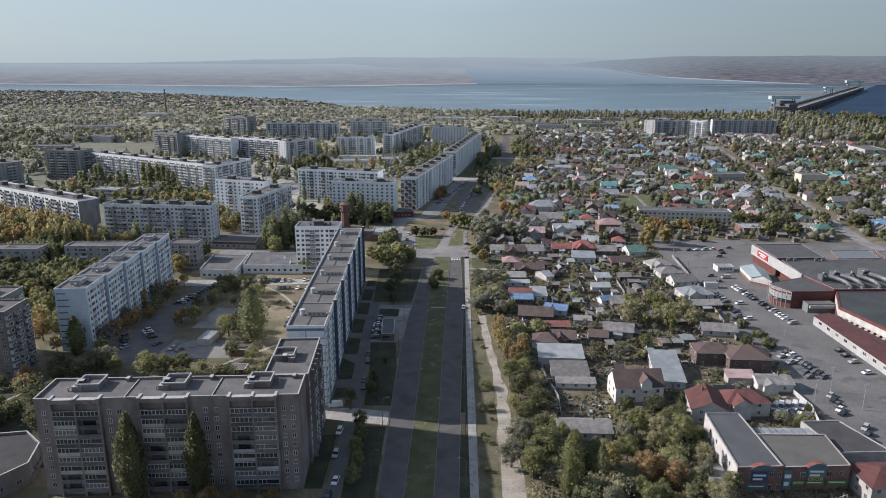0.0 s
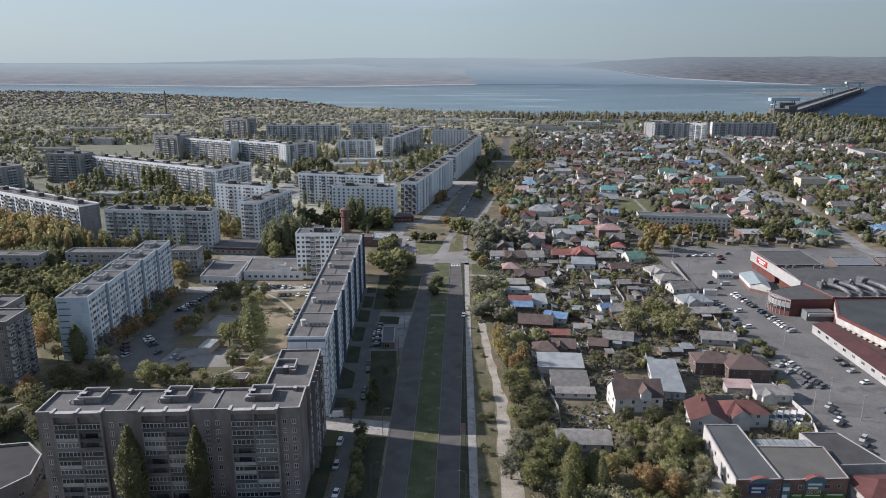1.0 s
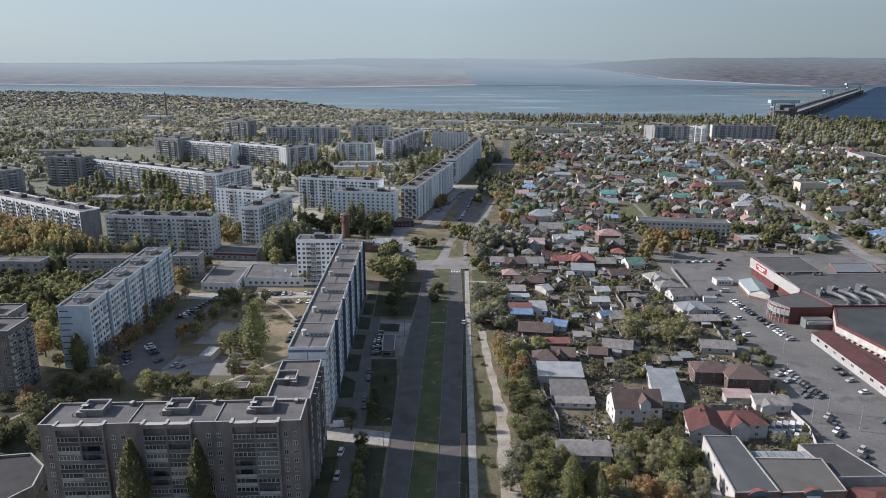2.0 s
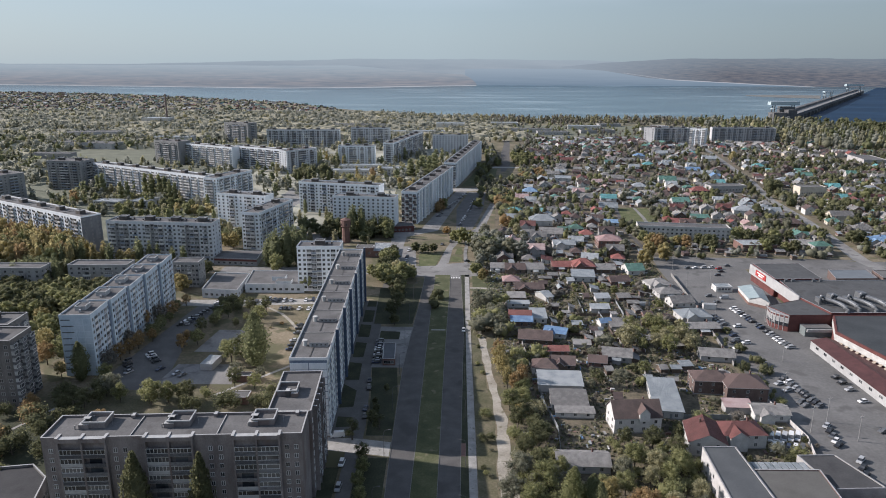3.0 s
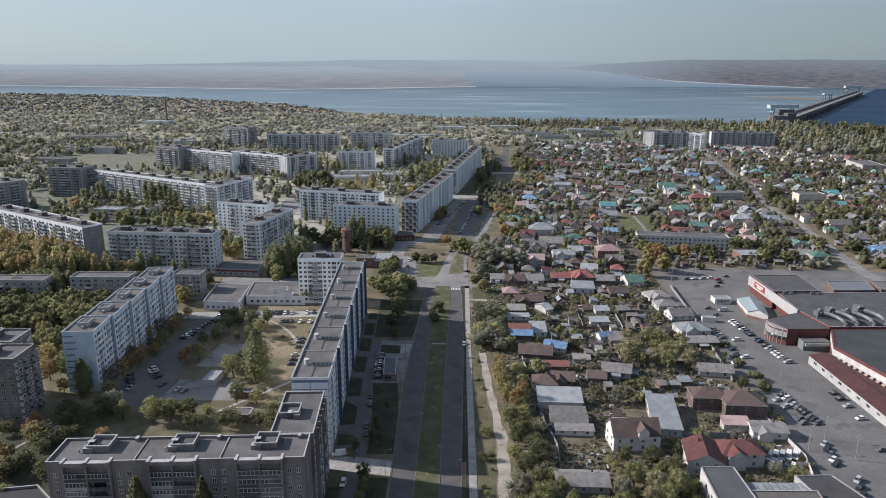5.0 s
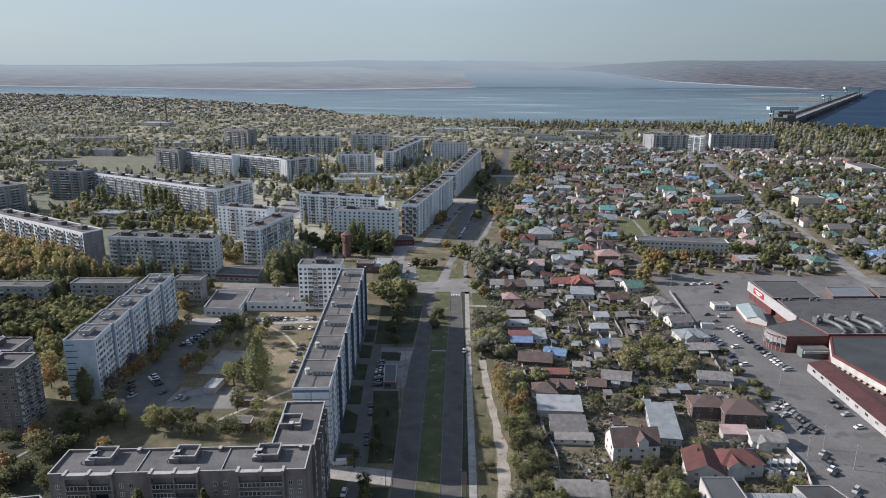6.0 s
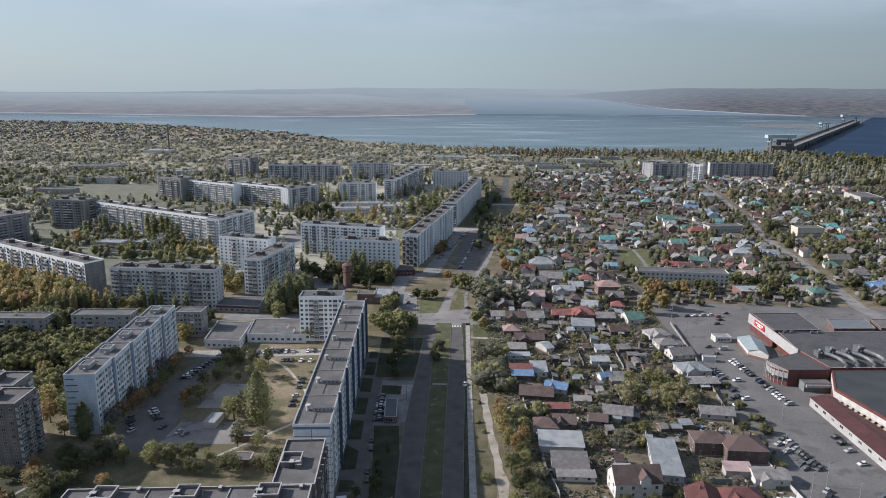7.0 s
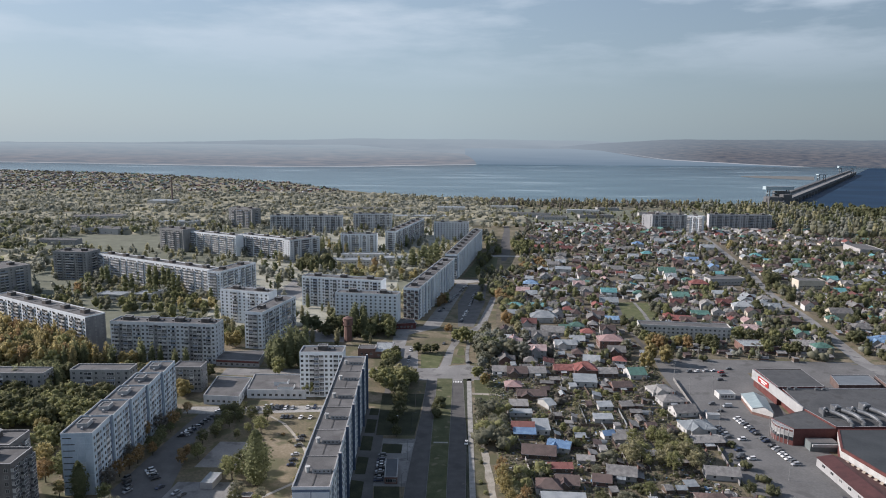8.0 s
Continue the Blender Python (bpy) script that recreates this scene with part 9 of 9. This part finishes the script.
for k in range(26):
    x, y = clutter_g.uniform(42, 122), clutter_g.uniform(290, 466)
    if in_gardens(x, y) and free(x, y, 2):
        thing("greenhouse", gh, pose(x, y, 0, 0, 0, clutter_g.choice((0, 90)) + clutter_g.uniform(-8, 8)), "small arched greenhouse of pale plastic sheet", "greenhouse", "greenhouses")
        taken.append((x, y, 2.5))

# ---- far village, works and dam ----
def village(n, spots, label, seed):
    g = np.random.RandomState(seed)
    s = Shape()
    for _ in range(n):
        p = spots(g)
        if p is None:
            continue
        w, d, h = g.uniform(8, 14), g.uniform(7, 10), g.uniform(3, 5)
        a = g.uniform(0, 3.14)
        c, sn = math.cos(a), math.sin(a)
        def at(u, v, z):
            return (p[0] + u * c - v * sn, p[1] + u * sn + v * c, z)
        wall = (WALL["white"], WALL["brown"], WALL["grey"], WALL["wood"])[g.randint(4)]
        roof = (ROOF["grey"], ROOF["silver"], ROOF["brown"], ROOF["brown"], ROOF["maroon"], ROOF["green"], ROOF["grey"])[g.randint(7)]
        q = [(-w / 2, -d / 2), (w / 2, -d / 2), (w / 2, d / 2), (-w / 2, d / 2)]
        for e, f in zip(q, q[1:] + q[:1]):
            s.face([at(*e, 0), at(*f, 0), at(*f, h), at(*e, h)], wall)
        r = h + d * 0.3
        s.face([at(-w / 2 - 0.4, -d / 2 - 0.4, h - 0.1), at(w / 2 + 0.4, -d / 2 - 0.4, h - 0.1), at(w / 2 + 0.4, 0, r), at(-w / 2 - 0.4, 0, r)], roof)
        s.face([at(-w / 2 - 0.4, 0, r), at(w / 2 + 0.4, 0, r), at(w / 2 + 0.4, d / 2 + 0.4, h - 0.1), at(-w / 2 - 0.4, d / 2 + 0.4, h - 0.1)], roof)
        for x in (-w / 2, w / 2):
            s.face([at(x, -d / 2, h), at(x, d / 2, h), at(x, 0, r)], wall)
    thing("village", s, Matrix(), label, "village", "", "stuff")


village(1700, area(-2800, -350, 1950, 3350), "far village of small pale houses among trees", 21)
village(420, area(380, 1250, 480, 1150, lambda x, y: x > 560 + 40), "far district of small houses among gardens", 22)
village(260, area(150, 640, 1150, 1290), "far district of small houses", 23)

s = Shape()
s.tube([(0, 0, 0), (0, 0, 30), (0, 0, 64)], [2.6, 2.1, 1.6], stack_m, 14)
s.tube([(0, 0, 63), (0, 0, 65)], [1.8, 1.8], stack_m, 14)
thing("factory_chimney", s, pose(-655, 1625, 0), "tall brick factory chimney above the trees", "chimney")
s = Shape()
s.tube([(0, 0, 0), (0, 0, 0.8), (0, 0, 0.8), (0, 0, 11.5)], [3.3, 3.3, 3.0, 2.8], brick_m, 10)
s.tube([(0, 0, 11.5), (0, 0, 12.4), (0, 0, 17), (0, 0, 17.6), (0, 0, 19.2)], [2.8, 3.7, 3.7, 4.0, 0.4], brick_m, 10)
for k in range(5):
    w = k * 1.2566
    s.box(3.55 * math.cos(w) - 0.35, 3.55 * math.cos(w) + 0.35, 3.55 * math.sin(w) - 0.35, 3.55 * math.sin(w) + 0.35, 13.4, 15.2, dark_m, bottom=True)
thing("water_tower", s, pose(-79, 512, 0), "small brick water tower among poplars", "water tower")

dam = tagged(new("dam"), "long dark concrete dam across the river with gantry cranes", "dam")
d0, d1 = Vector((806, 1720)), Vector((2080, 3640))
du = (d1 - d0).normalized()
ang = math.degrees(math.atan2(du.y, du.x))
Ld = (d1 - d0).length
dam.matrix_basis = pose(d0.x, d0.y, 0, 0, 0, ang)
s = Shape()
s.box(-40, Ld, -16, 22, -4, 14, dam_m, lot_m)
s.box(-40, Ld, 10, 22, 14, 20, dam_m)
s.box(-40, Ld, -17, -15, 14, 15.5, pole_m)
part("dam_wall", s, dam)
for i in range(30):
    s = Shape()
    s.box(30 + i * 70, 36 + i * 70, -22, -16, -4, 8, dam_m)
    part("pier", s, dam)


gantry_m = surface("pale_teal_cladding", [(0.3, 0.37, 0.39), (0.4, 0.47, 0.49)], 0.1, 1.0, 0.6)
ribbon("sand_spit", [(1381, 3341), (1419, 3234), (1501, 3139), (1592, 3075)], [(1405, 3402), (1515, 3456), (1647, 3446), (1765, 3412)], -2.6, surface("wet_sand", [(0.12, 0.118, 0.11), (0.17, 0.165, 0.15)], 0.01, 0.1, 0.9), "low sand spit with scrub in the river", "sand")


def gantry(x, y, w, h, name="gantry_crane"):
    s = Shape()
    for u in (-w * 0.36, w * 0.36):
        for v in (-7, 7):
            s.tube([(u, v, 0), (u * 0.92, v * 0.7, h)], [1.6, 1.2], dam_m, 6)
    s.box(-w / 2, w / 2, -8, 8, h, h + w * 0.11, gantry_m, ROOF["silver"], bottom=True)
    s.box(-w * 0.4, w * 0.4, -7, 7, h * 0.62, h * 0.68, gantry_m, bottom=True)
    return s


for x, y, w, h, z in ((14, 4, 72, 26, 14), (1050, 16, 34, 26, 14), (1900, 0, 84, 30, 14)):
    part("gantry_crane", gantry(0, 0, w, h), dam, pose(x, y, z, 0, 0, -ang + 4), "pale gantry crane")
s = Shape()
s.box(-6, 22, -14, 16, -4, 36, dam_m, felt_m)
for k in range(3):
    s.box(-4 + 8.8 * k, 1 + 8.8 * k, -14.6, -14, 4, 30, dark_m)
part("turbine_hall", s, dam, pose(14, 4, 0, 0, 0, -ang + 4), "dark concrete hall under a gantry crane")
s = Shape()
s.box(0, 34, 0, 26, 0, 24, dam_m, felt_m)
s.box(38, 60, 4, 22, 0, 30, dam_m, felt_m)
thing("power_station", s, pose(770, 1690, 0, 0, 0, 6), "grey concrete power station head at the dam", "power station")

# ---- vehicles ----
def car_meshes(colour, kind):
    key = ("car", colour.name, kind)
    if key in MESH:
        return MESH[key]
    L, W = (4.3, 1.75) if kind != "van" else (5.2, 1.95)
    hb, ht = (0.85, 1.45) if kind == "saloon" else (0.95, 1.65) if kind == "hatch" else (1.05, 2.2)
    s = Shape()
    a = W / 2
    prof = [(-L / 2, 0.35), (-L / 2 + 0.05, hb * 0.85), (-L / 2 + 0.9, hb), (L / 2 - 0.35, hb), (L / 2, hb * 0.8), (L / 2, 0.35)]
    for (x0, z0), (x1, z1) in zip(prof, prof[1:]):
        s.face([(x0, -a * 0.97, z0), (x0, a * 0.97, z0), (x1, a * 0.97, z1), (x1, -a * 0.97, z1)], colour)
    for sg in (-1, 1):
        q = [(x, sg * a * (1.0 if z < 0.7 else 0.97), z) for x, z in prof]
        s.face(q if sg > 0 else q[::-1], colour)
    s.face([(-L / 2, -a, 0.35), (L / 2, -a, 0.35), (L / 2, a, 0.35), (-L / 2, a, 0.35)], dark_m)
    rx0, rx1 = (-0.55, 1.15) if kind == "saloon" else (-0.6, 1.75) if kind == "hatch" else (-1.3, 2.4)
    s.box(rx0 + 0.1, rx1 - 0.1, -a * 0.76, a * 0.76, ht - 0.1, ht, colour)
    g = Shape()
    bx0, bx1 = rx0 - 0.6, rx1 + (0.45 if kind == "saloon" else 0.15)
    lo = [(bx0, -a * 0.9), (bx1, -a * 0.9), (bx1, a * 0.9), (bx0, a * 0.9)]
    hi = [(rx0, -a * 0.78), (rx1, -a * 0.78), (rx1, a * 0.78), (rx0, a * 0.78)]
    for i in range(4):
        j = (i + 1) % 4
        g.face([(*lo[i], hb - 0.02), (*lo[j], hb - 0.02), (*hi[j], ht - 0.06), (*hi[i], ht - 0.06)], glass_m if kind != "van" or i in (3,) else colour)
    w = Shape()
    w.tube([(0, -0.1, 0), (0, 0.1, 0)], [0.32, 0.32], rubber_m, 10)
    w.tube([(0, -0.11, 0), (0, 0.11, 0)], [0.18, 0.18], coping_m, 8)
    MESH[key] = (s.mesh("car"), g.mesh("cabin_glass"), w.mesh("wheel"), L, W)
    return MESH[key]


def paint(name, c):
    return surface("paint_" + name, [tuple(v * 0.92 for v in c), c], 0.5, 3.0, 0.3, spec=0.6)


PAINTS = {"white": paint("white", (0.7, 0.7, 0.69)), "silver": paint("silver", (0.38, 0.39, 0.4)), "black": paint("black", (0.02, 0.02, 0.022)), "dark blue": paint("dark_blue", (0.025, 0.035, 0.07)), "grey": paint("grey", (0.11, 0.115, 0.12)), "red": paint("red", (0.32, 0.03, 0.03))}
car_rnd = random.Random(3)


def car(x, y, turn, colour=None, kind=None, where="parked on asphalt"):
    colour = colour or car_rnd.choice(("white", "white", "silver", "silver", "black", "black", "black", "grey", "grey", "grey", "dark blue", "black", "grey", "silver", "dark blue", "white"))
    kind = kind or car_rnd.choice(("saloon", "saloon", "hatch"))
    b, g, w, L, W = car_meshes(PAINTS[colour], kind)
    ob = thing("van" if kind == "van" else "car", b, pose(x, y, 0.04, 0, 0, turn), f"{colour} {'van' if kind == 'van' else 'passenger car'} {where}", "van" if kind == "van" else "car", "parked vehicles")
    part("cabin_glass", g, ob)
    for wx in (-L * 0.31, L * 0.31):
        for wy in (-W / 2 + 0.08, W / 2 - 0.08):
            part("wheel", w, ob, Matrix.Translation((wx, wy, 0.32)))
    return ob


def row_of_cars(a, b, n, turn, fill=0.8, where="parked on the car park"):
    for i in range(n):
        if car_rnd.random() < fill:
            f = (i + car_rnd.uniform(-0.12, 0.12)) / max(1, n - 1)
            car(a[0] + (b[0] - a[0]) * f, a[1] + (b[1] - a[1]) * f, turn + car_rnd.uniform(-4, 4), None, None, where)


row_of_cars((157.0, 366), (162.5, 311), 20, 14, 0.9)
row_of_cars((141.5, 354), (142.5, 342), 5, 12, 1.0)
row_of_cars((141.5, 326), (140.5, 321), 2, 12, 1.0)
car(144, 316.7, 8, "white")
car(148.6, 339, 12, "white")
car(158.9, 384.4, 5, "silver", "van")
car(142.1, 372.5, 70, "grey", "van")
row_of_cars((139, 318), (136, 306), 4, 20, 0.8)
row_of_cars((143.5, 276), (146.5, 252), 10, 25, 0.95)
row_of_cars((139.5, 272), (141, 252), 7, 25, 0.9)
row_of_cars((167, 278), (166, 256), 5, 15, 0.9)
row_of_cars((141, 236), (138, 222), 5, 40, 0.9)
row_of_cars((140, 212), (137, 204), 3, 40, 0.9)
row_of_cars((160, 232), (162, 212), 5, 20, 0.6)
row_of_cars((168, 424), (186, 452), 5, 5, 0.8)
car(178.3, 445, 5, "red", "hatch")
row_of_cars((158, 446), (174, 448), 4, 20, 0.7)
row_of_cars((150, 402), (152, 376), 3, 10, 0.6)
for k in range(6):
    car(113.5 + k * 2.5, 226.5 + k * 0.2, 62, "white" if k % 3 else "silver", "van", "in a row in a fenced yard")
for k in range(5):
    car(114.0 + k * 2.6, 219.8 + k * 0.15, 62, ("white", "silver", "dark blue", "white", "grey")[k], "van" if k < 2 else "hatch", "in a row in a fenced yard")
for x, y, t, c, k in ((-33.2, 179.5, 84, "white", "saloon"), (-35.4, 194, 86, "silver", "hatch"), (-36.4, 208, 86, "white", "hatch"), (-34.3, 172, 84, "black", "hatch"), (-40.6, 226, 10, "white", "van"), (-32.4, 241, 86, "black", "saloon"), (-32.9, 247, 86, "dark blue", "saloon"), (-33.6, 265, 94, "black", "hatch"), (-34.2, 272, 94, "black", "saloon"),
                      (7.0, 331, 85, "white", "saloon"), (11.5, 460, 10, "black", "saloon"), (0.5, 514, 80, "black", "hatch"), (-6, 505, 75, "grey", "saloon"), (-31.5, 362, 10, "white", "hatch"), (28, 242, 5, "dark blue", "hatch")):
    car(x, y, t, c, k, "standing at the roadside")
row_of_cars((-33.3, 291), (-33.9, 316), 10, 8, 0.95, "parked in the bay")
row_of_cars((-93, 361.5), (-78, 361), 7, 80, 0.9, "parked at the edge of dry ground")
row_of_cars((-77.5, 347), (-75.5, 305), 9, 15, 0.75, "parked behind the long block")
row_of_cars((-106, 376.5), (-94, 376), 5, 85, 0.9, "parked before a low building")
row_of_cars((-137, 336), (-130, 372), 11, 10, 0.9, "parked in the yard")
row_of_cars((-146, 290), (-140, 278), 4, 60, 0.8, "parked in the yard")
row_of_cars((-139, 298), (-133, 290), 4, 40, 0.9, "parked in the yard")
row_of_cars((-141, 325), (-136, 350), 8, 20, 0.8, "parked in the yard")
row_of_cars((-128, 282), (-116, 276), 5, 60, 0.8, "parked in the yard")
row_of_cars((-118, 372), (-78, 376), 11, 90, 0.5, "parked on the yard road")
row_of_cars((-72, 232), (-62, 226), 5, 60, 0.9, "parked behind the brick block")
row_of_cars((-66, 246), (-60, 262), 6, 10, 0.8, "parked behind the brick block")
row_of_cars((-48, 552), (-30, 560), 8, 80, 0.7, "parked beside the shop")
row_of_cars((-12, 600), (16, 720), 22, 10, 0.6, "parked beside the long block")
row_of_cars((8, 572), (14, 610), 9, 60, 0.8, "parked beside the long block")
row_of_cars((17, 630), (24, 690), 10, 60, 0.7, "parked beside the long block")
row_of_cars((-30, 505), (-30, 460), 6, 80, 0.6, "parked on the lot by the crossroads")


# ---- lamps, poles and fences ----
lamp_m = surface("lamp_post_paint", [(0.07, 0.07, 0.072), (0.11, 0.11, 0.112)], 1.0, 6.0, 0.6)
def lamp_mesh(h=10.0):
    if "lamp" not in MESH:
        s = Shape()
        s.tube([(0, 0, 0), (0, 0, 1.2), (0, 0, h * 0.9), (0.5, 0, h), (1.8, 0, h + 0.35)], [0.12, 0.1, 0.07, 0.05, 0.04], lamp_m, 6)
        hd = Shape()
        hd.box(1.6, 2.4, -0.16, 0.16, h + 0.26, h + 0.42, lamp_m, bottom=True)
        MESH["lamp"] = (s.mesh("street_lamp"), hd.mesh("lamp_head"))
    return MESH["lamp"]


for x, y, t in [(4.9 + 0.014 * (y - 172), y, 180) for y in range(176, 420, 31)] + [(-23 + 0.01 * (y - 172), y, 0) for y in range(180, 420, 33)]:
    a, b = lamp_mesh()
    ob = thing("street_lamp", a, pose(x, y, 0.1, 0, 0, t), "slim grey street lamp beside the avenue", "street lamp", "street lamps")
    part("lamp_head", b, ob)
for x, y in ((143, 240), (147, 226), (137, 262), (152, 296), (139, 345), (150, 372), (160, 410), (146, 440), (172, 470), (152, 462), (133, 232), (144, 405), (165, 345), (103, 160), (121, 165)):
    s = MESH.get("pole")
    if s is None:
        sh = Shape()
        sh.tube([(0, 0, 0), (0, 0, 10.5)], [0.16, 0.1], pole_m, 6)
        sh.box(-1.0, 1.0, -0.06, 0.06, 9.6, 9.75, pole_m, bottom=True)
        for x2 in (-0.9, -0.3, 0.3, 0.9):
            sh.tube([(x2, 0, 9.7), (x2, 0, 10.0)], [0.06, 0.05], window_frame_m, 5)
        s = MESH["pole"] = sh.mesh("utility_pole")
    thing("utility_pole", s, pose(x, y, 0, 0, 0, 20), "concrete utility pole with a short crossarm", "pole", "utility poles")


def fence(pts, h, material, label):
    """Sheet fence with posts."""
    s = Shape()
    for (x0, y0), (x1, y1) in zip(pts, pts[1:]):
        d = Vector((x1 - x0, y1 - y0))
        n = Vector((-d.y, d.x)).normalized() * 0.03
        s.face([(x0 + n.x, y0 + n.y, 0), (x1 + n.x, y1 + n.y, 0), (x1 + n.x, y1 + n.y, h), (x0 + n.x, y0 + n.y, h)], material)
        s.face([(x1 - n.x, y1 - n.y, 0), (x0 - n.x, y0 - n.y, 0), (x0 - n.x, y0 - n.y, h), (x1 - n.x, y1 - n.y, h)], material)
        s.face([(x0 + n.x, y0 + n.y, h), (x1 + n.x, y1 + n.y, h), (x1 - n.x, y1 - n.y, h), (x0 - n.x, y0 - n.y, h)], material)
    ob = thing("fence", s, Matrix(), label, "fence", "garden fences")
    ps = MESH.get("post")
    if ps is None:
        q = Shape()
        q.box(-0.06, 0.06, -0.06, 0.06, 0, 1.0, pole_m)
        ps = MESH["post"] = q.mesh("post")
    for (x0, y0), (x1, y1) in zip(pts, pts[1:]):
        n = max(1, int(math.hypot(x1 - x0, y1 - y0) / 6))
        for i in range(n):
            part("post", ps, ob, Matrix.Translation((x0 + (x1 - x0) * i / n, y0 + (y1 - y0) * i / n, 0)) @ Matrix.Diagonal((1, 1, h + 0.12, 1)))
    return ob


fence([(37, 268), (37.5, 252), (40, 232), (38.5, 214), (36, 203)], 2.0, ROOF["silver"], "pale sheet-metal garden fence")
fence([(31, 372), (32.5, 352), (34, 330), (35.5, 300), (36, 280)], 1.9, WALL["grey"], "weathered garden fence along the track")
fence([(127.5, 290), (132, 330), (135.5, 352), (139, 392), (142, 430)], 2.0, ROOF["grey"], "grey fence between gardens and car park")
fence([(84, 241), (110, 241), (112, 236)], 2.2, ROOF["silver"], "pale sheet-metal yard fence")
fence([(127, 262), (128, 242), (129, 226), (124, 208)], 1.8, WALL["grey"], "grey concrete yard fence beside parked cars")
fr = random.Random(8)
for k in range(44):
    x, y = fr.uniform(40, 122), fr.uniform(290, 466)
    w = fr.uniform(10, 26)
    if fr.random() < 0.5:
        fence([(x, y), (x + w, y + fr.uniform(-1.5, 1.5))], 1.6, fr.choice((WALL["wood"], WALL["grey"], ROOF["silver"], ROOF["grey"])), "weathered fence between garden plots")
    else:
        fence([(x, y), (x + fr.uniform(-1.5, 1.5), y + w)], 1.6, fr.choice((WALL["wood"], WALL["grey"], ROOF["silver"], ROOF["grey"])), "weathered fence between garden plots")
